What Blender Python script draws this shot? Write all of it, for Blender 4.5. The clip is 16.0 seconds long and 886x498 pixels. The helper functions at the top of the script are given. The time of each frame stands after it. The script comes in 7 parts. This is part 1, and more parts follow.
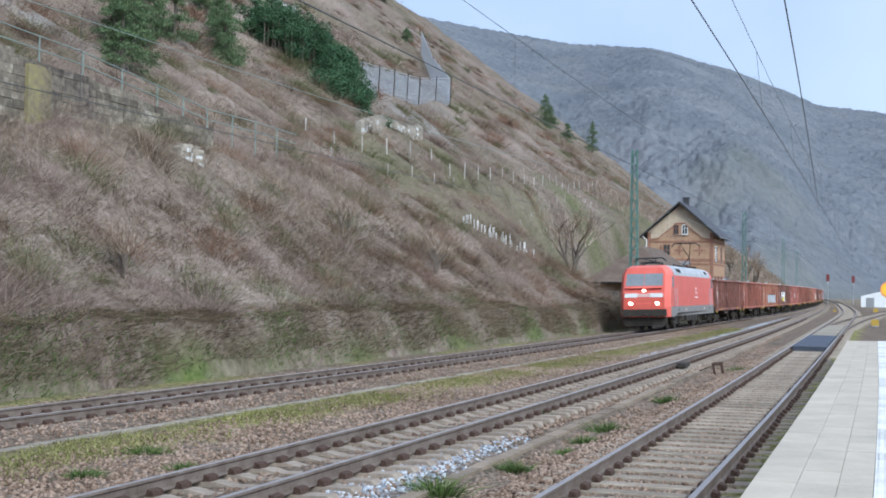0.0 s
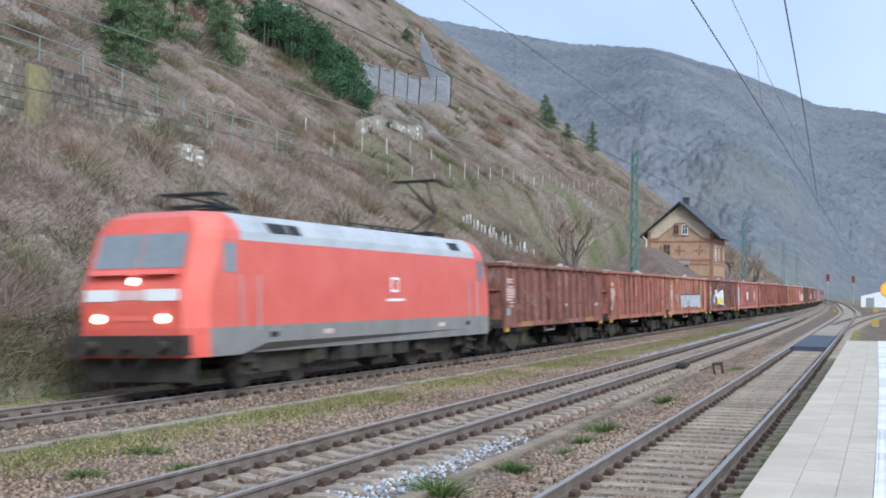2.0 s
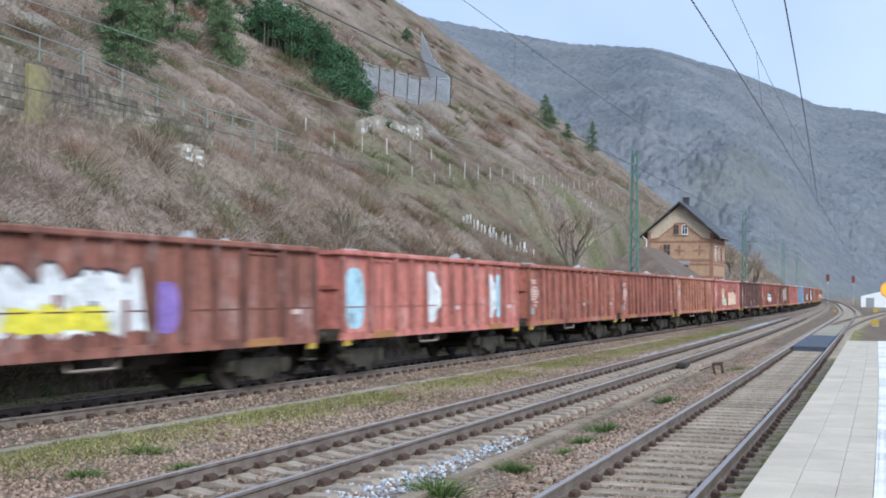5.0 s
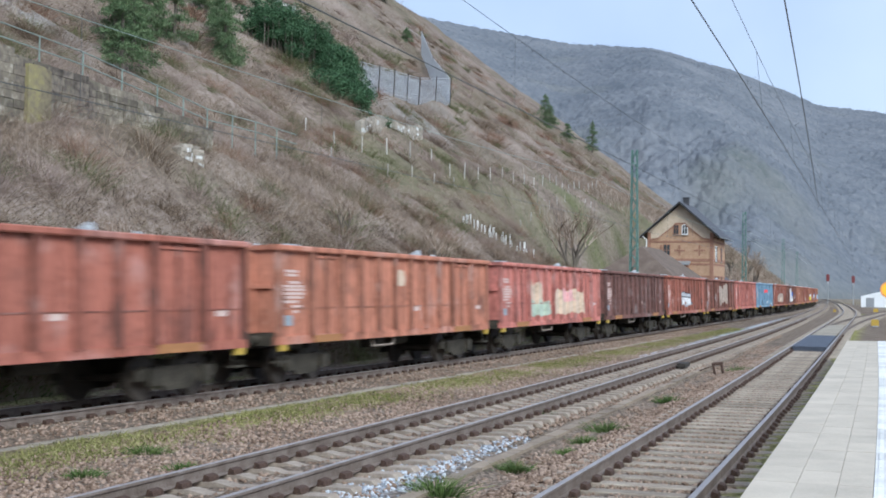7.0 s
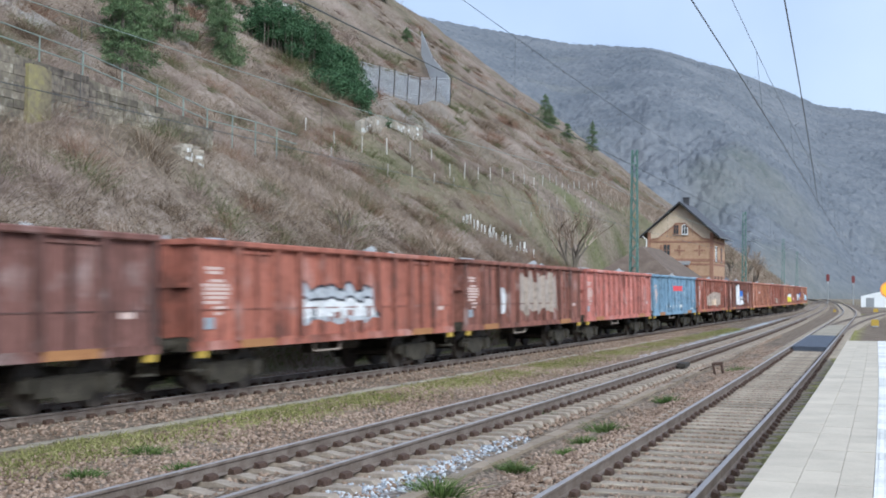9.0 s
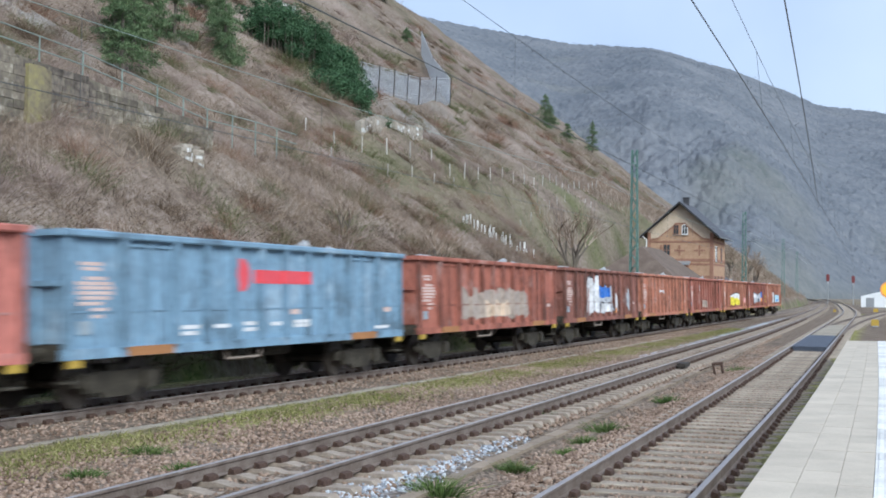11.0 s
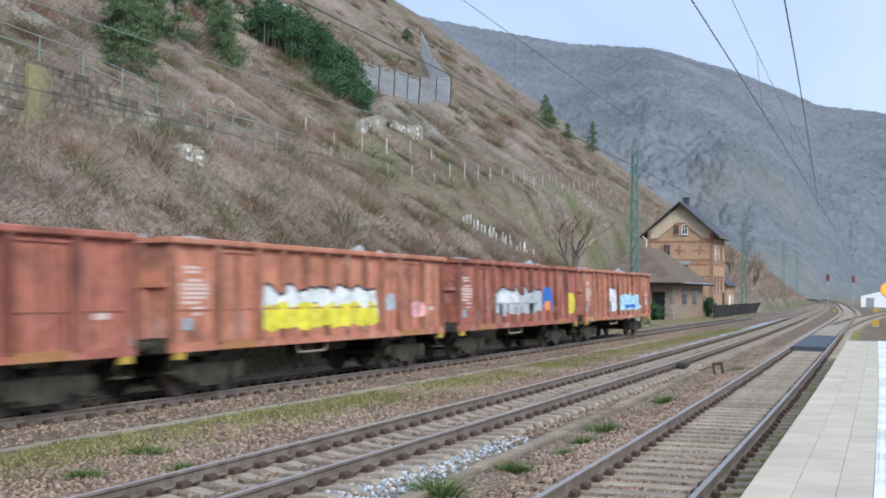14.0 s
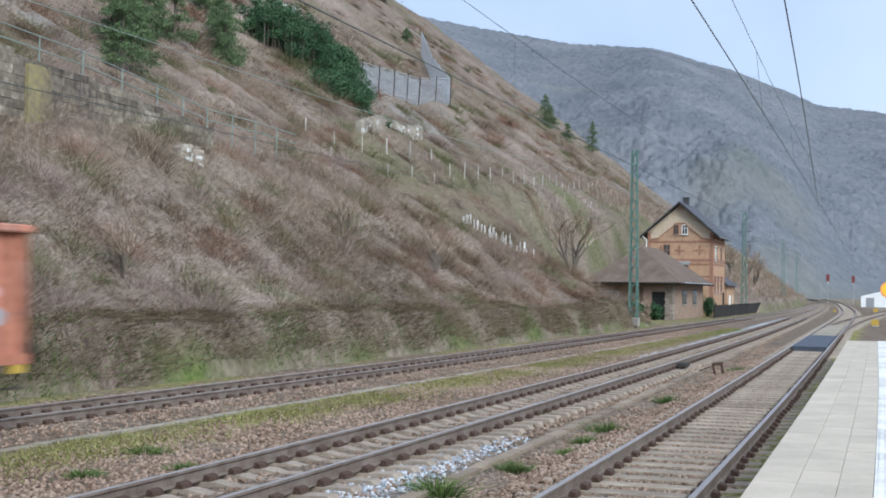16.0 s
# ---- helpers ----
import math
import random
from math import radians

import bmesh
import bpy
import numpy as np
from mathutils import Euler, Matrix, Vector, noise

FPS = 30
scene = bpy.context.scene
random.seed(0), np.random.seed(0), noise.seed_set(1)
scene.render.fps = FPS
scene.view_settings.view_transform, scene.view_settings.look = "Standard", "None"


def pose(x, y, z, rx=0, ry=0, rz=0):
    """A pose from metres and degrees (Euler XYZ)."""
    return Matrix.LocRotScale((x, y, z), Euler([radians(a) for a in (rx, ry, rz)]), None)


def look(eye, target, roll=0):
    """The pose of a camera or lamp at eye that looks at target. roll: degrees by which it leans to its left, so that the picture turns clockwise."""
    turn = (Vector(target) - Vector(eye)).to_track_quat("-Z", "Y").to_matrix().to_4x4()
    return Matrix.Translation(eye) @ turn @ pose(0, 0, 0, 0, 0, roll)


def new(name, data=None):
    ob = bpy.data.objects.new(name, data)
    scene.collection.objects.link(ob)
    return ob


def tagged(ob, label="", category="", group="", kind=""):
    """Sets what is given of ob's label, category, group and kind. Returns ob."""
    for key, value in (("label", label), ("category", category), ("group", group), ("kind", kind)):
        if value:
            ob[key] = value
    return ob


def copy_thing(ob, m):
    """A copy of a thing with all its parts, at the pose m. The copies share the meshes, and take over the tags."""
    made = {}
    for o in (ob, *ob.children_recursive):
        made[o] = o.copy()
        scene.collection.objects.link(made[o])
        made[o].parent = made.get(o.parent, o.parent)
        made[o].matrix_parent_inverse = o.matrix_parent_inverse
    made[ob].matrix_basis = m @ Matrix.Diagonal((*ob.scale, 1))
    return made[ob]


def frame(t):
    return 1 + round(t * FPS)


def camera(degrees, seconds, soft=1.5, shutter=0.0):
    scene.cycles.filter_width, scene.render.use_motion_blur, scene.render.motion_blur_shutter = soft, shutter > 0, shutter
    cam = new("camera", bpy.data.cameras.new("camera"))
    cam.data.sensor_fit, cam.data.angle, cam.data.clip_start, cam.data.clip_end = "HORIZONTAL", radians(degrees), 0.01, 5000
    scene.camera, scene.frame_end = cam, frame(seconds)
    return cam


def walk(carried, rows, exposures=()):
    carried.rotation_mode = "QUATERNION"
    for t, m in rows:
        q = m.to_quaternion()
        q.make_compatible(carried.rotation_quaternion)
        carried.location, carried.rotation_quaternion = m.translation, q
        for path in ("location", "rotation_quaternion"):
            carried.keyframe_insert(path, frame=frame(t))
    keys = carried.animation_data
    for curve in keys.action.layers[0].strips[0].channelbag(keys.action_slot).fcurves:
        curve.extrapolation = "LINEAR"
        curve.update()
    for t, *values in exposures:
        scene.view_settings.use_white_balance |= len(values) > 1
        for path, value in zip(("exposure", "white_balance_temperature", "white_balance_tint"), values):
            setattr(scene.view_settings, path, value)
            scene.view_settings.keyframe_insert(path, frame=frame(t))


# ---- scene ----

# ================= camera =================
EYE = (0.0, 0.0, 2.1486)
cam = camera(39.054, 16.0, soft=1.8, shutter=0.45)
VIEW = look(EYE, (0.0, 100.0, 2.1486 + 3.1966), 0.77)
walk(cam, [(0.0, VIEW), (16.0, VIEW)], exposures=[(0.0, 0.94, 5650, 1), (16.0, 0.94, 5850, 1)])

# ================= light =================
SUN_EL, SUN_AZ = 38.0, 150.0
world = bpy.data.worlds.new("world")
scene.world = world
world.use_nodes = True
wn = world.node_tree
sky = wn.nodes.new("ShaderNodeTexSky")
sky.sky_type = 'NISHITA'
sky.sun_disc = False
sky.sun_elevation, sky.sun_rotation = radians(SUN_EL), radians(SUN_AZ)
sky.air_density, sky.dust_density, sky.ozone_density = 1.0, 3.0, 1.5
# a thin even cloud veil over the clear sky
veil = wn.nodes.new("ShaderNodeMix")
veil.data_type = 'RGBA'
veil.inputs[0].default_value = 0.84
cloud = wn.nodes.new("ShaderNodeTexNoise")
cloud.inputs["Scale"].default_value, cloud.inputs["Detail"].default_value = 3.4, 5
shade = wn.nodes.new("ShaderNodeValToRGB")
shade.color_ramp.elements[0].position, shade.color_ramp.elements[0].color = 0.34, (1.95, 2.15, 2.95, 1)
shade.color_ramp.elements[1].position, shade.color_ramp.elements[1].color = 0.70, (2.62, 2.76, 3.36, 1)
wn.links.new(cloud.outputs[0], shade.inputs[0])
wn.links.new(sky.outputs[0], veil.inputs[6])
wn.links.new(shade.outputs[0], veil.inputs[7])
wn.links.new(veil.outputs[2], wn.nodes["Background"].inputs[0])
wn.nodes["Background"].inputs[1].default_value = 0.15
sun_data = bpy.data.lights.new("sun", 'SUN')
sun_data.energy, sun_data.angle, sun_data.color = 2.0, radians(30), (1.0, 0.97, 0.93)
sun = new("sun", sun_data)
_az, _el = radians(SUN_AZ), radians(SUN_EL)
sun.matrix_world = look((0, 0, 60), (-math.sin(_az) * math.cos(_el), -math.cos(_az) * math.cos(_el), 60 - math.sin(_el)))

# ================= the lines of the tracks =================
COEF = {
    "A": (-17.3163, 46.2442, -14.9668, 10.5333, -2.6908, -0.00025),
    "B": (-7.7266, 38.2798, -4.4049, 1.9233, -0.3851, -0.00020),
    "C": (-2.8801, 36.2948, -4.0535, 3.7666, -1.2351, -0.00012),
}
RAIL_Z = {"A": -0.149, "B": 0.019, "C": 0.0}
CANT = {"A": 0.0475, "B": 0.045, "C": 0.0}
Y_BEND = 165.0
YS = np.arange(-700.0, 1101.0, 0.5)


def poly_x(T, y):
    a, b, c, d, e, k = COEF[T]
    y = np.asarray(y, float)
    u = np.clip(y, 0, Y_BEND) / 100
    x = a + b * u + c * u ** 2 + d * u ** 3 + e * u ** 4
    s = (b + 2 * c * u + 3 * d * u ** 2 + 4 * e * u ** 3) / 100
    lo = np.minimum(y, 0)
    hi = np.maximum(y - Y_BEND, 0)
    return x + lo * s + hi * s + 0.5 * k * hi ** 2, s + k * hi


LINE = {}
for _T in "ABC":
    _x, _s = poly_x(_T, YS)
    _arc = np.concatenate([[0], np.cumsum(np.hypot(np.diff(_x), np.diff(YS)))])
    _arc -= np.interp(0, YS, _arc)
    LINE[_T] = _arc


def on_track(T, s, lat=0.0, z=0.0):
    """Point at arc length s of track T, lat metres to its right, z over the rails' tops (cant included)."""
    y = float(np.interp(s, LINE[T], YS))
    x, d = poly_x(T, y)
    n = math.sqrt(1 + d * d)
    c = CANT[T] / 1.5
    return Vector((x + (lat - c * z) / n, y - (lat - c * z) * d / n, RAIL_Z[T] + z + c * lat))


def heading(T, s):
    y = float(np.interp(s, LINE[T], YS))
    return -math.degrees(math.atan(float(poly_x(T, y)[1])))


def lateral(T, x, y):
    cx, d = poly_x(T, y)
    return (np.asarray(x) - cx) / np.sqrt(1 + d * d)


# ================= shapes =================
def box(bm, x0, x1, y0, y1, z0, z1, m=None):
    vs = [bm.verts.new(Vector(p)) for p in ((x0, y0, z0), (x1, y0, z0), (x1, y1, z0), (x0, y1, z0),
                                            (x0, y0, z1), (x1, y0, z1), (x1, y1, z1), (x0, y1, z1))]
    if m is not None:
        for v in vs:
            v.co = m @ v.co
    return [bm.faces.new([vs[i] for i in f]) for f in ((3, 2, 1, 0), (4, 5, 6, 7), (0, 1, 5, 4), (1, 2, 6, 5), (2, 3, 7, 6), (3, 0, 4, 7))]


def prism(bm, pts, axis, a, b, m=None):
    """A closed outline of 2D points pulled along an axis from a to b."""
    def p3(p, t):
        v = {"x": (t, p[0], p[1]), "y": (p[0], t, p[1]), "z": (p[0], p[1], t)}[axis]
        v = Vector(v)
        return m @ v if m is not None else v
    r0 = [bm.verts.new(p3(p, a)) for p in pts]
    r1 = [bm.verts.new(p3(p, b)) for p in pts]
    n = len(pts)
    fs = [bm.faces.new((r0[i], r0[(i + 1) % n], r1[(i + 1) % n], r1[i])) for i in range(n)]
    fs += [bm.faces.new(r0[::-1]), bm.faces.new(r1)]
    return fs


def rod(bm, p, q, r0, r1=None, sides=6):
    p, q = Vector(p), Vector(q)
    r1 = r0 if r1 is None else r1
    w = (q - p).normalized()
    u = w.orthogonal().normalized()
    v = w.cross(u)
    ra = [bm.verts.new(p + (u * math.cos(a) + v * math.sin(a)) * r0) for a in (2 * math.pi * i / sides for i in range(sides))]
    rb = [bm.verts.new(q + (u * math.cos(a) + v * math.sin(a)) * r1) for a in (2 * math.pi * i / sides for i in range(sides))]
    for i in range(sides):
        bm.faces.new((ra[i], ra[(i + 1) % sides], rb[(i + 1) % sides], rb[i]))
    bm.faces.new(ra[::-1])
    bm.faces.new(rb)


def tube(bm, pts, r, sides=5):
    """One unbroken tube through the points."""
    rings = []
    for i, p in enumerate(pts):
        d = (Vector(pts[min(i + 1, len(pts) - 1)]) - Vector(pts[max(i - 1, 0)])).normalized()
        u = Vector((0, 0, 1)).cross(d)
        u = u.normalized() if u.length > 1e-4 else Vector((1, 0, 0))
        v = d.cross(u)
        rings.append([bm.verts.new(Vector(p) + (u * math.cos(a) + v * math.sin(a)) * r) for a in (2 * math.pi * k / sides for k in range(sides))])
    for a, b in zip(rings, rings[1:]):
        for k in range(sides):
            bm.faces.new((a[k], a[(k + 1) % sides], b[(k + 1) % sides], b[k]))
    bm.faces.new(rings[0][::-1])
    bm.faces.new(rings[-1])


def clean(bm):
    bmesh.ops.recalc_face_normals(bm, faces=bm.faces[:])
    return bm


def mesh_of(name, bm, material, smooth=False):
    clean(bm)
    me = bpy.data.meshes.new(name)
    bm.to_mesh(me)
    bm.free()
    if material is not None:
        me.materials.append(material)
    if smooth:
        for p in me.polygons:
            p.use_smooth = True
    return me


def part(name, bm, material, parent, label="", smooth=False):
    ob = new(name, mesh_of(name, bm, material, smooth) if not isinstance(bm, bpy.types.Mesh) else bm)
    ob.parent = parent
    if label:
        tagged(ob, label)
    return ob


def thing(name, label, category, group="", kind="", m=None):
    ob = new(name)
    ob.empty_display_size = 0.2
    if m is not None:
        ob.matrix_basis = m
    return tagged(ob, label, category, group, kind)


def solo(name, bm, material, label, category, kind="", smooth=False, group=""):
    ob = new(name, mesh_of(name, bm, material, smooth))
    return tagged(ob, label, category, group, kind)


def sheet(name, verts, faces, material, smooth=True):
    me = bpy.data.meshes.new(name)
    me.from_pydata([tuple(v) for v in verts], [], [tuple(f) for f in faces])
    me.materials.append(material)
    if smooth:
        me.polygons.foreach_set("use_smooth", [True] * len(me.polygons))
    return new(name, me)


# ================= materials =================
def surface(name, stops, scale=6.0, fine=60.0, rough=0.85, bump=0.3, bump_scale=None, metal=0.0, dist=0.02, vary=0.0, spec=0.3, fine_amt=0.35, stretch=None):
    """Two scales of noise through a colour ramp, a fine bump, and a per-object variation."""
    mat = bpy.data.materials.new(name)
    mat.use_nodes = True
    nt = mat.node_tree
    N, L = nt.nodes, nt.links
    bs = N["Principled BSDF"]
    bs.inputs["Roughness"].default_value = rough
    bs.inputs["Metallic"].default_value = metal
    bs.inputs["Specular IOR Level"].default_value = spec
    tc = N.new("ShaderNodeTexCoord")
    vec = tc.outputs["Object"]
    if stretch:
        mp = N.new("ShaderNodeMapping")
        mp.inputs["Scale"].default_value = stretch
        L.new(vec, mp.inputs[0])
        vec = mp.outputs[0]
    n1 = N.new("ShaderNodeTexNoise")
    n1.inputs["Scale"].default_value = scale
    n1.inputs["Detail"].default_value = 5
    n1.inputs["Roughness"].default_value = 0.65
    n2 = N.new("ShaderNodeTexNoise")
    n2.inputs["Scale"].default_value = fine
    n2.inputs["Detail"].default_value = 3
    L.new(vec, n1.inputs["Vector"])
    L.new(vec, n2.inputs["Vector"])
    mx = N.new("ShaderNodeMix")
    mx.inputs[0].default_value = fine_amt
    L.new(n1.outputs[0], mx.inputs[2])
    L.new(n2.outputs[0], mx.inputs[3])
    ramp = N.new("ShaderNodeValToRGB")
    L.new(mx.outputs[0], ramp.inputs[0])
    el = ramp.color_ramp.elements
    el[0].position, el[0].color = stops[0][0], (*stops[0][1], 1)
    el[1].position, el[1].color = stops[-1][0], (*stops[-1][1], 1)
    for p, c in stops[1:-1]:
        e = el.new(p)
        e.color = (*c, 1)
    out = ramp.outputs[0]
    if vary:
        oi = N.new("ShaderNodeObjectInfo")
        hs = N.new("ShaderNodeHueSaturation")
        mr = N.new("ShaderNodeMapRange")
        mr.inputs[3].default_value, mr.inputs[4].default_value = 1 - vary, 1 + vary
        L.new(oi.outputs["Random"], mr.inputs[0])
        L.new(mr.outputs[0], hs.inputs["Value"])
        L.new(out, hs.inputs["Color"])
        out = hs.outputs[0]
    L.new(out, bs.inputs["Base Color"])
    if bump:
        b = N.new("ShaderNodeBump")
        b.inputs["Strength"].default_value = bump
        b.inputs["Distance"].default_value = dist
        L.new(n2.outputs[0], b.inputs["Height"])
        L.new(b.outputs[0], bs.inputs["Normal"])
    return mat


def glow(name, color, strength):
    mat = bpy.data.materials.new(name)
    mat.use_nodes = True
    bs = mat.node_tree.nodes["Principled BSDF"]
    bs.inputs["Base Color"].default_value = (*color, 1)
    bs.inputs["Emission Color"].default_value = (*color, 1)
    bs.inputs["Emission Strength"].default_value = strength
    return mat


def masked(name, layers, rough=0.95, bump=0.6, bump_scale=14.0, dist=0.05, jitter=0.35, cells=True):
    """A ground whose colour ramps are chosen by the red, green and blue of the attribute 'mask' (first layer: the rest)."""
    mat = bpy.data.materials.new(name)
    mat.use_nodes = True
    nt = mat.node_tree
    N, L = nt.nodes, nt.links
    bs = N["Principled BSDF"]
    bs.inputs["Roughness"].default_value = rough
    bs.inputs["Specular IOR Level"].default_value = 0.15
    tc = N.new("ShaderNodeTexCoord")
    at = N.new("ShaderNodeAttribute")
    at.attribute_name = "mask"
    sep = N.new("ShaderNodeSeparateColor")
    L.new(at.outputs["Color"], sep.inputs[0])
    edge = N.new("ShaderNodeTexNoise")
    edge.inputs["Scale"].default_value, edge.inputs["Detail"].default_value = 1.7, 6
    L.new(tc.outputs["Object"], edge.inputs["Vector"])
    color = None
    for i, (scale, fine, stops) in enumerate(layers):
        a, b = N.new("ShaderNodeTexNoise"), N.new("ShaderNodeTexNoise")
        a.inputs["Scale"].default_value, a.inputs["Detail"].default_value = scale, 5
        b.inputs["Scale"].default_value, b.inputs["Detail"].default_value = fine, 4
        b.inputs["Roughness"].default_value = 0.7
        mx = N.new("ShaderNodeMix")
        mx.inputs[0].default_value = 0.55
        for n in (a, b):
            L.new(tc.outputs["Object"], n.inputs["Vector"])
        L.new(a.outputs[0], mx.inputs[2])
        L.new(b.outputs[0], mx.inputs[3])
        ramp = N.new("ShaderNodeValToRGB")
        el = ramp.color_ramp.elements
        el[0].position, el[0].color = stops[0][0], (*stops[0][1], 1)
        el[1].position, el[1].color = stops[-1][0], (*stops[-1][1], 1)
        for p, c in stops[1:-1]:
            e = el.new(p)
            e.color = (*c, 1)
        L.new(mx.outputs[0], ramp.inputs[0])
        if color is None:
            color = ramp.outputs[0]
        else:
            ad = N.new("ShaderNodeMath")
            ad.operation = 'MULTIPLY_ADD'
            ad.inputs[1].default_value = 1 + jitter
            su = N.new("ShaderNodeMath")
            su.operation = 'MULTIPLY_ADD'
            su.inputs[1].default_value, su.inputs[2].default_value = -2.2 * jitter, 0.7 * jitter
            L.new(edge.outputs[0], su.inputs[0])
            L.new(sep.outputs[i - 1], ad.inputs[0])
            L.new(su.outputs[0], ad.inputs[2])
            ad.use_clamp = True
            gate = N.new("ShaderNodeMath")
            gate.operation = 'MULTIPLY'
            st = N.new("ShaderNodeMapRange")
            st.inputs[1].default_value, st.inputs[2].default_value = 0.02, 0.2
            L.new(sep.outputs[i - 1], st.inputs[0])
            L.new(ad.outputs[0], gate.inputs[0])
            L.new(st.outputs[0], gate.inputs[1])
            cm = N.new("ShaderNodeMix")
            cm.data_type = 'RGBA'
            L.new(gate.outputs[0], cm.inputs[0])
            L.new(color, cm.inputs[6])
            L.new(ramp.outputs[0], cm.inputs[7])
            color = cm.outputs[2]
    vo = N.new("ShaderNodeTexVoronoi") if cells else N.new("ShaderNodeTexNoise")
    vo.inputs["Scale"].default_value = bump_scale
    if cells:
        # each stone has its own tone
        grey = N.new("ShaderNodeSeparateColor")
        L.new(vo.outputs["Color"], grey.inputs[0])
        tone = N.new("ShaderNodeMapRange")
        tone.inputs[3].default_value, tone.inputs[4].default_value = 0.5, 1.55
        L.new(grey.outputs[0], tone.inputs[0])
        tint = N.new("ShaderNodeHueSaturation")
        L.new(tone.outputs[0], tint.inputs["Value"])
        L.new(color, tint.inputs["Color"])
        color = tint.outputs[0]
    L.new(color, bs.inputs["Base Color"])
    if not cells:
        vo.inputs["Detail"].default_value = 6
    L.new(tc.outputs["Object"], vo.inputs["Vector"])
    bp = N.new("ShaderNodeBump")
    bp.inputs["Strength"].default_value, bp.inputs["Distance"].default_value = bump, dist
    L.new(vo.outputs[0], bp.inputs["Height"])
    L.new(bp.outputs[0], bs.inputs["Normal"])
    return mat


M = {}
M["ground"] = masked("ballast_ground", [
    (0.9, 22.0, [(0.3, (0.082, 0.059, 0.043)), (0.5, (0.168, 0.13, 0.1)), (0.7, (0.28, 0.227, 0.184))]),
    (1.2, 18.0, [(0.3, (0.10, 0.10, 0.03)), (0.5, (0.22, 0.21, 0.07)), (0.72, (0.34, 0.32, 0.13))]),
    (2.0, 24.0, [(0.3, (0.15, 0.16, 0.18)), (0.5, (0.34, 0.36, 0.40)), (0.7, (0.6, 0.62, 0.66))]),
    (0.5, 12.0, [(0.3, (0.12, 0.10, 0.075)), (0.5, (0.21, 0.175, 0.135)), (0.7, (0.32, 0.28, 0.22))]),
], bump_scale=17, dist=0.05, bump=0.9)
M["hill"] = masked("hillside_scrub", [
    (0.16, 2.6, [(0.36, (0.068, 0.05, 0.038)), (0.47, (0.152, 0.117, 0.094)), (0.57, (0.235, 0.188, 0.158)), (0.68, (0.34, 0.285, 0.245))]),
    (0.3, 4.0, [(0.3, (0.035, 0.05, 0.016)), (0.5, (0.09, 0.12, 0.035)), (0.7, (0.19, 0.20, 0.075))]),
    (0.5, 3.0, [(0.3, (0.12, 0.11, 0.10)), (0.5, (0.22, 0.205, 0.19)), (0.7, (0.36, 0.34, 0.32))]),
    (0.25, 3.0, [(0.3, (0.055, 0.052, 0.03)), (0.5, (0.125, 0.108, 0.066)), (0.7, (0.20, 0.17, 0.12))]),
], bump=0.4, bump_scale=1.6, dist=0.4, cells=False)
M["rail_side"] = surface("rail_steel_side", [(0.35, (0.10, 0.075, 0.06)), (0.5, (0.17, 0.135, 0.115)), (0.68, (0.25, 0.21, 0.185))], 3, 60, rough=0.75, metal=0.1, bump=0.15)
M["rail_top"] = surface("rail_steel_top", [(0.3, (0.30, 0.265, 0.25)), (0.7, (0.44, 0.41, 0.40))], 4, 80, rough=0.5, metal=0.6, bump=0.05)
M["concrete_sleeper"] = surface("concrete_sleeper", [(0.3, (0.172, 0.137, 0.108)), (0.5, (0.286, 0.235, 0.19)), (0.7, (0.389, 0.333, 0.271))], 5, 70, vary=0.12)
M["wood_sleeper"] = surface("wood_sleeper", [(0.3, (0.14, 0.11, 0.085)), (0.5, (0.27, 0.225, 0.18)), (0.7, (0.40, 0.35, 0.28))], 3, 40, vary=0.2, stretch=(1, 8, 1))
M["fastening"] = surface("rusty_fastening", [(0.3, (0.03, 0.018, 0.013)), (0.7, (0.10, 0.06, 0.045))], 20, 90)
M["paving"] = surface("concrete_paving", [(0.3, (0.385, 0.339, 0.28)), (0.5, (0.472, 0.415, 0.342)), (0.7, (0.548, 0.485, 0.404))], 1.6, 45, vary=0.06, bump=0.1)
M["tactile"] = surface("white_tactile_paving", [(0.3, (0.56, 0.55, 0.53)), (0.7, (0.78, 0.77, 0.75))], 2.4, 40, vary=0.14, bump=0.1)
M["concrete"] = surface("weathered_concrete", [(0.3, (0.17, 0.16, 0.14)), (0.5, (0.29, 0.27, 0.245)), (0.7, (0.42, 0.40, 0.37))], 2.2, 40)
# first ramp: the blue-grey of distance haze mixed into the wood colour
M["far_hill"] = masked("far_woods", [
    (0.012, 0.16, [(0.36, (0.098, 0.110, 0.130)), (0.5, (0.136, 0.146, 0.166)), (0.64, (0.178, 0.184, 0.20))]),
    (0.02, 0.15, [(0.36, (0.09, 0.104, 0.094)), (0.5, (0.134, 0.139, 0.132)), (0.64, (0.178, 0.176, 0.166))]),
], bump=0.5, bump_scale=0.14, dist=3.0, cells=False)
M["loco_red"] = surface("traffic_red_paint", [(0.3, (0.52, 0.085, 0.06)), (0.5, (0.62, 0.115, 0.085)), (0.7, (0.68, 0.17, 0.13))], 0.7, 12, rough=0.35, bump=0.02, spec=0.5)
M["wagon"] = surface("oxide_red_paint", [(0.3, (0.16, 0.055, 0.04)), (0.5, (0.27, 0.095, 0.065)), (0.7, (0.38, 0.16, 0.11))], 1.2, 14, rough=0.8, bump=0.1)
M["dark"] = surface("grimy_running_gear", [(0.3, (0.018, 0.015, 0.013)), (0.6, (0.05, 0.043, 0.036)), (0.8, (0.10, 0.085, 0.07))], 4, 40, rough=0.8)
M["brick"] = surface("yellow_brick", [(0.3, (0.297, 0.181, 0.11)), (0.5, (0.392, 0.25, 0.161)), (0.7, (0.488, 0.328, 0.221))], 2, 30)


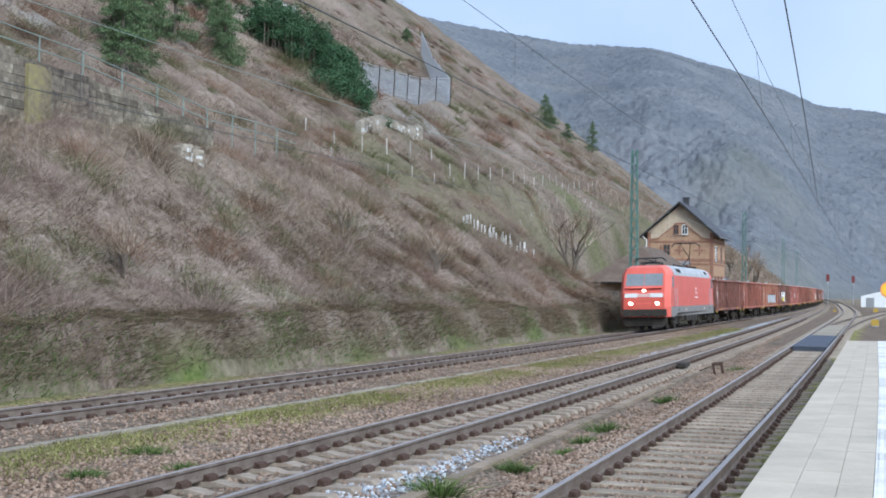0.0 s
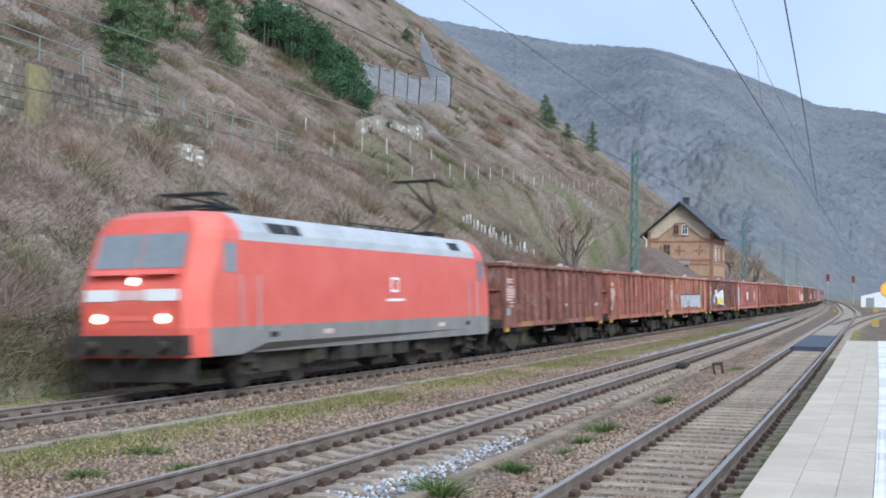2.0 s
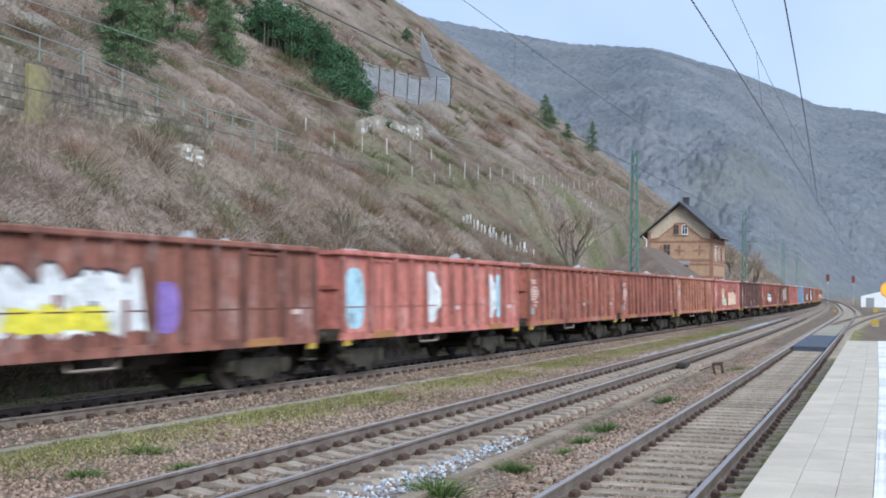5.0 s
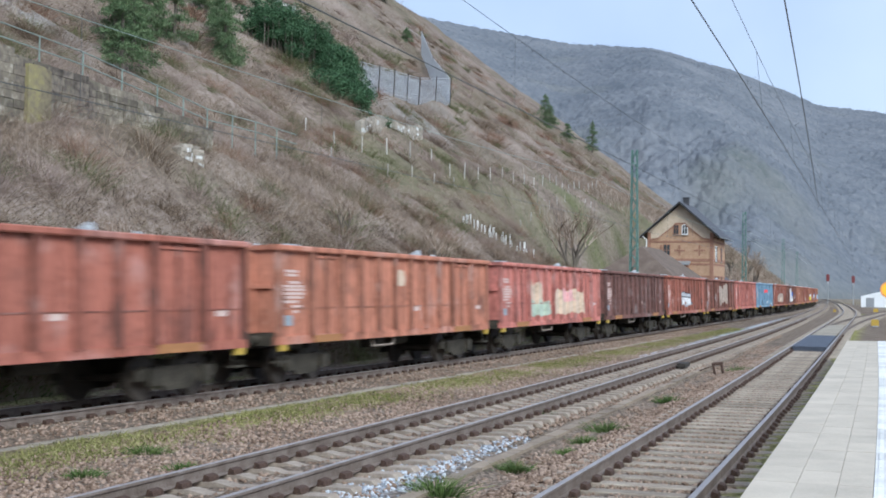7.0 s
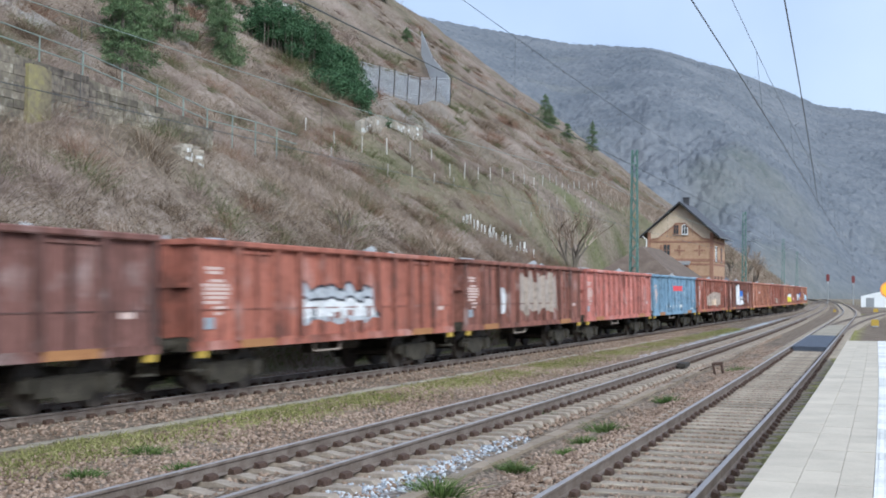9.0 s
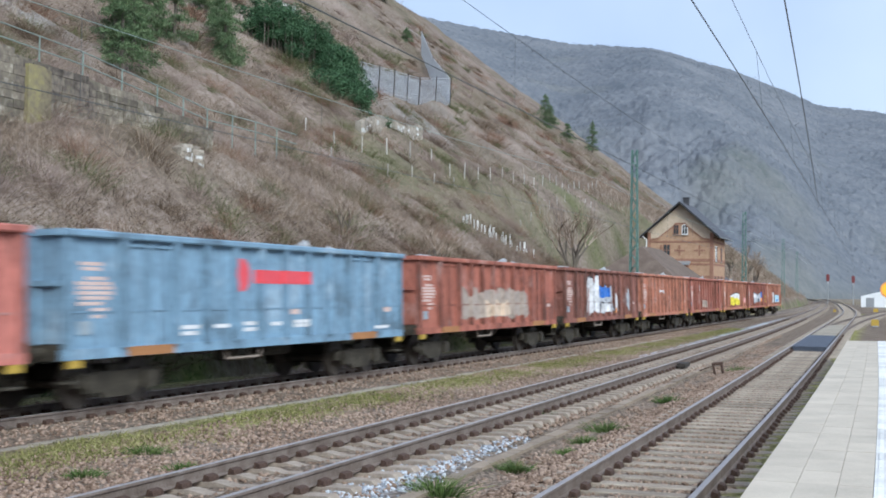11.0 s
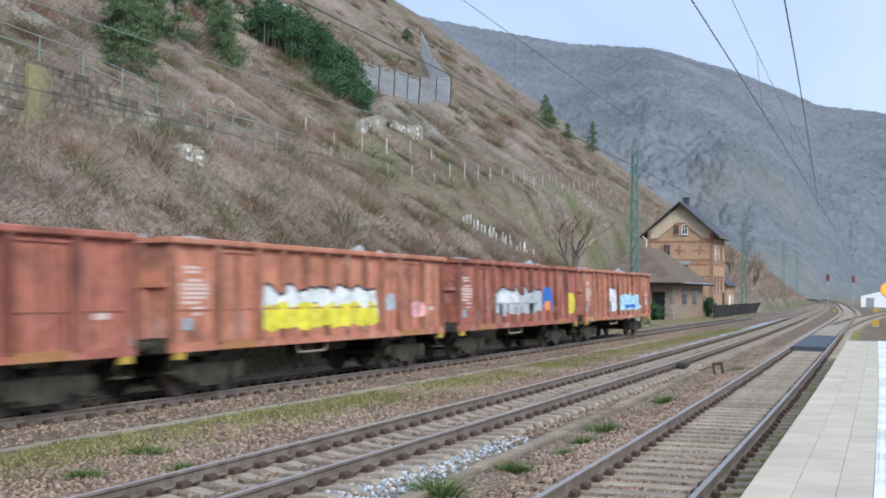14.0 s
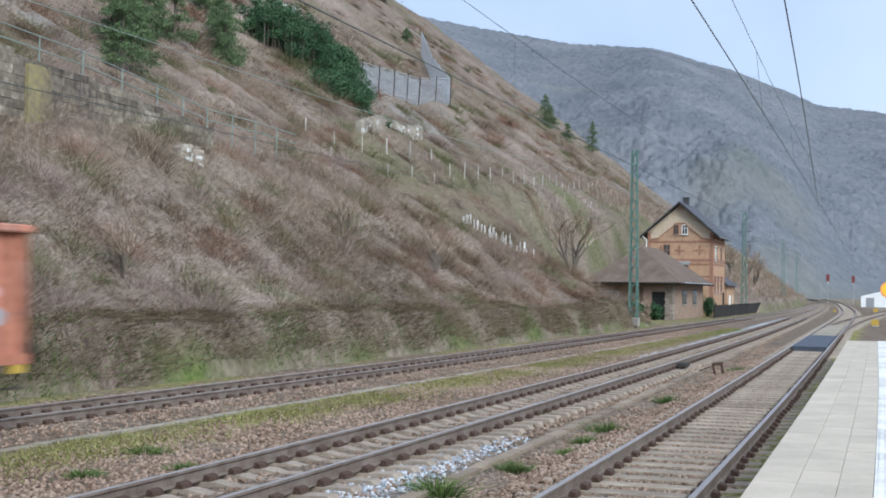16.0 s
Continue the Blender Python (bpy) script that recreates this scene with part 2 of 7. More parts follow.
def attribute(ob, rgb):
    me = ob.data
    at = me.color_attributes.new("mask", 'FLOAT_COLOR', 'POINT')
    flat = np.ones((len(me.vertices), 4), dtype=np.float32)
    flat[:, :3] = rgb
    at.data.foreach_set("color", flat.ravel())


def wave(x, y, f, seed=0.0):
    """Cheap smooth noise of two coordinates, about -1 to 1."""
    x, y = np.asarray(x, float) * f + seed, np.asarray(y, float) * f - 1.7 * seed
    return (np.sin(x * 1.3 + 1.1 * np.sin(y * 0.9 + seed)) + np.sin(y * 1.7 + 1.3 * np.sin(x * 0.7 - seed)) +
            np.sin(x * 2.9 + y * 2.3 + np.sin(y * 3.1)) * 0.6) / 2.6


# ================= ground =================
def ground_z(x, y):
    x, y = np.asarray(x, float), np.asarray(y, float)
    z = np.full(np.broadcast(x, y).shape, -0.34)
    for T, under, half in (("A", 0.186, 2.0), ("B", 0.235, 1.75), ("C", 0.215, 1.7)):
        l = lateral(T, x, y)
        w = np.exp(-np.clip(np.abs(l) / half, 0, 3) ** 6)
        z = z * (1 - w) + w * (RAIL_Z[T] + CANT[T] / 1.5 * l - under)
    c = lateral("C", x, y)
    z = np.where((c > 1.0) & (c < 1.66) & (y < 46), np.maximum(z, -0.17), z)
    return z - 0.2 * np.clip((y - 150) / 200, 0, 1)


def axis(*spans):
    out = []
    for a, b, step in spans:
        out += list(np.arange(a, b, step))
    return np.array(out + [spans[-1][1]])


def build_ground():
    xs = axis((-3000, -500, 500), (-500, -100, 80), (-100, -20, 10), (-20, 50, 0.5), (50, 120, 3), (120, 600, 60), (600, 3000, 600))
    ys = axis((-3000, -300, 450), (-300, 0, 30), (0, 8, 2), (8, 70, 0.5), (70, 150, 1.5), (150, 400, 10), (400, 3600, 400))
    X, Y = np.meshgrid(xs, ys)
    near = (X > -20) & (X < 50) & (Y > 8) & (Y < 150)
    Z = ground_z(X, Y) + near * (wave(X, Y, 2.1) * 0.02 + wave(X, Y, 6.0, 3) * 0.012)
    nx, ny = len(xs), len(ys)
    verts = np.stack([X.ravel(), Y.ravel(), Z.ravel()], 1)
    faces = [(j * nx + i, j * nx + i + 1, (j + 1) * nx + i + 1, (j + 1) * nx + i) for j in range(ny - 1) for i in range(nx - 1)]
    ob = sheet("ground", verts, faces, M["ground"])
    a, b, c = lateral("A", X, Y), lateral("B", X, Y), lateral("C", X, Y)
    grass = 1.1 * np.exp(-((a - 3.35) / 0.75) ** 2) * (0.75 + 0.35 * wave(X, Y, 0.35, 2)) * np.clip((75 - Y) / 40, 0, 1)
    grass = np.maximum(grass, np.exp(-((a + 2.6) / 0.8) ** 2) * (0.5 + 0.5 * wave(X, Y, 0.5, 5)) * 0.8)
    grass = np.maximum(grass, 0.5 * (a < -3))
    grass = np.maximum(grass, 0.95 * np.exp(-((c - 1.3) / 0.42) ** 2))
    light = 0.75 * np.exp(-((b - 1.25) / 0.3) ** 2) * np.clip(1.2 - np.abs(Y - 14.5) / 4.0, 0, 1) + 0.9 * np.exp(-((b + 1.5) / 0.7) ** 2) * np.clip((Y - 52) / 30, 0, 1) * np.clip((140 - Y) / 30, 0, 1)
    dirt = np.maximum(0.9 * np.exp(-(b / 0.9) ** 4) * np.clip((Y - 24) / 12, 0, 1), 0.8 * (c > 4.5))
    attribute(ob, np.stack([np.clip(grass, 0, 1).ravel(), np.clip(light, 0, 1).ravel(), np.clip(dirt, 0, 1).ravel()], 1))
    tagged(ob, "brown gravel railway ground with grassy strips", "ground", kind="structure")


build_ground()

# ================= hillside =================
TERRACE = 20.0


def hill_z(n, s):
    """Height over the rails at n metres left of the far track, s metres along it."""
    n, s = np.asarray(n, float), np.asarray(s, float)
    bank = 1.75 + 0.3 * wave(s, n * 0, 0.11) + 0.12 * wave(s, n * 0, 0.9, 2)
    face = 2.95 + 0.22 * wave(s, n * 0, 0.35, 5)
    z = np.where(n < 2.75, -0.45, -0.45 + bank * np.clip((n - face) / 0.75, 0, 1) ** 0.7 + 0.25 * np.clip(n - 3.7, 0, 1.2))
    m = np.maximum(n - 4.9, 0)
    z = z + 0.685 * m + 0.00035 * np.clip(m, 0, 120) ** 2
    z = z + np.clip(m / 6, 0, 1) * (0.7 * wave(n, s, 0.16, 4) + 0.28 * wave(n, s, 0.55, 9))
    z = z + np.clip((m - 20) / 40, 0, 1) * 3.0 * wave(n, s, 0.035, 2)
    # level bench cut into the slope for the buildings
    w = np.clip((s - 90) / 9, 0, 1) * np.clip((176 - s) / 8, 0, 1)
    cut = -0.5 + np.maximum(n - 14.5, 0) * 2.6
    return z + w * (np.minimum(z, cut) - z)


def hill_point(n, s, up=0.0):
    p = on_track("A", s, -n)
    return Vector((p.x, p.y, float(hill_z(n, s)) + up))


def build_hill():
    ns = axis((2.2, 2.8, 0.3), (2.8, 4.2, 0.1), (4.2, 8, 0.35), (8, 45, 0.9), (45, 140, 3.0), (140, 380, 12))
    ss = axis((-260, -20, 12), (-20, 10, 2.5), (10, 130, 0.9), (130, 260, 3), (260, 1000, 12))
    pts = np.zeros((len(ss), len(ns), 3))
    for i, s in enumerate(ss):
        p0, p1 = on_track("A", s, 0), on_track("A", s, -1)
        d = p1 - p0
        pts[i, :, 0] = p0.x + d.x * ns
        pts[i, :, 1] = p0.y + d.y * ns
        pts[i, :, 2] = hill_z(ns, np.full(len(ns), s))
    near = (ss > 10) & (ss < 130)
    ns2, ss2 = np.meshgrid(ns, ss)
    rough = np.where((ns2 > 3) & (ns2 < 60), 1.0, 0.0) * near[:, None]
    pts[:, :, 2] += rough * (0.10 * wave(ns2, ss2, 2.2, 1) + 0.06 * wave(ns2, ss2, 5.0, 7))
    k = len(ns)
    faces = [(j * k + i, (j + 1) * k + i, (j + 1) * k + i + 1, j * k + i + 1) for j in range(len(ss) - 1) for i in range(k - 1)]
    ob = sheet("hillside", pts.reshape(-1, 3), faces, M["hill"])
    grass = np.exp(-((ns2 - 2.9) / 0.5) ** 2) * (0.35 + 0.5 * wave(ns2, ss2, 0.7, 3))
    grass = np.maximum(grass, np.clip((ss2 - 62) / 25, 0, 1) * np.exp(-((ns2 - 17) / 9) ** 2) * (0.22 + 0.4 * wave(ns2, ss2, 0.2, 3)))
    rock = np.clip(wave(ns2, ss2, 0.12, 11) - 0.55, 0, 1) * 1.5 * (ns2 > 22)
    rock = np.maximum(rock, np.clip(0.5 + 1.2 * wave(ns2, ss2, 0.3, 2), 0, 1) * np.exp(-((ns2 - 24) / 6) ** 2 - ((ss2 - 50) / 9) ** 2))
    rock = np.maximum(rock, np.exp(-((ns2 - 28) / 3.5) ** 2 - ((ss2 - 115) / 12) ** 2) * 0.8)
    olive = np.clip(0.25 + 0.7 * wave(ns2, ss2, 0.09, 6), 0, 1) * np.clip((ns2 - 5) / 10, 0, 1) * 0.8
    attribute(ob, np.stack([np.clip(v, 0, 1).ravel() for v in (grass, rock, olive)], 1))
    tagged(ob, "steep brown winter hillside of dry scrub and grass", "hillside", kind="structure")


build_hill()


def far_point(a, f):
    """The valley's far slope at azimuth tangent a, from foot (f = 0) to crest (f = 1)."""
    a, f = np.asarray(a, float), np.asarray(f, float)
    el = np.interp(a, [-0.35, -0.05, 0.02, 0.10, 0.165, 0.235, 0.30, 0.36, 0.5, 0.7, 0.95],
                   [0.24, 0.225, 0.210, 0.1965, 0.1945, 0.176, 0.151, 0.1435, 0.13, 0.10, 0.07])
    foot = 620 + 500 * np.clip((a - 0.25) / 0.5, 0, 1)
    d = foot + (1500.0 - foot) * f
    z = (2.15 + el * 1500.0) * f ** 0.85
    z = z + (1 - f) * f * 60 * np.sin(a * 26 + 1.5 + f * 2.2) + np.minimum(f * 8, 1) * (9.0 * wave(a * 900, d * 0.7, 0.03, 3) + 2.5 * wave(a * 900, d, 0.10, 5) + 1.2 * wave(a * 900, d, 0.25, 8)) * (1.12 - f)
    # crowns of the woods, puffed up side by side
    z = z + np.minimum(f * 8, 1) * (3.4 * np.sqrt(np.abs(wave(a * 950, d * 0.55, 0.22, 2))) * (0.75 + 0.4 * wave(a * 950, d, 0.03, 5)) + 1.6 * np.sqrt(np.abs(wave(a * 950, d * 0.55, 0.47, 6))))
    return a * d, d, z


def build_far_hill():
    az = axis((-0.35, -0.1, 0.01), (-0.1, 0.42, 0.00125), (0.42, 0.95, 0.01))
    fs = np.linspace(0, 1, 270)
    F, A = np.meshgrid(fs, az)
    x, y, z = far_point(A, F)
    z = np.where(F == 0, z - 5, z)
    r = len(fs)
    faces = [(i * r + j, (i + 1) * r + j, (i + 1) * r + j + 1, i * r + j + 1) for i in range(len(az) - 1) for j in range(r - 1)]
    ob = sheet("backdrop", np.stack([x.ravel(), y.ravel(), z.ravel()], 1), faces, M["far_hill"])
    g = np.clip(wave(A * 120, F * 60, 0.25, 3) * 0.7 - 0.3 + 0.75 * np.clip(1 - F * 2.6, 0, 1), 0, 0.6)
    attribute(ob, np.stack([g.ravel(), 0 * g.ravel(), 0 * g.ravel()], 1))
    tagged(ob, "distant wooded valley slope in winter, haze put into its colour", "wooded hill", kind="structure")


build_far_hill()

# ================= tracks =================
RAIL = [(-0.062, -0.172), (0.062, -0.172), (0.062, -0.158), (0.012, -0.142), (0.012, -0.052), (0.036, -0.036), (0.036, -0.006), (0.026, 0.0), (-0.026, 0.0), (-0.036, -0.006), (-0.036, -0.036), (-0.012, -0.052), (-0.012, -0.142), (-0.062, -0.158)]


def rail_mesh(T, side, s0, s1):
    ss = list(np.concatenate([np.arange(s0, 140, 2.0), np.arange(140, s1, 6.0)]))
    verts, faces = [], []
    n = len(RAIL)
    for s in ss:
        verts += [on_track(T, s, side * 0.7525 + p[0], p[1]) for p in RAIL]
    for j in range(len(ss) - 1):
        for i in range(n):
            faces.append((j * n + i, j * n + (i + 1) % n, (j + 1) * n + (i + 1) % n, (j + 1) * n + i))
    me = bpy.data.meshes.new("rail")
    me.from_pydata([tuple(v) for v in verts], [], faces)
    me.materials.append(M["rail_side"])
    me.materials.append(M["rail_top"])
    for p in me.polygons:
        i = p.index % n
        p.material_index = 1 if i in (6, 7, 8) else 0
    bm = bmesh.new()
    bm.from_mesh(me)
    bmesh.ops.recalc_face_normals(bm, faces=bm.faces[:])
    bm.to_mesh(me)
    bm.free()
    return me


def sleeper_bm(kind, clips=True):
    bm = bmesh.new()
    if kind == "concrete":
        # waisted: high under the rails, low in the middle
        prof = [(-1.3, -0.24), (-1.25, -0.185), (-0.5, -0.18), (-0.3, -0.225), (0.3, -0.225), (0.5, -0.18), (1.25, -0.185), (1.3, -0.24), (1.3, -0.34), (-1.3, -0.34)]
        prism(bm, prof, "y", -0.12, 0.12)
    else:
        prism(bm, [(-0.13, -0.33), (0.13, -0.33), (0.125, -0.19), (0.11, -0.178), (-0.11, -0.178), (-0.125, -0.19)], "x", -1.3, 1.3)
    return bm


def clip_bm():
    bm = bmesh.new()
    for r in (-0.7525, 0.7525):
        for side in (-1, 1):
            x = r + side * 0.115
            prism(bm, [(x - 0.06, -0.21), (x + 0.06, -0.21), (x + 0.04, -0.12), (x - 0.03, -0.10)], "y", -0.105, 0.105)
    return bm


def build_track(T, name, label, kind, s0, s1, parts_from, parts_to, spacing):
    tr = thing(name, label, "railway track", kind="structure")
    for side in (-1, 1):
        part("rail", rail_mesh(T, side, s0, s1), None, tr)
    sm = mesh_of("sleeper", sleeper_bm(kind), M["concrete_sleeper" if kind == "concrete" else "wood_sleeper"])
    cm = mesh_of("rail_clips", clip_bm(), M["fastening"])
    rest, rest_clips = bmesh.new(), bmesh.new()
    s = s0
    rnd = random.Random(5)
    while s < min(s1, 330):
        h = heading(T, s) + (rnd.uniform(-1.2, 1.2) if kind == "wood" else 0)
        p = on_track(T, s, rnd.uniform(-0.02, 0.02), 0)
        m = Matrix.Translation(p) @ Euler((0, -CANT[T] / 1.5, radians(h))).to_matrix().to_4x4()
        if parts_from <= s < parts_to:
            ob = part("sleeper", sm, None, tr)
            ob.matrix_local = m
            oc = part("rail_clips", cm, None, ob)
        else:
            b = sleeper_bm(kind)
            b.transform(m)
            me = bpy.data.meshes.new("t")
            b.to_mesh(me)
            b.free()
            rest.from_mesh(me)
            bpy.data.meshes.remove(me)
        s += spacing * rnd.uniform(0.97, 1.03)
    ob = part("far_sleepers", rest, M["concrete_sleeper" if kind == "concrete" else "wood_sleeper"], tr)
    tagged(ob, kind="stuff")
    return tr


build_track("A", "track_far", "main line track with rusty rails on concrete sleepers", "concrete", -60, 760, 14, 125, 0.6)
build_track("B", "track_middle", "main line track with shiny rails on concrete sleepers", "concrete", -60, 760, 8, 120, 0.6)
build_track("C", "track_near", "platform track with worn rails on weathered wooden sleepers", "wood", -60, 560, 8, 75, 0.63)

# ================= platform =================
HP = 0.55


def build_platform():
    pf = thing("platform", "grey concrete paved station platform with white tactile strip", "platform", kind="structure")
    s_end = float(np.interp(43.9, YS, LINE["C"]))
    bm = bmesh.new()
    ss = list(np.arange(-80, s_end, 2.0)) + [s_end]
    verts, faces = [], []
    for s in ss:
        for lat, z in ((1.66, -0.4), (1.66, HP - 0.06), (9.5, HP - 0.06), (9.5, -0.4)):
            verts.append(on_track("C", s, lat, z))
    for j in range(len(ss) - 1):
        for i in range(3):
            faces.append((j * 4 + i, j * 4 + i + 1, j * 4 + i + 5, j * 4 + i + 4))
    e = 4 * (len(ss) - 1)
    faces.append((e, e + 1, e + 2, e + 3))
    ob = sheet("platform_body", verts, faces, M["concrete"], smooth=False)
    ob.parent = pf
    # paving: rows of slabs across, tactile strip at 2.5 m
    cols = [(1.60, 1.967), (1.971, 2.297), (2.301, 2.579), (2.583, 2.907), (2.911, 3.25), (3.254, 3.62), (3.624, 4.4), (4.41, 5.2), (5.21, 6.4), (6.41, 9.4)]
    for ci, (a, b) in enumerate(cols):
        step = 1.0 if ci == 0 else 0.8
        if ci == 3:
            step = 0.6
        s = -60.0
        bmj = bmesh.new()
        while s < s_end - 0.05:
            s2 = min(s + step, s_end)
            if s > 6 and ci < 7:
                bm = bmesh.new()
                target = bm
            else:
                target = bmj
            o = on_track("C", s, a)
            z0 = HP - 0.08
            z1 = HP + (0.004 if ci == 3 else 0.0)
            c = [on_track("C", s + 0.003, a, 0), on_track("C", s + 0.003, b, 0), on_track("C", s2 - 0.003, b, 0), on_track("C", s2 - 0.003, a, 0)]
            dz = random.uniform(-0.0015, 0.0015)
            lo = [target.verts.new((v.x, v.y, z0)) for v in c]
            hi = [target.verts.new((v.x, v.y, z1 + dz)) for v in c]
            for q in ((0, 1, 2, 3),):
                target.faces.new([hi[i] for i in q])
            for i in range(4):
                target.faces.new((lo[i], lo[(i + 1) % 4], hi[(i + 1) % 4], hi[i]))
            if ci == 3:
                for k in range(5):
                    l0 = a + 0.03 + k * 0.058
                    c = [on_track("C", s + 0.02, l0), on_track("C", s + 0.02, l0 + 0.03), on_track("C", s2 - 0.02, l0 + 0.03), on_track("C", s2 - 0.02, l0)]
                    rh = [target.verts.new((v.x, v.y, z1 + 0.006)) for v in c]
                    rl = [target.verts.new((v.x, v.y, z1)) for v in c]
                    target.faces.new(rh)
                    for i in range(4):
                        target.faces.new((rl[i], rl[(i + 1) % 4], rh[(i + 1) % 4], rh[i]))
            if target is not bmj:
                part("edge_slab" if ci == 0 else ("tactile_slab" if ci == 3 else "paving_slab"), bm, M["tactile" if ci == 3 else "paving"], pf)
            s = s2
        if len(bmj.verts):
            tagged(part("paving", bmj, M["tactile" if ci == 3 else "paving"], pf), kind="stuff")
        else:
            bmj.free()


build_platform()

# ================= train =================
PITCH = 15.68
FRONT0 = 98.97    # arc length of the first wagon's front at 0 s
SPEED, SLOWING = 25.507, 0.01695
# how far each coupling lies from an even spacing, in metres
SLACK = [-0.85, -0.35, -0.2, -0.2, -0.05, 0.05, 0.17, 0.15, 0.35, 0.33, 0.38, 0.3, 0.1, -0.2, -0.5, -0.25, -0.12, -0.2, -0.3, -0.35, -0.1, -0.25]

M["loco_grey"] = surface("dusty_grey_band", [(0.3, (0.16, 0.15, 0.145)), (0.7, (0.27, 0.26, 0.25))], 1.5, 30, rough=0.6, bump=0.03)
M["loco_silver"] = surface("dirty_silver_roof", [(0.3, (0.27, 0.285, 0.31)), (0.5, (0.40, 0.415, 0.44)), (0.7, (0.50, 0.515, 0.54))], 0.9, 10, rough=0.5, bump=0.03)
M["loco_pale_red"] = surface("pale_red_paint", [(0.3, (0.66, 0.13, 0.10)), (0.7, (0.78, 0.20, 0.16))], 1.5, 40, rough=0.45, bump=0.02)
M["white_paint"] = surface("white_paint", [(0.3, (0.72, 0.72, 0.72)), (0.7, (0.82, 0.82, 0.82))], 3, 40, rough=0.5, bump=0.02)
M["black"] = surface("black_rubber", [(0.3, (0.012, 0.012, 0.012)), (0.7, (0.03, 0.03, 0.03))], 8, 60, rough=0.6)
M["plate_pale"] = surface("pale_pink_panel", [(0.3, (0.62, 0.40, 0.38)), (0.7, (0.74, 0.55, 0.52))], 6, 30, rough=0.5, bump=0.02)
M["headlight"] = glow("headlight_lens", (1.0, 0.93, 0.75), 4.0)
M["glass"] = surface("tinted_windscreen", [(0.3, (0.15, 0.17, 0.19)), (0.7, (0.24, 0.265, 0.285))], 0.7, 5, rough=0.08, bump=0.0, spec=0.9)
M["wheel"] = surface("worn_wheel_steel", [(0.3, (0.035, 0.028, 0.022)), (0.7, (0.12, 0.10, 0.085))], 6, 40, rough=0.6, metal=0.3)
M["bogie"] = surface("dusty_bogie", [(0.3, (0.02, 0.017, 0.013)), (0.5, (0.042, 0.036, 0.027)), (0.7, (0.10, 0.085, 0.066))], 4, 25, rough=0.85)
M["yellow"] = surface("yellow_marking", [(0.3, (0.32, 0.21, 0.04)), (0.7, (0.52, 0.36, 0.07))], 5, 40, rough=0.6)
M["ochre"] = surface("ochre_sill", [(0.3, (0.25, 0.11, 0.05)), (0.7, (0.42, 0.21, 0.085))], 5, 40, rough=0.7)
M["plate"] = surface("blue_grey_plate", [(0.3, (0.20, 0.24, 0.28)), (0.7, (0.35, 0.40, 0.44))], 5, 40, rough=0.6)
M["scrap"] = surface("pale_scrap", [(0.3, (0.16, 0.16, 0.17)), (0.5, (0.38, 0.39, 0.41)), (0.7, (0.66, 0.68, 0.72))], 2.5, 12, rough=0.6)
M["pale_dirt"] = surface("pale_dirty_tube", [(0.3, (0.14, 0.11, 0.09)), (0.7, (0.34, 0.28, 0.24))], 4, 30, rough=0.8)
M["text"] = surface("chalky_lettering", [(0.3, (0.42, 0.26, 0.22)), (0.7, (0.68, 0.56, 0.52))], 5, 20, rough=0.8, bump=0.0)


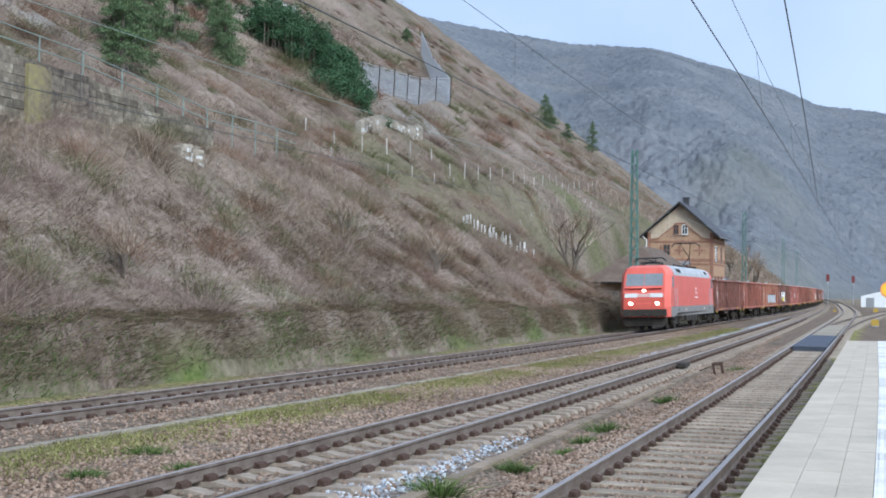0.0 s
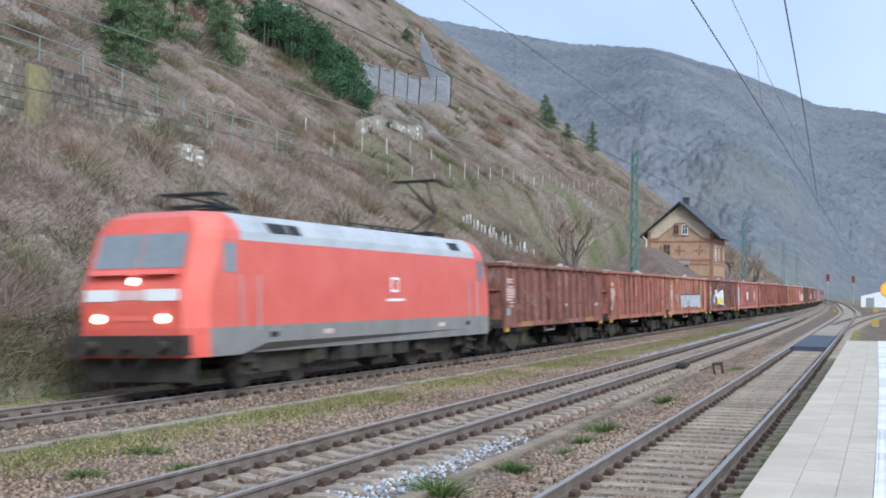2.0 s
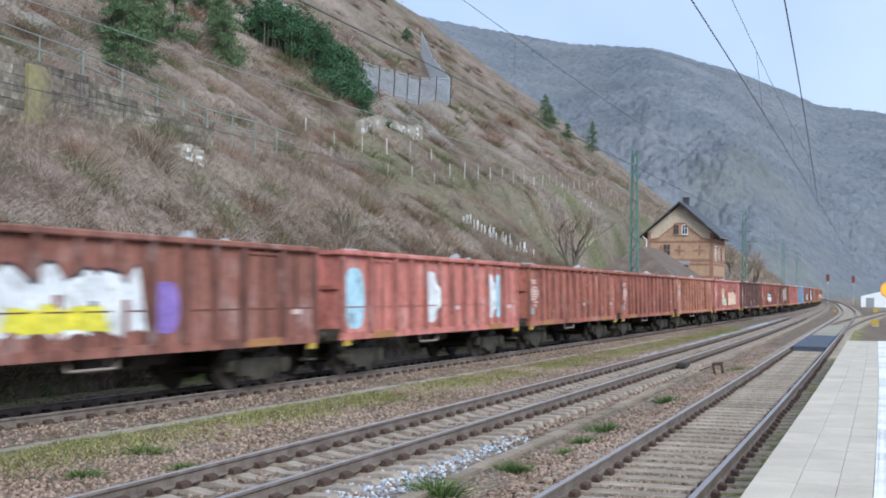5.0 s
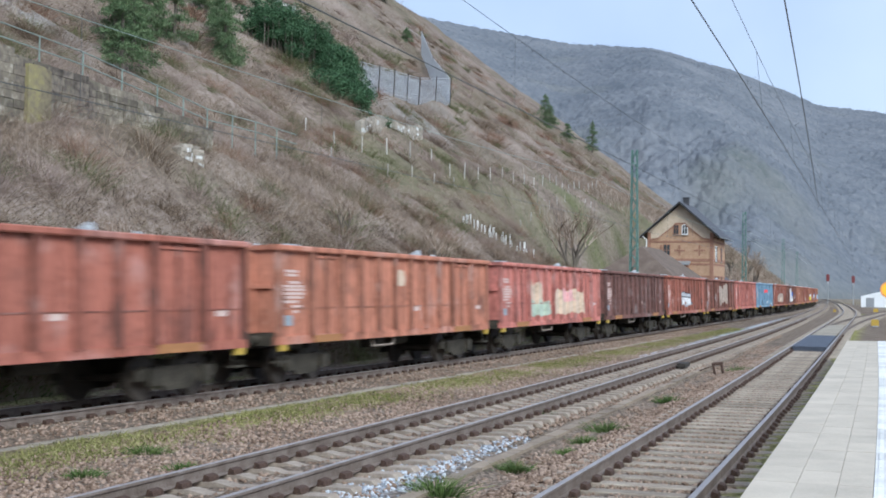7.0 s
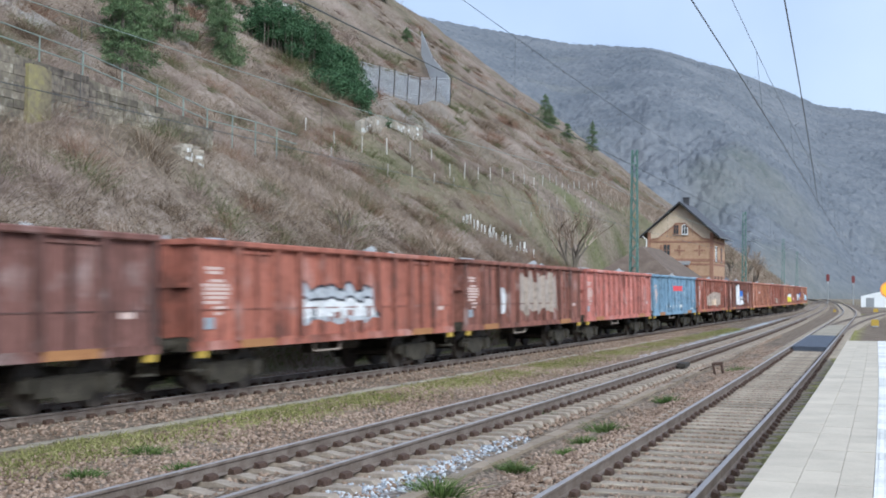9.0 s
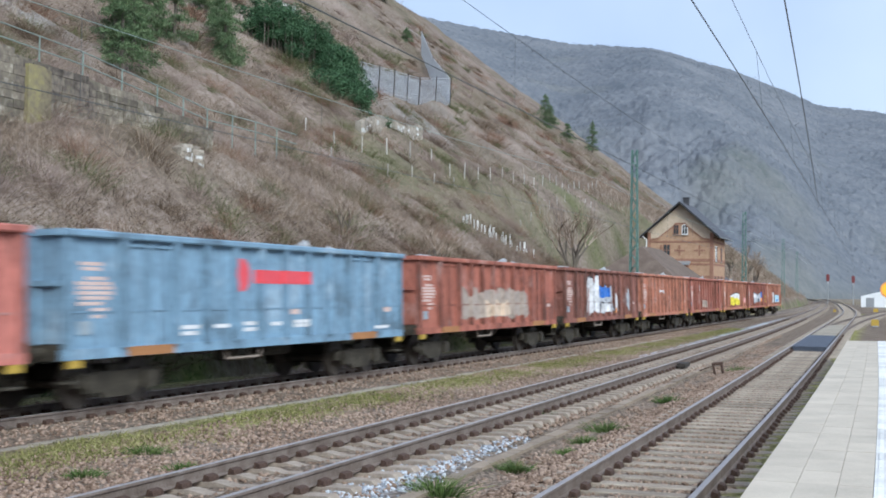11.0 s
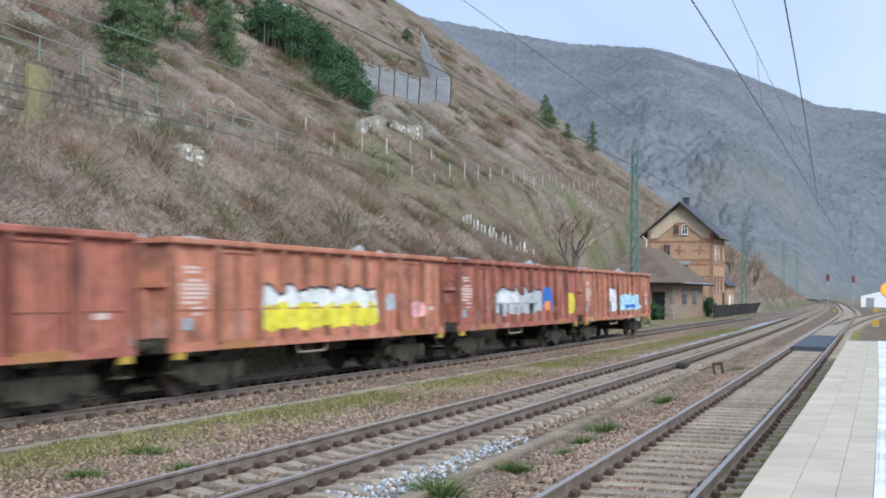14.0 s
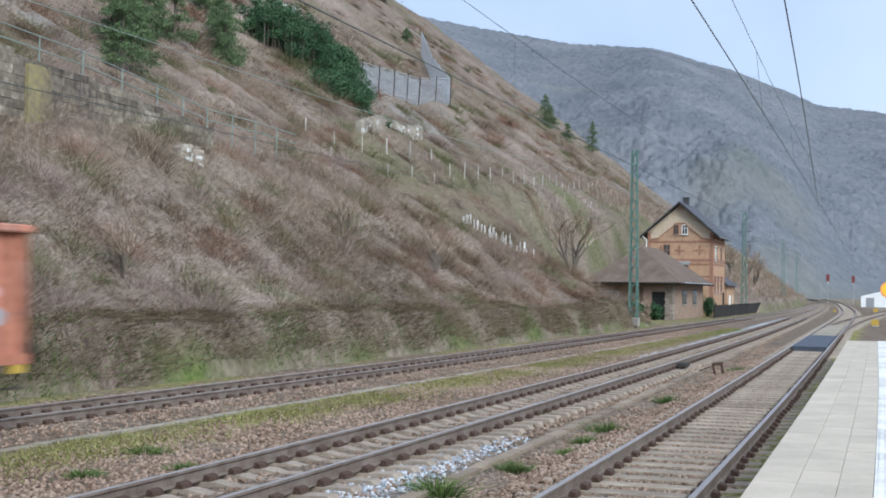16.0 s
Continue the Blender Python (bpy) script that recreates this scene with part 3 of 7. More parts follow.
def wagon_paint(name, c, dirt=0.5):
    """Rust-blotched wagon paint: patches of other reds, dark streaks that run down, fine rust."""
    mat = bpy.data.materials.new(name)
    mat.use_nodes = True
    N, L = mat.node_tree.nodes, mat.node_tree.links
    bs = N["Principled BSDF"]
    bs.inputs["Roughness"].default_value, bs.inputs["Specular IOR Level"].default_value = 0.8, 0.25
    tc, oi = N.new("ShaderNodeTexCoord"), N.new("ShaderNodeObjectInfo")
    shift = N.new("ShaderNodeVectorMath")
    shift.operation = 'MULTIPLY_ADD'
    shift.inputs[0].default_value = (31.0, 47.0, 23.0)
    L.new(oi.outputs["Random"], shift.inputs[1])
    L.new(tc.outputs["Object"], shift.inputs[2])

    def noise(scale, stretch, detail=5, rough=0.6):
        mp, n = N.new("ShaderNodeMapping"), N.new("ShaderNodeTexNoise")
        mp.inputs["Scale"].default_value = stretch
        n.inputs["Scale"].default_value, n.inputs["Detail"].default_value, n.inputs["Roughness"].default_value = scale, detail, rough
        L.new(shift.outputs[0], mp.inputs[0])
        L.new(mp.outputs[0], n.inputs["Vector"])
        return n.outputs[0]

    def ramp(value, stops):
        r = N.new("ShaderNodeValToRGB")
        el = r.color_ramp.elements
        el[0].position, el[0].color = stops[0][0], (*stops[0][1], 1)
        el[1].position, el[1].color = stops[-1][0], (*stops[-1][1], 1)
        for p, k in stops[1:-1]:
            el.new(p).color = (*k, 1)
        L.new(value, r.inputs[0])
        return r.outputs[0]

    def times(a, b):
        m = N.new("ShaderNodeMix")
        m.data_type, m.blend_type = 'RGBA', 'MULTIPLY'
        m.inputs[0].default_value = 1.0
        L.new(a, m.inputs[6])
        L.new(b, m.inputs[7])
        return m.outputs[2]
    grime = tuple(0.55 * v + 0.018 for v in c)
    dusty = tuple(min(1, v * 0.9 + 0.11) for v in c)
    patches = ramp(noise(0.6, (1, 1, 1.3)), [(0.34, grime), (0.45, c), (0.56, c), (0.68, dusty)])
    k = 1 - 0.75 * dirt
    streaks = ramp(noise(1.0, (1, 3.2, 0.35), 6, 0.7), [(0.36, (k, k * 0.97, k * 0.95)), (0.5, (0.92, 0.92, 0.92)), (0.64, (1.12, 1.12, 1.12))])
    fine_noise = noise(9.0, (1, 1, 0.6), 4)
    rust = ramp(fine_noise, [(0.3, (0.68, 0.66, 0.66)), (0.5, (1, 1, 1)), (0.72, (1.18, 1.2, 1.22))])
    L.new(times(times(patches, streaks), rust), bs.inputs["Base Color"])
    bp = N.new("ShaderNodeBump")
    bp.inputs["Strength"].default_value, bp.inputs["Distance"].default_value = 0.15, 0.01
    L.new(fine_noise, bp.inputs["Height"])
    L.new(bp.outputs[0], bs.inputs["Normal"])
    return mat


RED_KINDS = (("oxide_brown_paint", (0.255, 0.108, 0.082), 0.75), ("oxide_red_wagon_paint", (0.37, 0.135, 0.097), 0.68), ("salmon_wagon_paint", (0.47, 0.195, 0.128), 0.6),
             ("crimson_wagon_paint", (0.52, 0.19, 0.155), 0.55), ("dark_brown_wagon_paint", (0.185, 0.09, 0.076), 0.7), ("blue_wagon_paint", (0.20, 0.31, 0.42), 0.22))
PAINTS = [wagon_paint(*k) for k in RED_KINDS]
# the ribs carry the same paint, darkened for stain and their flanks' shade
SHADED_RIBS_OF = {n: wagon_paint(n + "_shaded_ribs", tuple(v * f for v, f in zip(c, (0.62, 0.66, 0.68) if n[:4] != "blue" else (0.85, 0.85, 0.85))), d) for n, c, d in RED_KINDS}
# paint of each wagon, from the locomotive back
PAINT_OF = [0, 1, 2, 0, 3, 1, 1, 2, 3, 4, 1, 0, 3, 5, 1, 0, 2, 1, 2, 1, 2]


def wheel_bm(r, x):
    bm = bmesh.new()
    for a, b, rr in ((x - 0.065, x + 0.065, r), (x - 0.075, x - 0.055, r + 0.025), (x + 0.06, x + 0.10, r * 0.42)) if x > 0 else ((x - 0.065, x + 0.065, r), (x + 0.055, x + 0.075, r + 0.025), (x - 0.10, x - 0.06, r * 0.42)):
        rod(bm, (a, 0, 0), (b, 0, 0), rr, rr, 20)
    return bm


def buffer_bm(x, y, z, d):
    bm = bmesh.new()
    rod(bm, (x, y, z), (x, y + d * 0.38, z), 0.10, 0.10, 10)
    rod(bm, (x, y + d * 0.38, z), (x, y + d * 0.60, z), 0.07, 0.07, 10)
    rod(bm, (x, y + d * 0.58, z), (x, y + d * 0.62, z), 0.23, 0.22, 16)
    return bm


def bogie(parent, y, half, r, heavy=False):
    bm = bmesh.new()
    for x in (-1.0, 1.0):
        zt = r + (0.28 if heavy else 0.20)
        prof = [(-half - 0.45, r - 0.05), (-half - 0.45, r + 0.16), (-half + 0.28, r + 0.20), (-half + 0.5, zt), (half - 0.5, zt), (half - 0.28, r + 0.20), (half + 0.45, r + 0.16), (half + 0.45, r - 0.05),
                (half - 0.25, r - 0.10), (half - 0.45, r - 0.28), (-half + 0.45, r - 0.28), (-half + 0.25, r - 0.10)]
        prism(bm, prof, "x", x - 0.06, x + 0.06, Matrix.Translation((0, y, 0)))
        for yy in (-half, half):
            box(bm, x + (0.05 if x > 0 else -0.17), x + (0.17 if x > 0 else -0.05), y + yy - 0.17, y + yy + 0.17, r - 0.16, r + 0.16)
            for o in (-0.26, 0.26):
                rod(bm, (x, y + yy + o, r - 0.02), (x, y + yy + o, r + 0.24), 0.075, 0.075, 8)
    box(bm, -1.0, 1.0, y - 0.22, y + 0.22, r - 0.15, r + 0.32)
    bg = part("bogie", bm, M["bogie"], parent, "dusty brown bogie frame with springs")
    for yy in (-half, half):
        for x in (-0.75, 0.75):
            b = wheel_bm(r, x)
            b.transform(Matrix.Translation((0, y + yy, r)))
            part("wheel", b, M["wheel"], bg)
        b = bmesh.new()
        rod(b, (-0.8, y + yy, r), (0.8, y + yy, r), 0.08, 0.08, 8)
        part("axle", b, M["wheel"], bg)
    return bg


def open_wagon():
    w = thing("open_freight_wagon", "rust-red open freight wagon loaded with scrap", "freight wagon", "wagons of the goods train")
    # the tub: floor, two sides, two ends
    for x in (-1, 1):
        bm = bmesh.new()
        box(bm, min(x * 1.33, x * 1.38), max(x * 1.33, x * 1.38), -7.2, 7.2, 1.05, 3.12)
        part("side_wall", bm, None, w)
        bm = bmesh.new()
        box(bm, min(x * 1.30, x * 1.44), max(x * 1.30, x * 1.44), -7.22, 7.22, 0.93, 1.12)
        part("sill", bm, None, w)
        bm = bmesh.new()
        prism(bm, [(x * 1.27, 3.10), (x * 1.49, 3.08), (x * 1.51, 3.11), (x * 1.51, 3.19), (x * 1.48, 3.215), (x * 1.27, 3.215)], "y", -7.26, 7.26)
        part("top_rail", bm, None, w)
        for y, hw, dp in ((-7.12, 0.09, 0.08), (-5.55, 0.10, 0.12), (-4.70, 0.055, 0.07), (-3.85, 0.10, 0.12), (-2.75, 0.085, 0.12), (-1.65, 0.085, 0.12), (-0.55, 0.085, 0.12), (0.55, 0.085, 0.12),
                          (1.65, 0.085, 0.12), (2.75, 0.085, 0.12), (3.85, 0.10, 0.12), (4.70, 0.055, 0.07), (5.55, 0.10, 0.12), (7.12, 0.09, 0.08)):
            bm = bmesh.new()
            pts = [(x * 1.375, y - hw), (x * (1.38 + dp), y - hw * 0.7), (x * (1.38 + dp), y + hw * 0.7), (x * 1.375, y + hw)]
            prism(bm, pts, "z", 1.10, 3.10)
            part("rib", bm, None, w)
        for y0, y1 in ((-5.44, -3.96), (3.96, 5.44)):
            bm = bmesh.new()
            box(bm, min(x * 1.44, x * 1.46), max(x * 1.44, x * 1.46), y0, y1, 0.935, 1.11)
            part("door_sill", bm, M["ochre"], w, "ochre yellow door sill strip")
            bm = bmesh.new()
            box(bm, min(x * 1.375, x * 1.42), max(x * 1.375, x * 1.42), y0, y1, 2.96, 3.02)
            part("door_bar", bm, None, w)
            for yy in (y0 + 0.15, y1 - 0.15):
                bm = bmesh.new()
                rod(bm, (x * 1.41, yy, 1.15), (x * 1.41, yy, 2.95), 0.018, 0.018, 6)
                part("door_rod", bm, None, w)
        for y in (-6.95, 6.95):
            bm = bmesh.new()
            box(bm, min(x * 1.36, x * 1.46), max(x * 1.36, x * 1.46), y - 0.15, y + 0.15, 0.79, 0.925)
            part("corner_marking", bm, M["yellow"], w, "yellow corner marking")
            # step and handrail
            bm = bmesh.new()
            box(bm, min(x * 1.18, x * 1.42), max(x * 1.18, x * 1.42), y - 0.2, y + 0.2, 0.52, 0.56)
            rod(bm, (x * 1.36, y - 0.18, 0.55), (x * 1.36, y - 0.18, 1.14), 0.016)
            rod(bm, (x * 1.36, y + 0.18, 0.55), (x * 1.36, y + 0.18, 1.14), 0.016)
            part("step", bm, M["bogie"], w)
        # brake lever bow under the side
        bm = bmesh.new()
        y0 = -1.9 if x > 0 else 0.3
        for a, b in (((y0, 1.14), (y0 + 0.12, 0.72)), ((y0 + 0.12, 0.72), (y0 + 1.45, 0.72)), ((y0 + 1.45, 0.72), (y0 + 1.6, 1.14))):
            rod(bm, (x * 1.30, a[0], a[1]), (x * 1.30, b[0], b[1]), 0.03, 0.03, 6)
        part("brake_bow", bm, M["pale_dirt"], w, "pale tubular brake lever bow")
        # data panel: unreadable lines as bars
        bm = bmesh.new()
        rnd = random.Random(3)
        for z, a, b in ((2.62, -6.75, -6.1), (2.53, -6.7, -6.15), (2.36, -6.6, -6.0), (2.27, -6.85, -5.85), (2.19, -6.8, -5.78), (2.10, -6.85, -5.8), (2.01, -6.75, -5.9), (1.91, -6.8, -6.1), (1.80, -6.45, -5.95), (1.68, -6.4, -6.1)):
            s, h = (1, 0.032) if x > 0 else (-1, 0.032)
            ya, yb = sorted((s * a, s * b))
            box(bm, min(x * 1.38, x * 1.384), max(x * 1.38, x * 1.384), ya, yb, z - h, z + h)
        part("data_lettering", bm, M["text"], w, "faded white lettering bars")
        bm = bmesh.new()
        box(bm, min(x * 1.38, x * 1.40), max(x * 1.38, x * 1.40), x * -6.62 - 0.17, x * -6.62 + 0.17, 1.36, 1.60)
        part("label_plate", bm, M["plate"], w, "small blue-grey plate")
        for yy in (1.1, 6.3):
            bm = bmesh.new()
            box(bm, min(x * 1.38, x * 1.386), max(x * 1.38, x * 1.386), yy - 0.22, yy + 0.22, 1.62, 1.74)
            part("stencil", bm, M["text"], w)
        bm = bmesh.new()
        box(bm, min(x * 1.379, x * 1.39), max(x * 1.379, x * 1.39), -7.0, 7.0, 1.745, 1.775)
        part("weld_seam", bm, None, w)
    for e in (-1, 1):
        bm = bmesh.new()
        box(bm, -1.33, 1.33, min(e * 7.13, e * 7.18), max(e * 7.13, e * 7.18), 1.22, 3.12)
        box(bm, -1.30, 1.30, min(e * 7.18, e * 7.26), max(e * 7.18, e * 7.26), 2.22, 2.32)
        for xx in (-0.75, 0.75):
            box(bm, xx - 0.07, xx + 0.07, min(e * 7.18, e * 7.25), max(e * 7.18, e * 7.25), 1.2, 3.1)
        part("end_wall", bm, None, w)
        bm = bmesh.new()
        box(bm, -1.45, 1.45, min(e * 7.10, e * 7.27), max(e * 7.10, e * 7.27), 3.10, 3.21)
        part("end_rail", bm, None, w)
        bm = bmesh.new()
        box(bm, -1.35, 1.35, min(e * 7.0, e * 7.22), max(e * 7.0, e * 7.22), 0.92, 1.2)
        part("headstock", bm, M["bogie"], w)
        for xx in (-0.875, 0.875):
            part("buffer", buffer_bm(xx, e * 7.2, 1.06, e * 1.0), M["bogie"], w)
        bm = bmesh.new()
        rod(bm, (0, e * 7.2, 1.0), (0, e * 7.75, 0.96), 0.05, 0.04, 8)
        part("coupling", bm, M["bogie"], w)
    bm = bmesh.new()
    box(bm, -1.33, 1.33, -7.15, 7.15, 1.15, 1.24)
    box(bm, -0.25, 0.25, -7.1, 7.1, 0.86, 1.15)
    for y in (-3.2, -1.4, 0.4, 2.0, 3.4):
        box(bm, -1.28, 1.28, y - 0.06, y + 0.06, 0.98, 1.15)
    part("underframe", bm, M["dark"], w, "dark grimy underframe")
    bm = bmesh.new()
    rod(bm, (0.5, 0.9, 0.82), (0.5, 2.1, 0.82), 0.17, 0.17, 12)
    part("brake_cylinder", bm, M["bogie"], w)
    bm = bmesh.new()
    box(bm, 0.65, 1.15, -1.2, -0.7, 0.65, 1.16)
    part("brake_box", bm, M["bogie"], w)
    for y in (-5.2, 5.2):
        bogie(w, y, 0.9, 0.46)
    # scrap heaped just over the rim
    bm = bmesh.new()
    rnd = random.Random(11)
    box(bm, -1.27, 1.27, -7.05, 7.05, 2.6, 2.98)
    for i in range(46):
        c = Vector((rnd.uniform(-1.1, 1.1), rnd.uniform(-6.9, 6.9), 3.02 + rnd.uniform(-0.05, 0.10) + 0.06 * math.sin(i * 0.7) ** 2))
        s = rnd.uniform(0.07, 0.2)
        mm = Matrix.Translation(c) @ Euler((rnd.uniform(0, 3), rnd.uniform(0, 3), rnd.uniform(0, 3))).to_matrix().to_4x4()
        box(bm, -s, s, -s * rnd.uniform(0.5, 2), s, -s * 0.3, s * 0.3, mm)
    part("scrap_load", bm, M["scrap"], w, "pale jumbled scrap metal load")
    return w


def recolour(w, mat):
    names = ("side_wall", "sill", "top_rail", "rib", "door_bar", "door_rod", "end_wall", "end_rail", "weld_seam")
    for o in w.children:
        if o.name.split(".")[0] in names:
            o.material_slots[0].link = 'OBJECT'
            # ribs and weld seam take the copy with shade in its colour
            o.material_slots[0].material = SHADED_RIBS_OF[mat.name] if o.name.startswith(("rib", "weld")) else mat


RIBS = [-5.55, -3.85, -2.75, -1.65, -0.55, 0.55, 1.65, 2.75, 3.85, 5.55]
SPRAY = {n: surface("spray_" + n, [(0.33, tuple(v * 0.5 for v in c)), (0.43, tuple(v * 0.8 for v in c)), (0.52, c), (0.68, tuple(min(1, v * 1.15 + 0.03) for v in c))], 1.7, 7, rough=0.7, bump=0.0, fine_amt=0.45) for n, c in (
    ("white", (0.66, 0.66, 0.68)), ("silver", (0.42, 0.44, 0.48)), ("pale_blue", (0.40, 0.58, 0.68)), ("blue", (0.05, 0.16, 0.50)), ("yellow", (0.66, 0.58, 0.06)), ("purple", (0.25, 0.16, 0.45)),
    ("cream", (0.60, 0.47, 0.36)), ("mint", (0.42, 0.49, 0.40)), ("black", (0.03, 0.03, 0.04)), ("orange", (0.70, 0.28, 0.08)), ("pink", (0.68, 0.38, 0.38)), ("brown_grey", (0.36, 0.30, 0.26)))}


HALF = {r: (0.10 if abs(r) > 3 else 0.085) for r in RIBS}
HALF.update({-4.70: 0.055, 4.70: 0.055})


def skin_x(y, up=0.006):
    """How far out the wagon's side lies at y: flat bays and proud ribs."""
    for r, h in HALF.items():
        d = abs(y - r)
        if d < h:
            depth = 0.07 if h < 0.06 else 0.12
            return 1.38 + up + depth * min(1.0, (h - d) / (0.3 * h))
    return 1.38 + up


def drape(w, y0, y1, low, high, mat, label, up=0.006, name="graffiti"):
    """A coat of paint on the side between two contours, over bays and ribs."""
    ys = set(np.round(np.arange(y0, y1, 0.07), 3)) | {y1}
    for r, h in HALF.items():
        ys |= {round(r + k * h, 4) for k in (-1, -0.7, 0.7, 1) if y0 < r + k * h < y1}
    bm = bmesh.new()
    cols = []
    for y in sorted(ys):
        a, b = max(low(y), 1.125), min(high(y), 3.05)
        b = max(b, a + 0.01)
        cols.append([bm.verts.new((skin_x(y, up), y, z)) for z in (a, (a + b) / 2, b)])
    for p, q in zip(cols, cols[1:]):
        for i in range(2):
            bm.faces.new((p[i], q[i], q[i + 1], p[i + 1]))
    return part(name, bm, mat, w, label)


def graffiti(w, seed, patches):
    """Sprayed shapes: (from, to, low, high, colour); wide ones run on like letters, narrow ones are rounded."""
    rnd = random.Random(seed)
    for i, (y0, y1, z0, z1, col) in enumerate(patches):
        z0, z1 = 3.1 - (3.1 - z0) * 1.12, 3.1 - (3.1 - z1) * 1.10
        up = 0.006 + 0.0022 * i
        name = "sprayed %s graffiti shape" % col.replace("_", " ")
        if y1 - y0 < 1.5:
            c, hw, zc, hz = (y0 + y1) / 2, (y1 - y0) / 2, (z0 + z1) / 2, (z1 - z0) / 2
            bulge = lambda y: max(0.02, 1 - abs((y - c) / hw) ** 3) ** 0.4
            drape(w, y0, y1, lambda y: zc - hz * bulge(y), lambda y: zc + hz * bulge(y), SPRAY[col], name, up)
            continue
        ph, pitch, h = rnd.uniform(0, 3), rnd.uniform(0.7, 1.0), z1 - z0
        end = lambda y: min(1.0, 0.15 + (y - y0) / 0.25, 0.15 + (y1 - y) / 0.25)
        top = lambda y: z0 + h * end(y) * (0.80 + 0.20 * abs(math.sin(math.pi * y / pitch + ph)) ** 0.6 + 0.07 * math.sin(y * 5.1 + ph))
        low = lambda y: z0 + h * (0.10 * abs(math.sin(math.pi * y / pitch + ph + 0.8)) + 0.08 * math.sin(y * 1.9 + ph) ** 2)
        drape(w, y0, y1, low, top, SPRAY[col], name, up)
        if h > 0.5 and col in ("white", "silver"):
            # outline along the top, and gaps between the letters
            drape(w, y0, y1, lambda y: top(y) - 0.035, lambda y: top(y) + 0.03, SPRAY["black"], "dark sprayed outline", up + 0.001)
            y = y0 + pitch * rnd.uniform(0.6, 1.0)
            while y < y1 - 0.4:
                a = rnd.uniform(0.07, 0.16)
                zc = z0 + h * rnd.uniform(0.3, 0.7)
                drape(w, y - a, y + a, lambda v: low(v), lambda v: max(zc, low(v) + 0.02), PAINTS[0] if rnd.random() < 0.6 else SPRAY["black"], "bare gap between sprayed letters", up + 0.001)
                y += pitch * rnd.uniform(0.8, 1.3)


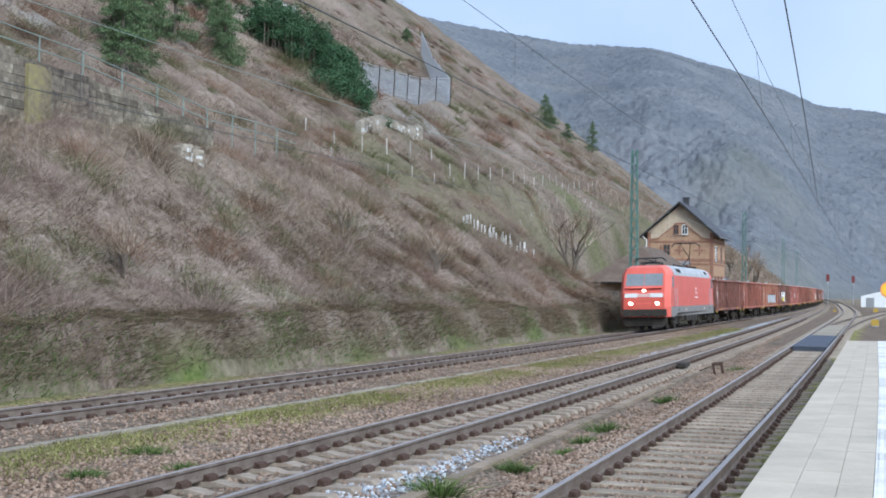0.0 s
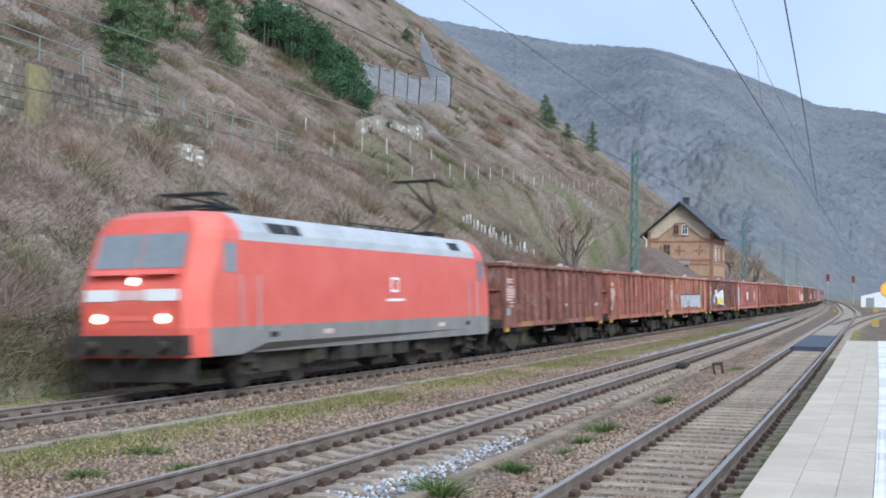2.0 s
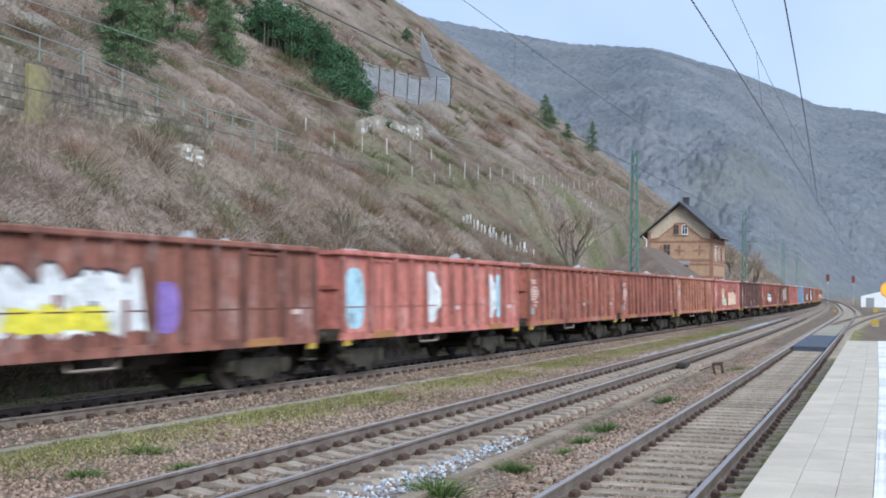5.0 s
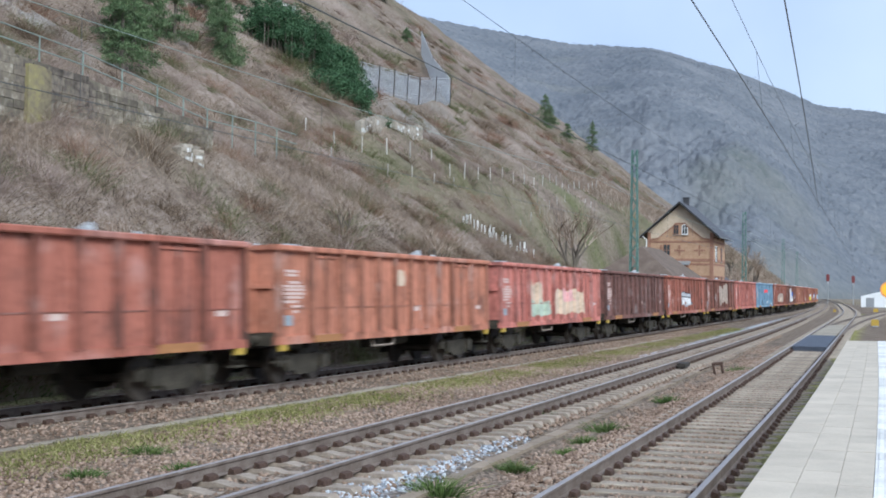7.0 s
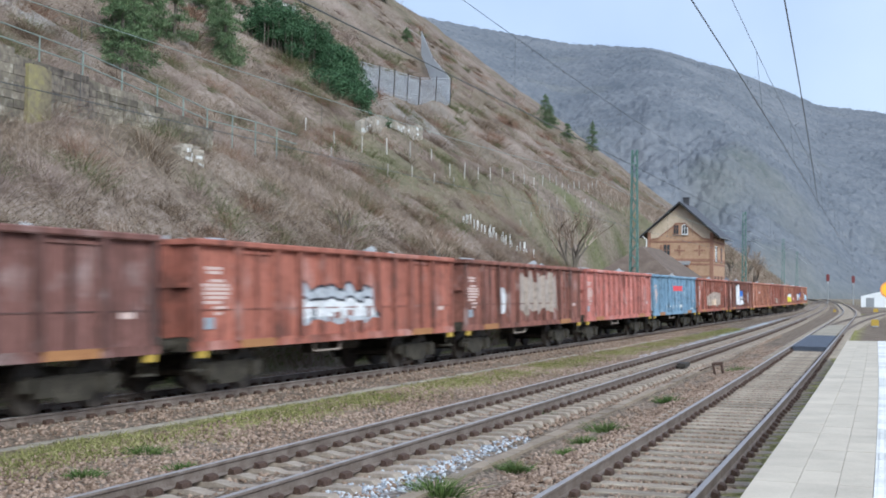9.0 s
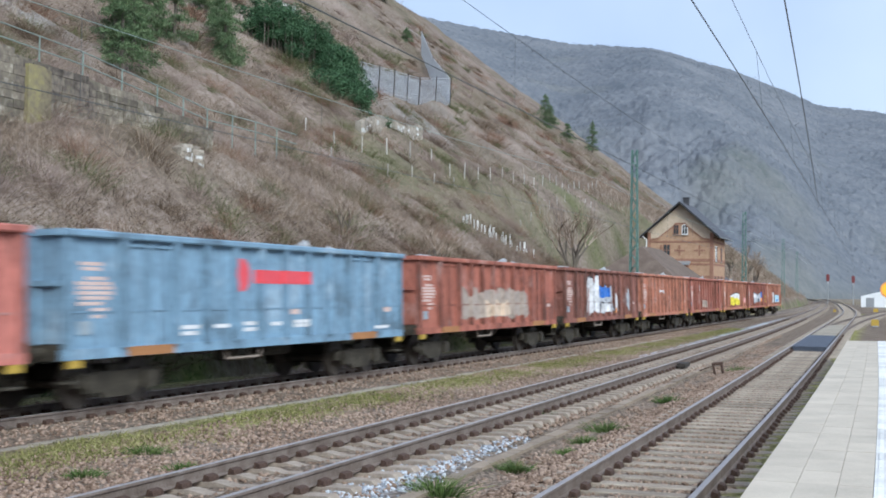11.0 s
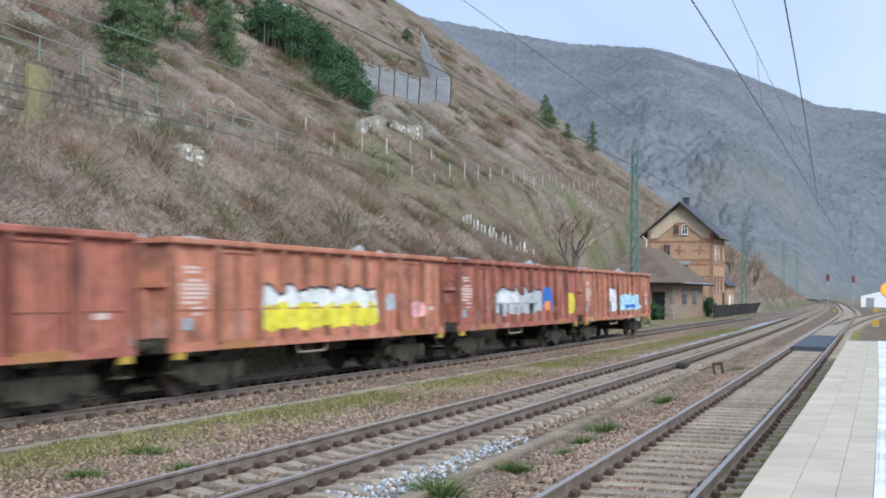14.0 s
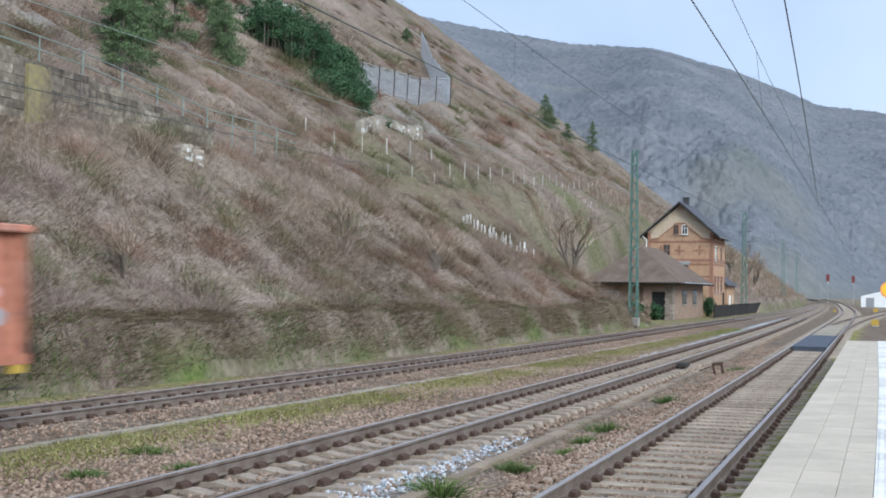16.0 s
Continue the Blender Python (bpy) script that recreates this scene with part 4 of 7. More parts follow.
def locomotive():
    lo = thing("electric_locomotive", "red electric goods locomotive with silver roof and lit headlights", "locomotive")
    # stacked plan outlines: front, chamfer, cab end, and the same behind
    levels = [(0.80, 9.16, 1.48), (1.40, 9.20, 1.48), (1.92, 9.20, 1.48), (2.22, 9.16, 1.48), (2.62, 8.98, 1.48), (3.25, 8.72, 1.47), (3.45, 8.62, 1.43), (3.70, 8.48, 1.27), (3.86, 8.05, 1.02)]
    bm = bmesh.new()
    rings = []
    for z, yf, hw in levels:
        hf = hw - 0.27
        cut = yf - 0.62
        ring = []
        for y, x in ((-yf, hf), (-cut, hw), (-7.3, hw), (-6.2, hw), (6.2, hw), (7.3, hw), (cut, hw), (yf, hf), (yf, -hf), (cut, -hw), (7.3, -hw), (6.2, -hw), (-6.2, -hw), (-7.3, -hw), (-cut, -hw), (-yf, -hf)):
            zz = z
            if z < 0.9:
                zz = 0.80 if abs(y) >= 7.2 else 1.02
            ring.append(bm.verts.new((x, y, zz)))
        rings.append(ring)
    n = 16
    for j in range(len(rings) - 1):
        for i in range(n):
            f = bm.faces.new((rings[j][i], rings[j][(i + 1) % n], rings[j + 1][(i + 1) % n], rings[j + 1][i]))
            long_side = i in (1, 2, 3, 4, 5, 9, 10, 11, 12, 13)
            if j == 0 and long_side:
                f.material_index = 1
            elif j >= 5 and i in (2, 3, 4, 10, 11, 12):
                f.material_index = 2
            # the corner chamfers take the paler red
            elif i in (0, 6, 8, 14) and j >= 1:
                f.material_index = 3
    for ring in (rings[0][::-1], rings[-1]):
        f = bm.faces.new(ring)
    f.material_index = 2
    bm.faces.ensure_lookup_table()
    bm.faces[-2].material_index = 1
    me = mesh_of("body", bm, M["loco_red"])
    for k in ("loco_grey", "loco_silver", "loco_pale_red"):
        me.materials.append(M[k])
    body = part("body", me, None, lo)
    for e in (-1, 1):
        # windscreen: two panes on the sloped front
        for a, b in ((-1.1, -0.015), (0.015, 1.1)):
            bm = bmesh.new()
            def fy(z):
                return np.interp(z, [2.22, 2.62, 3.25, 3.45], [9.16, 8.98, 8.72, 8.62]) + 0.012
            q = [(a, 2.64), (b, 2.64), (b * (0.97 if b > 0.5 else 1), 3.36), (a * (0.97 if a < -0.5 else 1), 3.36)]
            outer = [bm.verts.new((x, e * fy(z), z)) for x, z in q]
            inner = [bm.verts.new((x, e * (fy(z) - 0.03), z)) for x, z in q]
            bm.faces.new(outer)
            bm.faces.new(inner[::-1])
            for i in range(4):
                bm.faces.new((outer[i], outer[(i + 1) % 4], inner[(i + 1) % 4], inner[i]))
            part("windscreen", bm, M["glass"], lo, "dark tinted windscreen pane")
        bm = bmesh.new()
        prism(bm, [(e * 9.20, 2.50), (e * 9.08, 2.60), (e * 9.0, 2.60), (e * 9.0, 2.48)], "x", -1.05, 1.05)
        part("brow_ledge", bm, M["loco_red"], lo)
        for a, b in ((-1.12, -0.36), (0.36, 1.12)):
            bm = bmesh.new()
            box(bm, a, b, min(e * 9.17, e * 9.212), max(e * 9.17, e * 9.212), 1.96, 2.20)
            part("white_stripe", bm, M["white_paint"], lo, "white warning stripe")
        bm = bmesh.new()
        box(bm, -0.34, 0.34, min(e * 9.17, e * 9.208), max(e * 9.17, e * 9.208), 1.98, 2.18)
        part("number_plate", bm, M["plate_pale"], lo, "plain pale pink panel")
        for x, z, r in ((-0.78, 1.60, 0.088), (0.78, 1.60, 0.088), (0, 2.36, 0.075)):
            bm = bmesh.new()
            yb = 9.19 if z < 2 else 9.08
            prism(bm, [(x + r * 1.35 * math.cos(t), z + r * math.sin(t)) for t in (2 * math.pi * i / 14 for i in range(14))], "y", min(e * yb, e * (yb + 0.05)), max(e * yb, e * (yb + 0.05)))
            part("headlight" if e < 0 else "tail_lamp", bm, M["headlight"] if e < 0 else M["glass"], lo, "lit white headlight" if e < 0 else "unlit lamp lens")
        bm = bmesh.new()
        box(bm, -0.45, 0.45, min(e * 9.18, e * 9.212), max(e * 9.18, e * 9.212), 1.55, 1.66)
        part("lamp_panel", bm, M["loco_pale_red"], lo)
        bm = bmesh.new()
        box(bm, -1.30, 1.30, min(e * 9.0, e * 9.26), max(e * 9.0, e * 9.26), 0.86, 1.26)
        prism(bm, [(-1.25, 0.30), (1.25, 0.30), (1.32, 0.90), (-1.32, 0.90)], "y", min(e * 8.75, e * 8.95), max(e * 8.75, e * 8.95))
        part("buffer_beam", bm, M["dark"], lo, "dark buffer beam and snow plough")
        for x in (-0.875, 0.875):
            part("buffer", buffer_bm(x, e * 9.2, 1.05, e * 0.98), M["dark"], lo)
        bm = bmesh.new()
        rod(bm, (0, e * 9.2, 1.0), (0, e * 9.6, 0.98), 0.07, 0.05, 8)
        rod(bm, (0.3, e * 9.2, 0.9), (0.3, e * 9.35, 0.6), 0.03, 0.03, 6)
        rod(bm, (-0.3, e * 9.2, 0.9), (-0.3, e * 9.35, 0.6), 0.03, 0.03, 6)
        part("coupling", bm, M["black"], lo)
        for x in (-1, 1):
            bm = bmesh.new()
            y0, y1 = sorted((e * 8.02, e * 7.55))
            box(bm, min(x * 1.465, x * 1.492), max(x * 1.465, x * 1.492), y0, y1, 2.55, 3.18)
            part("cab_window", bm, M["glass"], lo)
            for yy in (e * 7.38, e * 6.62):
                bm = bmesh.new()
                rod(bm, (x * 1.52, yy, 1.3), (x * 1.52, yy, 2.5), 0.018, 0.018, 6)
                part("handrail", bm, M["loco_silver"], lo)
            bm = bmesh.new()
            box(bm, min(x * 1.2, x * 1.5), max(x * 1.2, x * 1.5), e * 7.0 - 0.3, e * 7.0 + 0.3, 0.62, 0.67)
            box(bm, min(x * 1.2, x * 1.5), max(x * 1.2, x * 1.5), e * 7.0 - 0.3, e * 7.0 + 0.3, 0.36, 0.41)
            box(bm, min(x * 1.3, x * 1.36), max(x * 1.3, x * 1.36), e * 7.0 - 0.3, e * 7.0 + 0.3, 0.36, 1.05)
            part("step", bm, M["dark"], lo)
        # roof grilles on the sloped sides
        for x in (-1, 1):
            for ya, yb in ((e * 5.95, e * 5.1), (e * 5.0, e * 4.45)) if e < 0 else ((e * 6.1, e * 5.3),):
                ya, yb = min(ya, yb), max(ya, yb)
                bm = bmesh.new()
                q = [(ya, 3.46), (yb, 3.46), (yb, 3.69), (ya, 3.69)]
                hx = lambda z: np.interp(z, [3.25, 3.45, 3.70], [1.47, 1.43, 1.27]) + 0.02
                o = [bm.verts.new((x * hx(z), y, z)) for y, z in q]
                i2 = [bm.verts.new((x * (hx(z) - 0.06), y, z)) for y, z in q]
                bm.faces.new(o)
                bm.faces.new(i2[::-1])
                for i in range(4):
                    bm.faces.new((o[i], o[(i + 1) % 4], i2[(i + 1) % 4], i2[i]))
                part("roof_grille", bm, M["black"], lo, "dark roof ventilation grille")
        # pantographs: folded at the front, raised behind
        y = e * 6.4
        bm = bmesh.new()
        for x in (-0.55, 0.55):
            for yy in (-0.5, 0.5):
                rod(bm, (x, y + yy, 3.84), (x, y + yy, 4.05), 0.05, 0.05, 8)
        for a, b in (((-0.55, -0.5), (0.55, -0.5)), ((0.55, -0.5), (0.55, 0.5)), ((0.55, 0.5), (-0.55, 0.5)), ((-0.55, 0.5), (-0.55, -0.5))):
            rod(bm, (a[0], y + a[1], 4.05), (b[0], y + b[1], 4.05), 0.04, 0.04, 6)
        pan = part("pantograph", bm, M["black"], lo, "dark pantograph on insulators")
        bm = bmesh.new()
        if e < 0:
            knee, head = (0, y + 1.1, 4.16), (0, y - 0.5, 4.28)
        else:
            knee, head = (0, y + 1.25, 4.75), (0, y - 0.3, 5.68)
        for x in (-0.3, 0.3):
            rod(bm, (x, y - 0.4, 4.08), knee, 0.04, 0.035, 6)
        for x in (-0.35, 0.35):
            rod(bm, knee, (x, head[1], head[2]), 0.03, 0.025, 6)
        part("arm", bm, M["black"], pan)
        bm = bmesh.new()
        for o in (-0.18, 0.18):
            rod(bm, (-0.75, head[1] + o, head[2] + 0.04), (0.75, head[1] + o, head[2] + 0.04), 0.03, 0.03, 6)
            for x in (-1, 1):
                rod(bm, (x * 0.75, head[1] + o, head[2] + 0.04), (x * 0.97, head[1] + o, head[2] - 0.18), 0.025, 0.02, 6)
        rod(bm, (-0.5, head[1] - 0.18, head[2]), (-0.5, head[1] + 0.18, head[2]), 0.02)
        rod(bm, (0.5, head[1] - 0.18, head[2]), (0.5, head[1] + 0.18, head[2]), 0.02)
        part("collector_head", bm, M["black"], pan)
    bm = bmesh.new()
    for y in (1.2, 2.6, 3.3):
        rod(bm, (0, y, 3.85), (0, y, 4.12), 0.06, 0.05, 8)
    rod(bm, (0, 1.0, 4.12), (0, 5.8, 4.12), 0.025, 0.025, 6)
    box(bm, -0.5, 0.5, 2.2, 3.6, 3.85, 3.98)
    part("roof_gear", bm, M["black"], lo)
    for x in (-1, 1):
        # emblem and lettering as plain shapes
        bm = bmesh.new()
        box(bm, min(x * 1.478, x * 1.486), max(x * 1.478, x * 1.486), 0.6, 1.15, 2.15, 2.55)
        part("side_emblem", bm, M["white_paint"], lo, "plain white square emblem")
        bm = bmesh.new()
        box(bm, min(x * 1.485, x * 1.49), max(x * 1.485, x * 1.49), 0.68, 1.07, 2.21, 2.49)
        part("emblem_centre", bm, M["loco_red"], lo)
        bm = bmesh.new()
        box(bm, min(x * 1.478, x * 1.486), max(x * 1.478, x * 1.486), 0.3, 1.5, 1.90, 1.97)
        part("side_lettering", bm, M["white_paint"], lo)
        for y, l in ((-5.9, 0.35), (-3.2, 0.5), (4.3, 0.5), (6.6, 0.3)):
            bm = bmesh.new()
            box(bm, min(x * 1.478, x * 1.487), max(x * 1.478, x * 1.487), y - l / 2, y + l / 2, 1.13, 1.25)
            part("band_plate", bm, M["text"] if l > 0.4 else M["black"], lo)
    bm = bmesh.new()
    box(bm, -1.15, 1.15, -2.3, 2.3, 0.42, 1.02)
    for x in (-1, 1):
        for y in (-1.7, -0.6, 0.6, 1.7):
            box(bm, min(x * 1.1, x * 1.32), max(x * 1.1, x * 1.32), y - 0.42, y + 0.42, 0.45, 1.0)
    box(bm, -1.2, 1.2, -8.7, 8.7, 0.95, 1.06)
    part("underfloor_equipment", bm, M["dark"], lo, "dark underfloor transformer boxes")
    for y in (-4.95, 4.95):
        bogie(lo, y, 1.3, 0.6, heavy=True)
    for x in (-1, 1):
        for y in (-7.0, -3.2, 3.2, 6.4):
            bm = bmesh.new()
            box(bm, min(x * 1.05, x * 1.25), max(x * 1.05, x * 1.25), y - 0.3, y + 0.3, 0.5, 0.95)
            part("sand_box", bm, M["bogie"], lo)
    return lo


loco = locomotive()
first = open_wagon()
for _o in first.children_recursive:
    if not _o.data.materials:
        _o.data.materials.append(PAINTS[0])
wagons = [first] + [copy_thing(first, Matrix()) for _ in range(20)]
LABELS = {0: "grimy brown open freight wagon loaded with scrap", 1: "rust-red open freight wagon loaded with scrap", 2: "faded salmon-red open freight wagon loaded with scrap", 3: "bright crimson open freight wagon with worn paint",
          4: "dark brown open freight wagon loaded with scrap", 5: "light blue open freight wagon with red lettering bar"}
SPRAYED = {
    2: [(-3.7, 4.6, 1.42, 2.25, "silver"), (-5.3, -4.0, 1.9, 2.2, "brown_grey")],
    3: [(-4.6, 0.4, 1.42, 2.6, "white"), (-3.6, -0.7, 1.55, 2.0, "yellow"), (0.6, 1.5, 1.5, 2.4, "purple"), (-5.4, -4.7, 1.5, 2.3, "pale_blue")],
    4: [(-7.0, -5.8, 1.4, 2.8, "pale_blue"), (-1.5, -0.6, 1.45, 2.8, "white"), (3.9, 4.7, 1.5, 2.8, "white"), (4.8, 5.4, 1.5, 2.8, "pale_blue")],
    7: [(-0.4, 0.3, 2.4, 2.8, "cream")],
    8: [(-3.7, -1.8, 1.42, 2.7, "cream"), (-3.7, -0.7, 1.42, 2.0, "mint"), (-0.5, 4.6, 1.42, 2.35, "cream"), (0.6, 2.7, 1.9, 2.4, "pink")],
    10: [(-2.7, 1.6, 1.5, 2.4, "silver"), (-2.7, 1.6, 1.65, 2.1, "white")],
    11: [(-3.7, -2.9, 1.6, 2.4, "white"), (-1.6, 3.7, 1.5, 2.9, "brown_grey")],
    14: [(-3.7, 3.7, 1.42, 2.35, "brown_grey"), (-1.5, 1.5, 1.5, 2.0, "cream")],
    15: [(-3.75, -1.5, 1.35, 2.95, "white"), (-1.55, 1.6, 1.4, 2.55, "silver"), (-1.4, 0.9, 2.05, 2.55, "blue"), (-0.9, 1.2, 1.45, 1.95, "white"), (1.7, 2.6, 1.42, 2.25, "white"), (1.9, 2.4, 1.42, 1.6, "orange"), (4.6, 5.45, 1.5, 2.45, "silver")],
    16: [(-2.7, -1.7, 2.3, 2.45, "white"), (-1.6, -0.7, 2.25, 2.45, "white")],
    17: [(-3.7, -2.9, 2.3, 2.8, "white"), (-2.7, 0.4, 1.4, 1.9, "brown_grey")],
    18: [(-3.7, 2.6, 1.6, 2.35, "white"), (-3.7, 2.6, 1.42, 2.0, "yellow"), (3.0, 3.7, 1.8, 2.2, "silver"), (4.8, 5.6, 1.6, 2.0, "pink")],
    19: [(-3.7, 1.9, 1.5, 2.4, "silver"), (-3.3, -0.8, 1.9, 2.3, "white"), (2.2, 3.6, 1.65, 2.45, "blue"), (2.45, 3.1, 1.65, 1.95, "orange"), (5.6, 7.0, 1.5, 2.25, "yellow")],
    20: [(-2.8, -0.6, 1.4, 2.6, "white"), (-0.5, 4.7, 1.45, 2.25, "pale_blue"), (0.6, 3.7, 1.6, 1.75, "blue"), (5.9, 6.7, 1.72, 1.98, "silver"), (5.9, 6.6, 2.12, 2.3, "pink")],
}
for _k, _w in enumerate(wagons):
    recolour(_w, PAINTS[PAINT_OF[_k]])
    _lab = LABELS[PAINT_OF[_k]]
    if _k in SPRAYED:
        graffiti(_w, _k, SPRAYED[_k])
        _lab = _lab.split(" open")[0] + " open freight wagon with sprayed graffiti shapes"
    tagged(_w, _lab)
SPRAY["red"] = surface("red_lettering", [(0.3, (0.55, 0.06, 0.08)), (0.7, (0.7, 0.1, 0.12))], 3, 30, rough=0.6, bump=0)
_bulge = lambda y: 0.36 * math.sqrt(max(0.003, 1 - ((y + 1.3) / 0.36) ** 2))
drape(wagons[13], -1.66, -0.94, lambda y: 2.5 - _bulge(y), lambda y: 2.5 + _bulge(y), SPRAY["red"], "plain red disc", name="emblem_disc")
drape(wagons[13], -0.75, 1.8, lambda y: 2.32, lambda y: 2.62, SPRAY["red"], "plain red lettering bar", name="lettering_bar")
for _y, _z, _l in ((-3.3, 1.42, 0.7), (-3.3, 1.30, 0.6), (-2.1, 1.42, 0.6), (-0.95, 1.45, 0.55), (-0.95, 1.32, 0.55), (0.2, 1.42, 0.5), (1.3, 1.45, 0.6), (1.3, 1.36, 0.6), (5.9, 1.22, 0.9)):
    drape(wagons[13], _y - _l / 2, _y + _l / 2, lambda y: _z - 0.04, lambda y: _z + 0.04, SPRAY["white"], "small white data bar", name="data_bar")


def ride(ob, s_mid, half):
    """Rows along the far track: the vehicle's middle starts s_mid metres along it and comes nearer."""
    rows = []
    for i in range(65):
        t = i * 0.25
        s = s_mid - SPEED * t + SLOWING * t * t
        a, b = on_track("A", s - half), on_track("A", s + half)
        d = b - a
        yaw = math.atan2(-d.x, d.y)
        m = Matrix.Translation((a + b) / 2) @ Euler((0, -CANT["A"] / 1.5, yaw)).to_matrix().to_4x4()
        rows.append((t, m))
    walk(ob, rows)


def motions():
    ride(loco, FRONT0 - 0.6 - 9.79 - 0.65, 5.0)
    for k, w in enumerate(wagons):
        ride(w, FRONT0 + 7.25 + k * PITCH + (SLACK[k] + SLACK[k + 1]) / 2, 5.2)

# ================= buildings =================
M["plaster"] = surface("cream_plaster", [(0.3, (0.42, 0.337, 0.245)), (0.5, (0.525, 0.426, 0.323)), (0.7, (0.609, 0.515, 0.412))], 1.2, 18, rough=0.9)
M["red_brick"] = surface("red_brick", [(0.3, (0.20, 0.10, 0.07)), (0.5, (0.28, 0.15, 0.105)), (0.7, (0.36, 0.21, 0.15))], 2, 30, rough=0.9)
M["slate"] = surface("dark_slate", [(0.3, (0.035, 0.036, 0.042)), (0.7, (0.085, 0.085, 0.095))], 2, 25, rough=0.6)
M["tile_roof"] = surface("mossy_brown_roof", [(0.3, (0.0808, 0.0585, 0.0456)), (0.5, (0.128, 0.0946, 0.076)), (0.7, (0.18, 0.142, 0.11))], 0.9, 22, rough=0.9)
M["rubble"] = surface("rubble_stone", [(0.3, (0.14, 0.115, 0.095)), (0.5, (0.25, 0.21, 0.175)), (0.7, (0.38, 0.33, 0.28))], 3, 30, vary=0.3)
M["dirty_wall"] = surface("stained_render", [(0.3, (0.17, 0.115, 0.085)), (0.5, (0.27, 0.19, 0.145)), (0.7, (0.36, 0.27, 0.21))], 1.4, 20, rough=0.95)
M["dark_wood"] = surface("dark_weathered_wood", [(0.3, (0.010, 0.009, 0.009)), (0.7, (0.032, 0.027, 0.024))], 3, 30, vary=0.3)
M["pane"] = surface("dark_window_glass", [(0.3, (0.03, 0.035, 0.04)), (0.7, (0.07, 0.075, 0.08))], 1, 5, rough=0.1, bump=0, spec=0.7)
M["mast_green"] = surface("green_mast_paint", [(0.3, (0.055, 0.11, 0.09)), (0.5, (0.095, 0.17, 0.145)), (0.7, (0.19, 0.26, 0.235))], 3, 25, rough=0.6)
M["wire"] = surface("copper_wire", [(0.3, (0.05, 0.055, 0.06)), (0.7, (0.10, 0.11, 0.115))], 3, 25, rough=0.5, metal=0.4, bump=0)
M["wire_green"] = surface("verdigris_wire", [(0.3, (0.16, 0.21, 0.19)), (0.7, (0.26, 0.32, 0.29))], 3, 25, rough=0.6, bump=0)
M["steel"] = surface("galvanised_steel", [(0.3, (0.26, 0.27, 0.28)), (0.7, (0.42, 0.43, 0.45))], 6, 40, rough=0.5, metal=0.5)
M["orange"] = surface("orange_sign_face", [(0.3, (0.85, 0.42, 0.02)), (0.7, (0.95, 0.50, 0.04))], 3, 30, rough=0.4, bump=0)
M["red_sign"] = surface("dark_red_panel", [(0.3, (0.085, 0.018, 0.02)), (0.7, (0.16, 0.03, 0.032))], 3, 30, rough=0.5, bump=0)
M["panel_blue"] = surface("blue_grey_rubber_panel", [(0.3, (0.035, 0.042, 0.06)), (0.7, (0.075, 0.085, 0.11))], 2, 30, rough=0.55)
M["tarp"] = surface("white_tarpaulin", [(0.3, (0.70, 0.71, 0.73)), (0.7, (0.82, 0.83, 0.84))], 0.6, 8, rough=0.6, bump=0.05)
M["trough"] = surface("trough_lid_concrete", [(0.3, (0.184, 0.154, 0.12)), (0.5, (0.285, 0.251, 0.2)), (0.7, (0.368, 0.33, 0.268))], 2, 50, vary=0.12)
M["dusty_trough"] = surface("dusty_trough_concrete", [(0.3, (0.146, 0.109, 0.081)), (0.5, (0.224, 0.177, 0.133)), (0.7, (0.302, 0.244, 0.189))], 1.5, 30, vary=0.2)
M["weathered_post"] = surface("weathered_grey_post", [(0.3, (0.3, 0.281, 0.256)), (0.7, (0.575, 0.55, 0.512))], 5, 40, vary=0.25)
M["white_stake"] = surface("white_plastic_stake", [(0.3, (0.46, 0.45, 0.43)), (0.7, (0.66, 0.65, 0.63))], 5, 40, vary=0.2, bump=0)


def window(parent, x, y, z0, z1, w, axis_name, out, frame_mat, arched=False, name="window"):
    """A window with glass set back in a frame, on a wall that faces -y ('y') or +x ('x')."""
    def prof(hw, za, zb):
        pts = [(-hw, za), (hw, za), (hw, zb - (hw if arched else 0))]
        if arched:
            pts += [(hw * math.cos(t), zb - hw + hw * math.sin(t)) for t in (math.pi * i / 6 for i in range(1, 6))]
        pts += [(-hw, zb - (hw if arched else 0))]
        return pts
    def put(bm, pts, a, b):
        if axis_name == "y":
            prism(bm, [(x + p[0], p[1]) for p in pts], "y", y - b, y - a)
        else:
            prism(bm, [(y + p[0], p[1]) for p in pts], "x", x + a, x + b)
    bm = bmesh.new()
    put(bm, prof(w / 2 + 0.09, z0 - 0.09, z1 + 0.09), -0.05, out)
    fr = part(name, bm, frame_mat, parent)
    bm = bmesh.new()
    put(bm, prof(w / 2, z0, z1), -0.04, out + 0.012)
    part("pane", bm, M["pane"], fr, "dark glass")
    bm = bmesh.new()
    put(bm, [(-0.025, z0), (0.025, z0), (0.025, z1), (-0.025, z1)], 0, out + 0.03)
    put(bm, [(-w / 2, (z0 + z1) / 2 + 0.1), (w / 2, (z0 + z1) / 2 + 0.1), (w / 2, (z0 + z1) / 2 + 0.15), (-w / 2, (z0 + z1) / 2 + 0.15)], 0, out + 0.03)
    part("glazing_bar", bm, frame_mat, fr)
    bm = bmesh.new()
    put(bm, [(-w / 2 - 0.14, z0 - 0.17), (w / 2 + 0.14, z0 - 0.17), (w / 2 + 0.14, z0 - 0.09), (-w / 2 - 0.14, z0 - 0.09)], -0.02, out + 0.08)
    part("sill", bm, M["concrete"], fr)


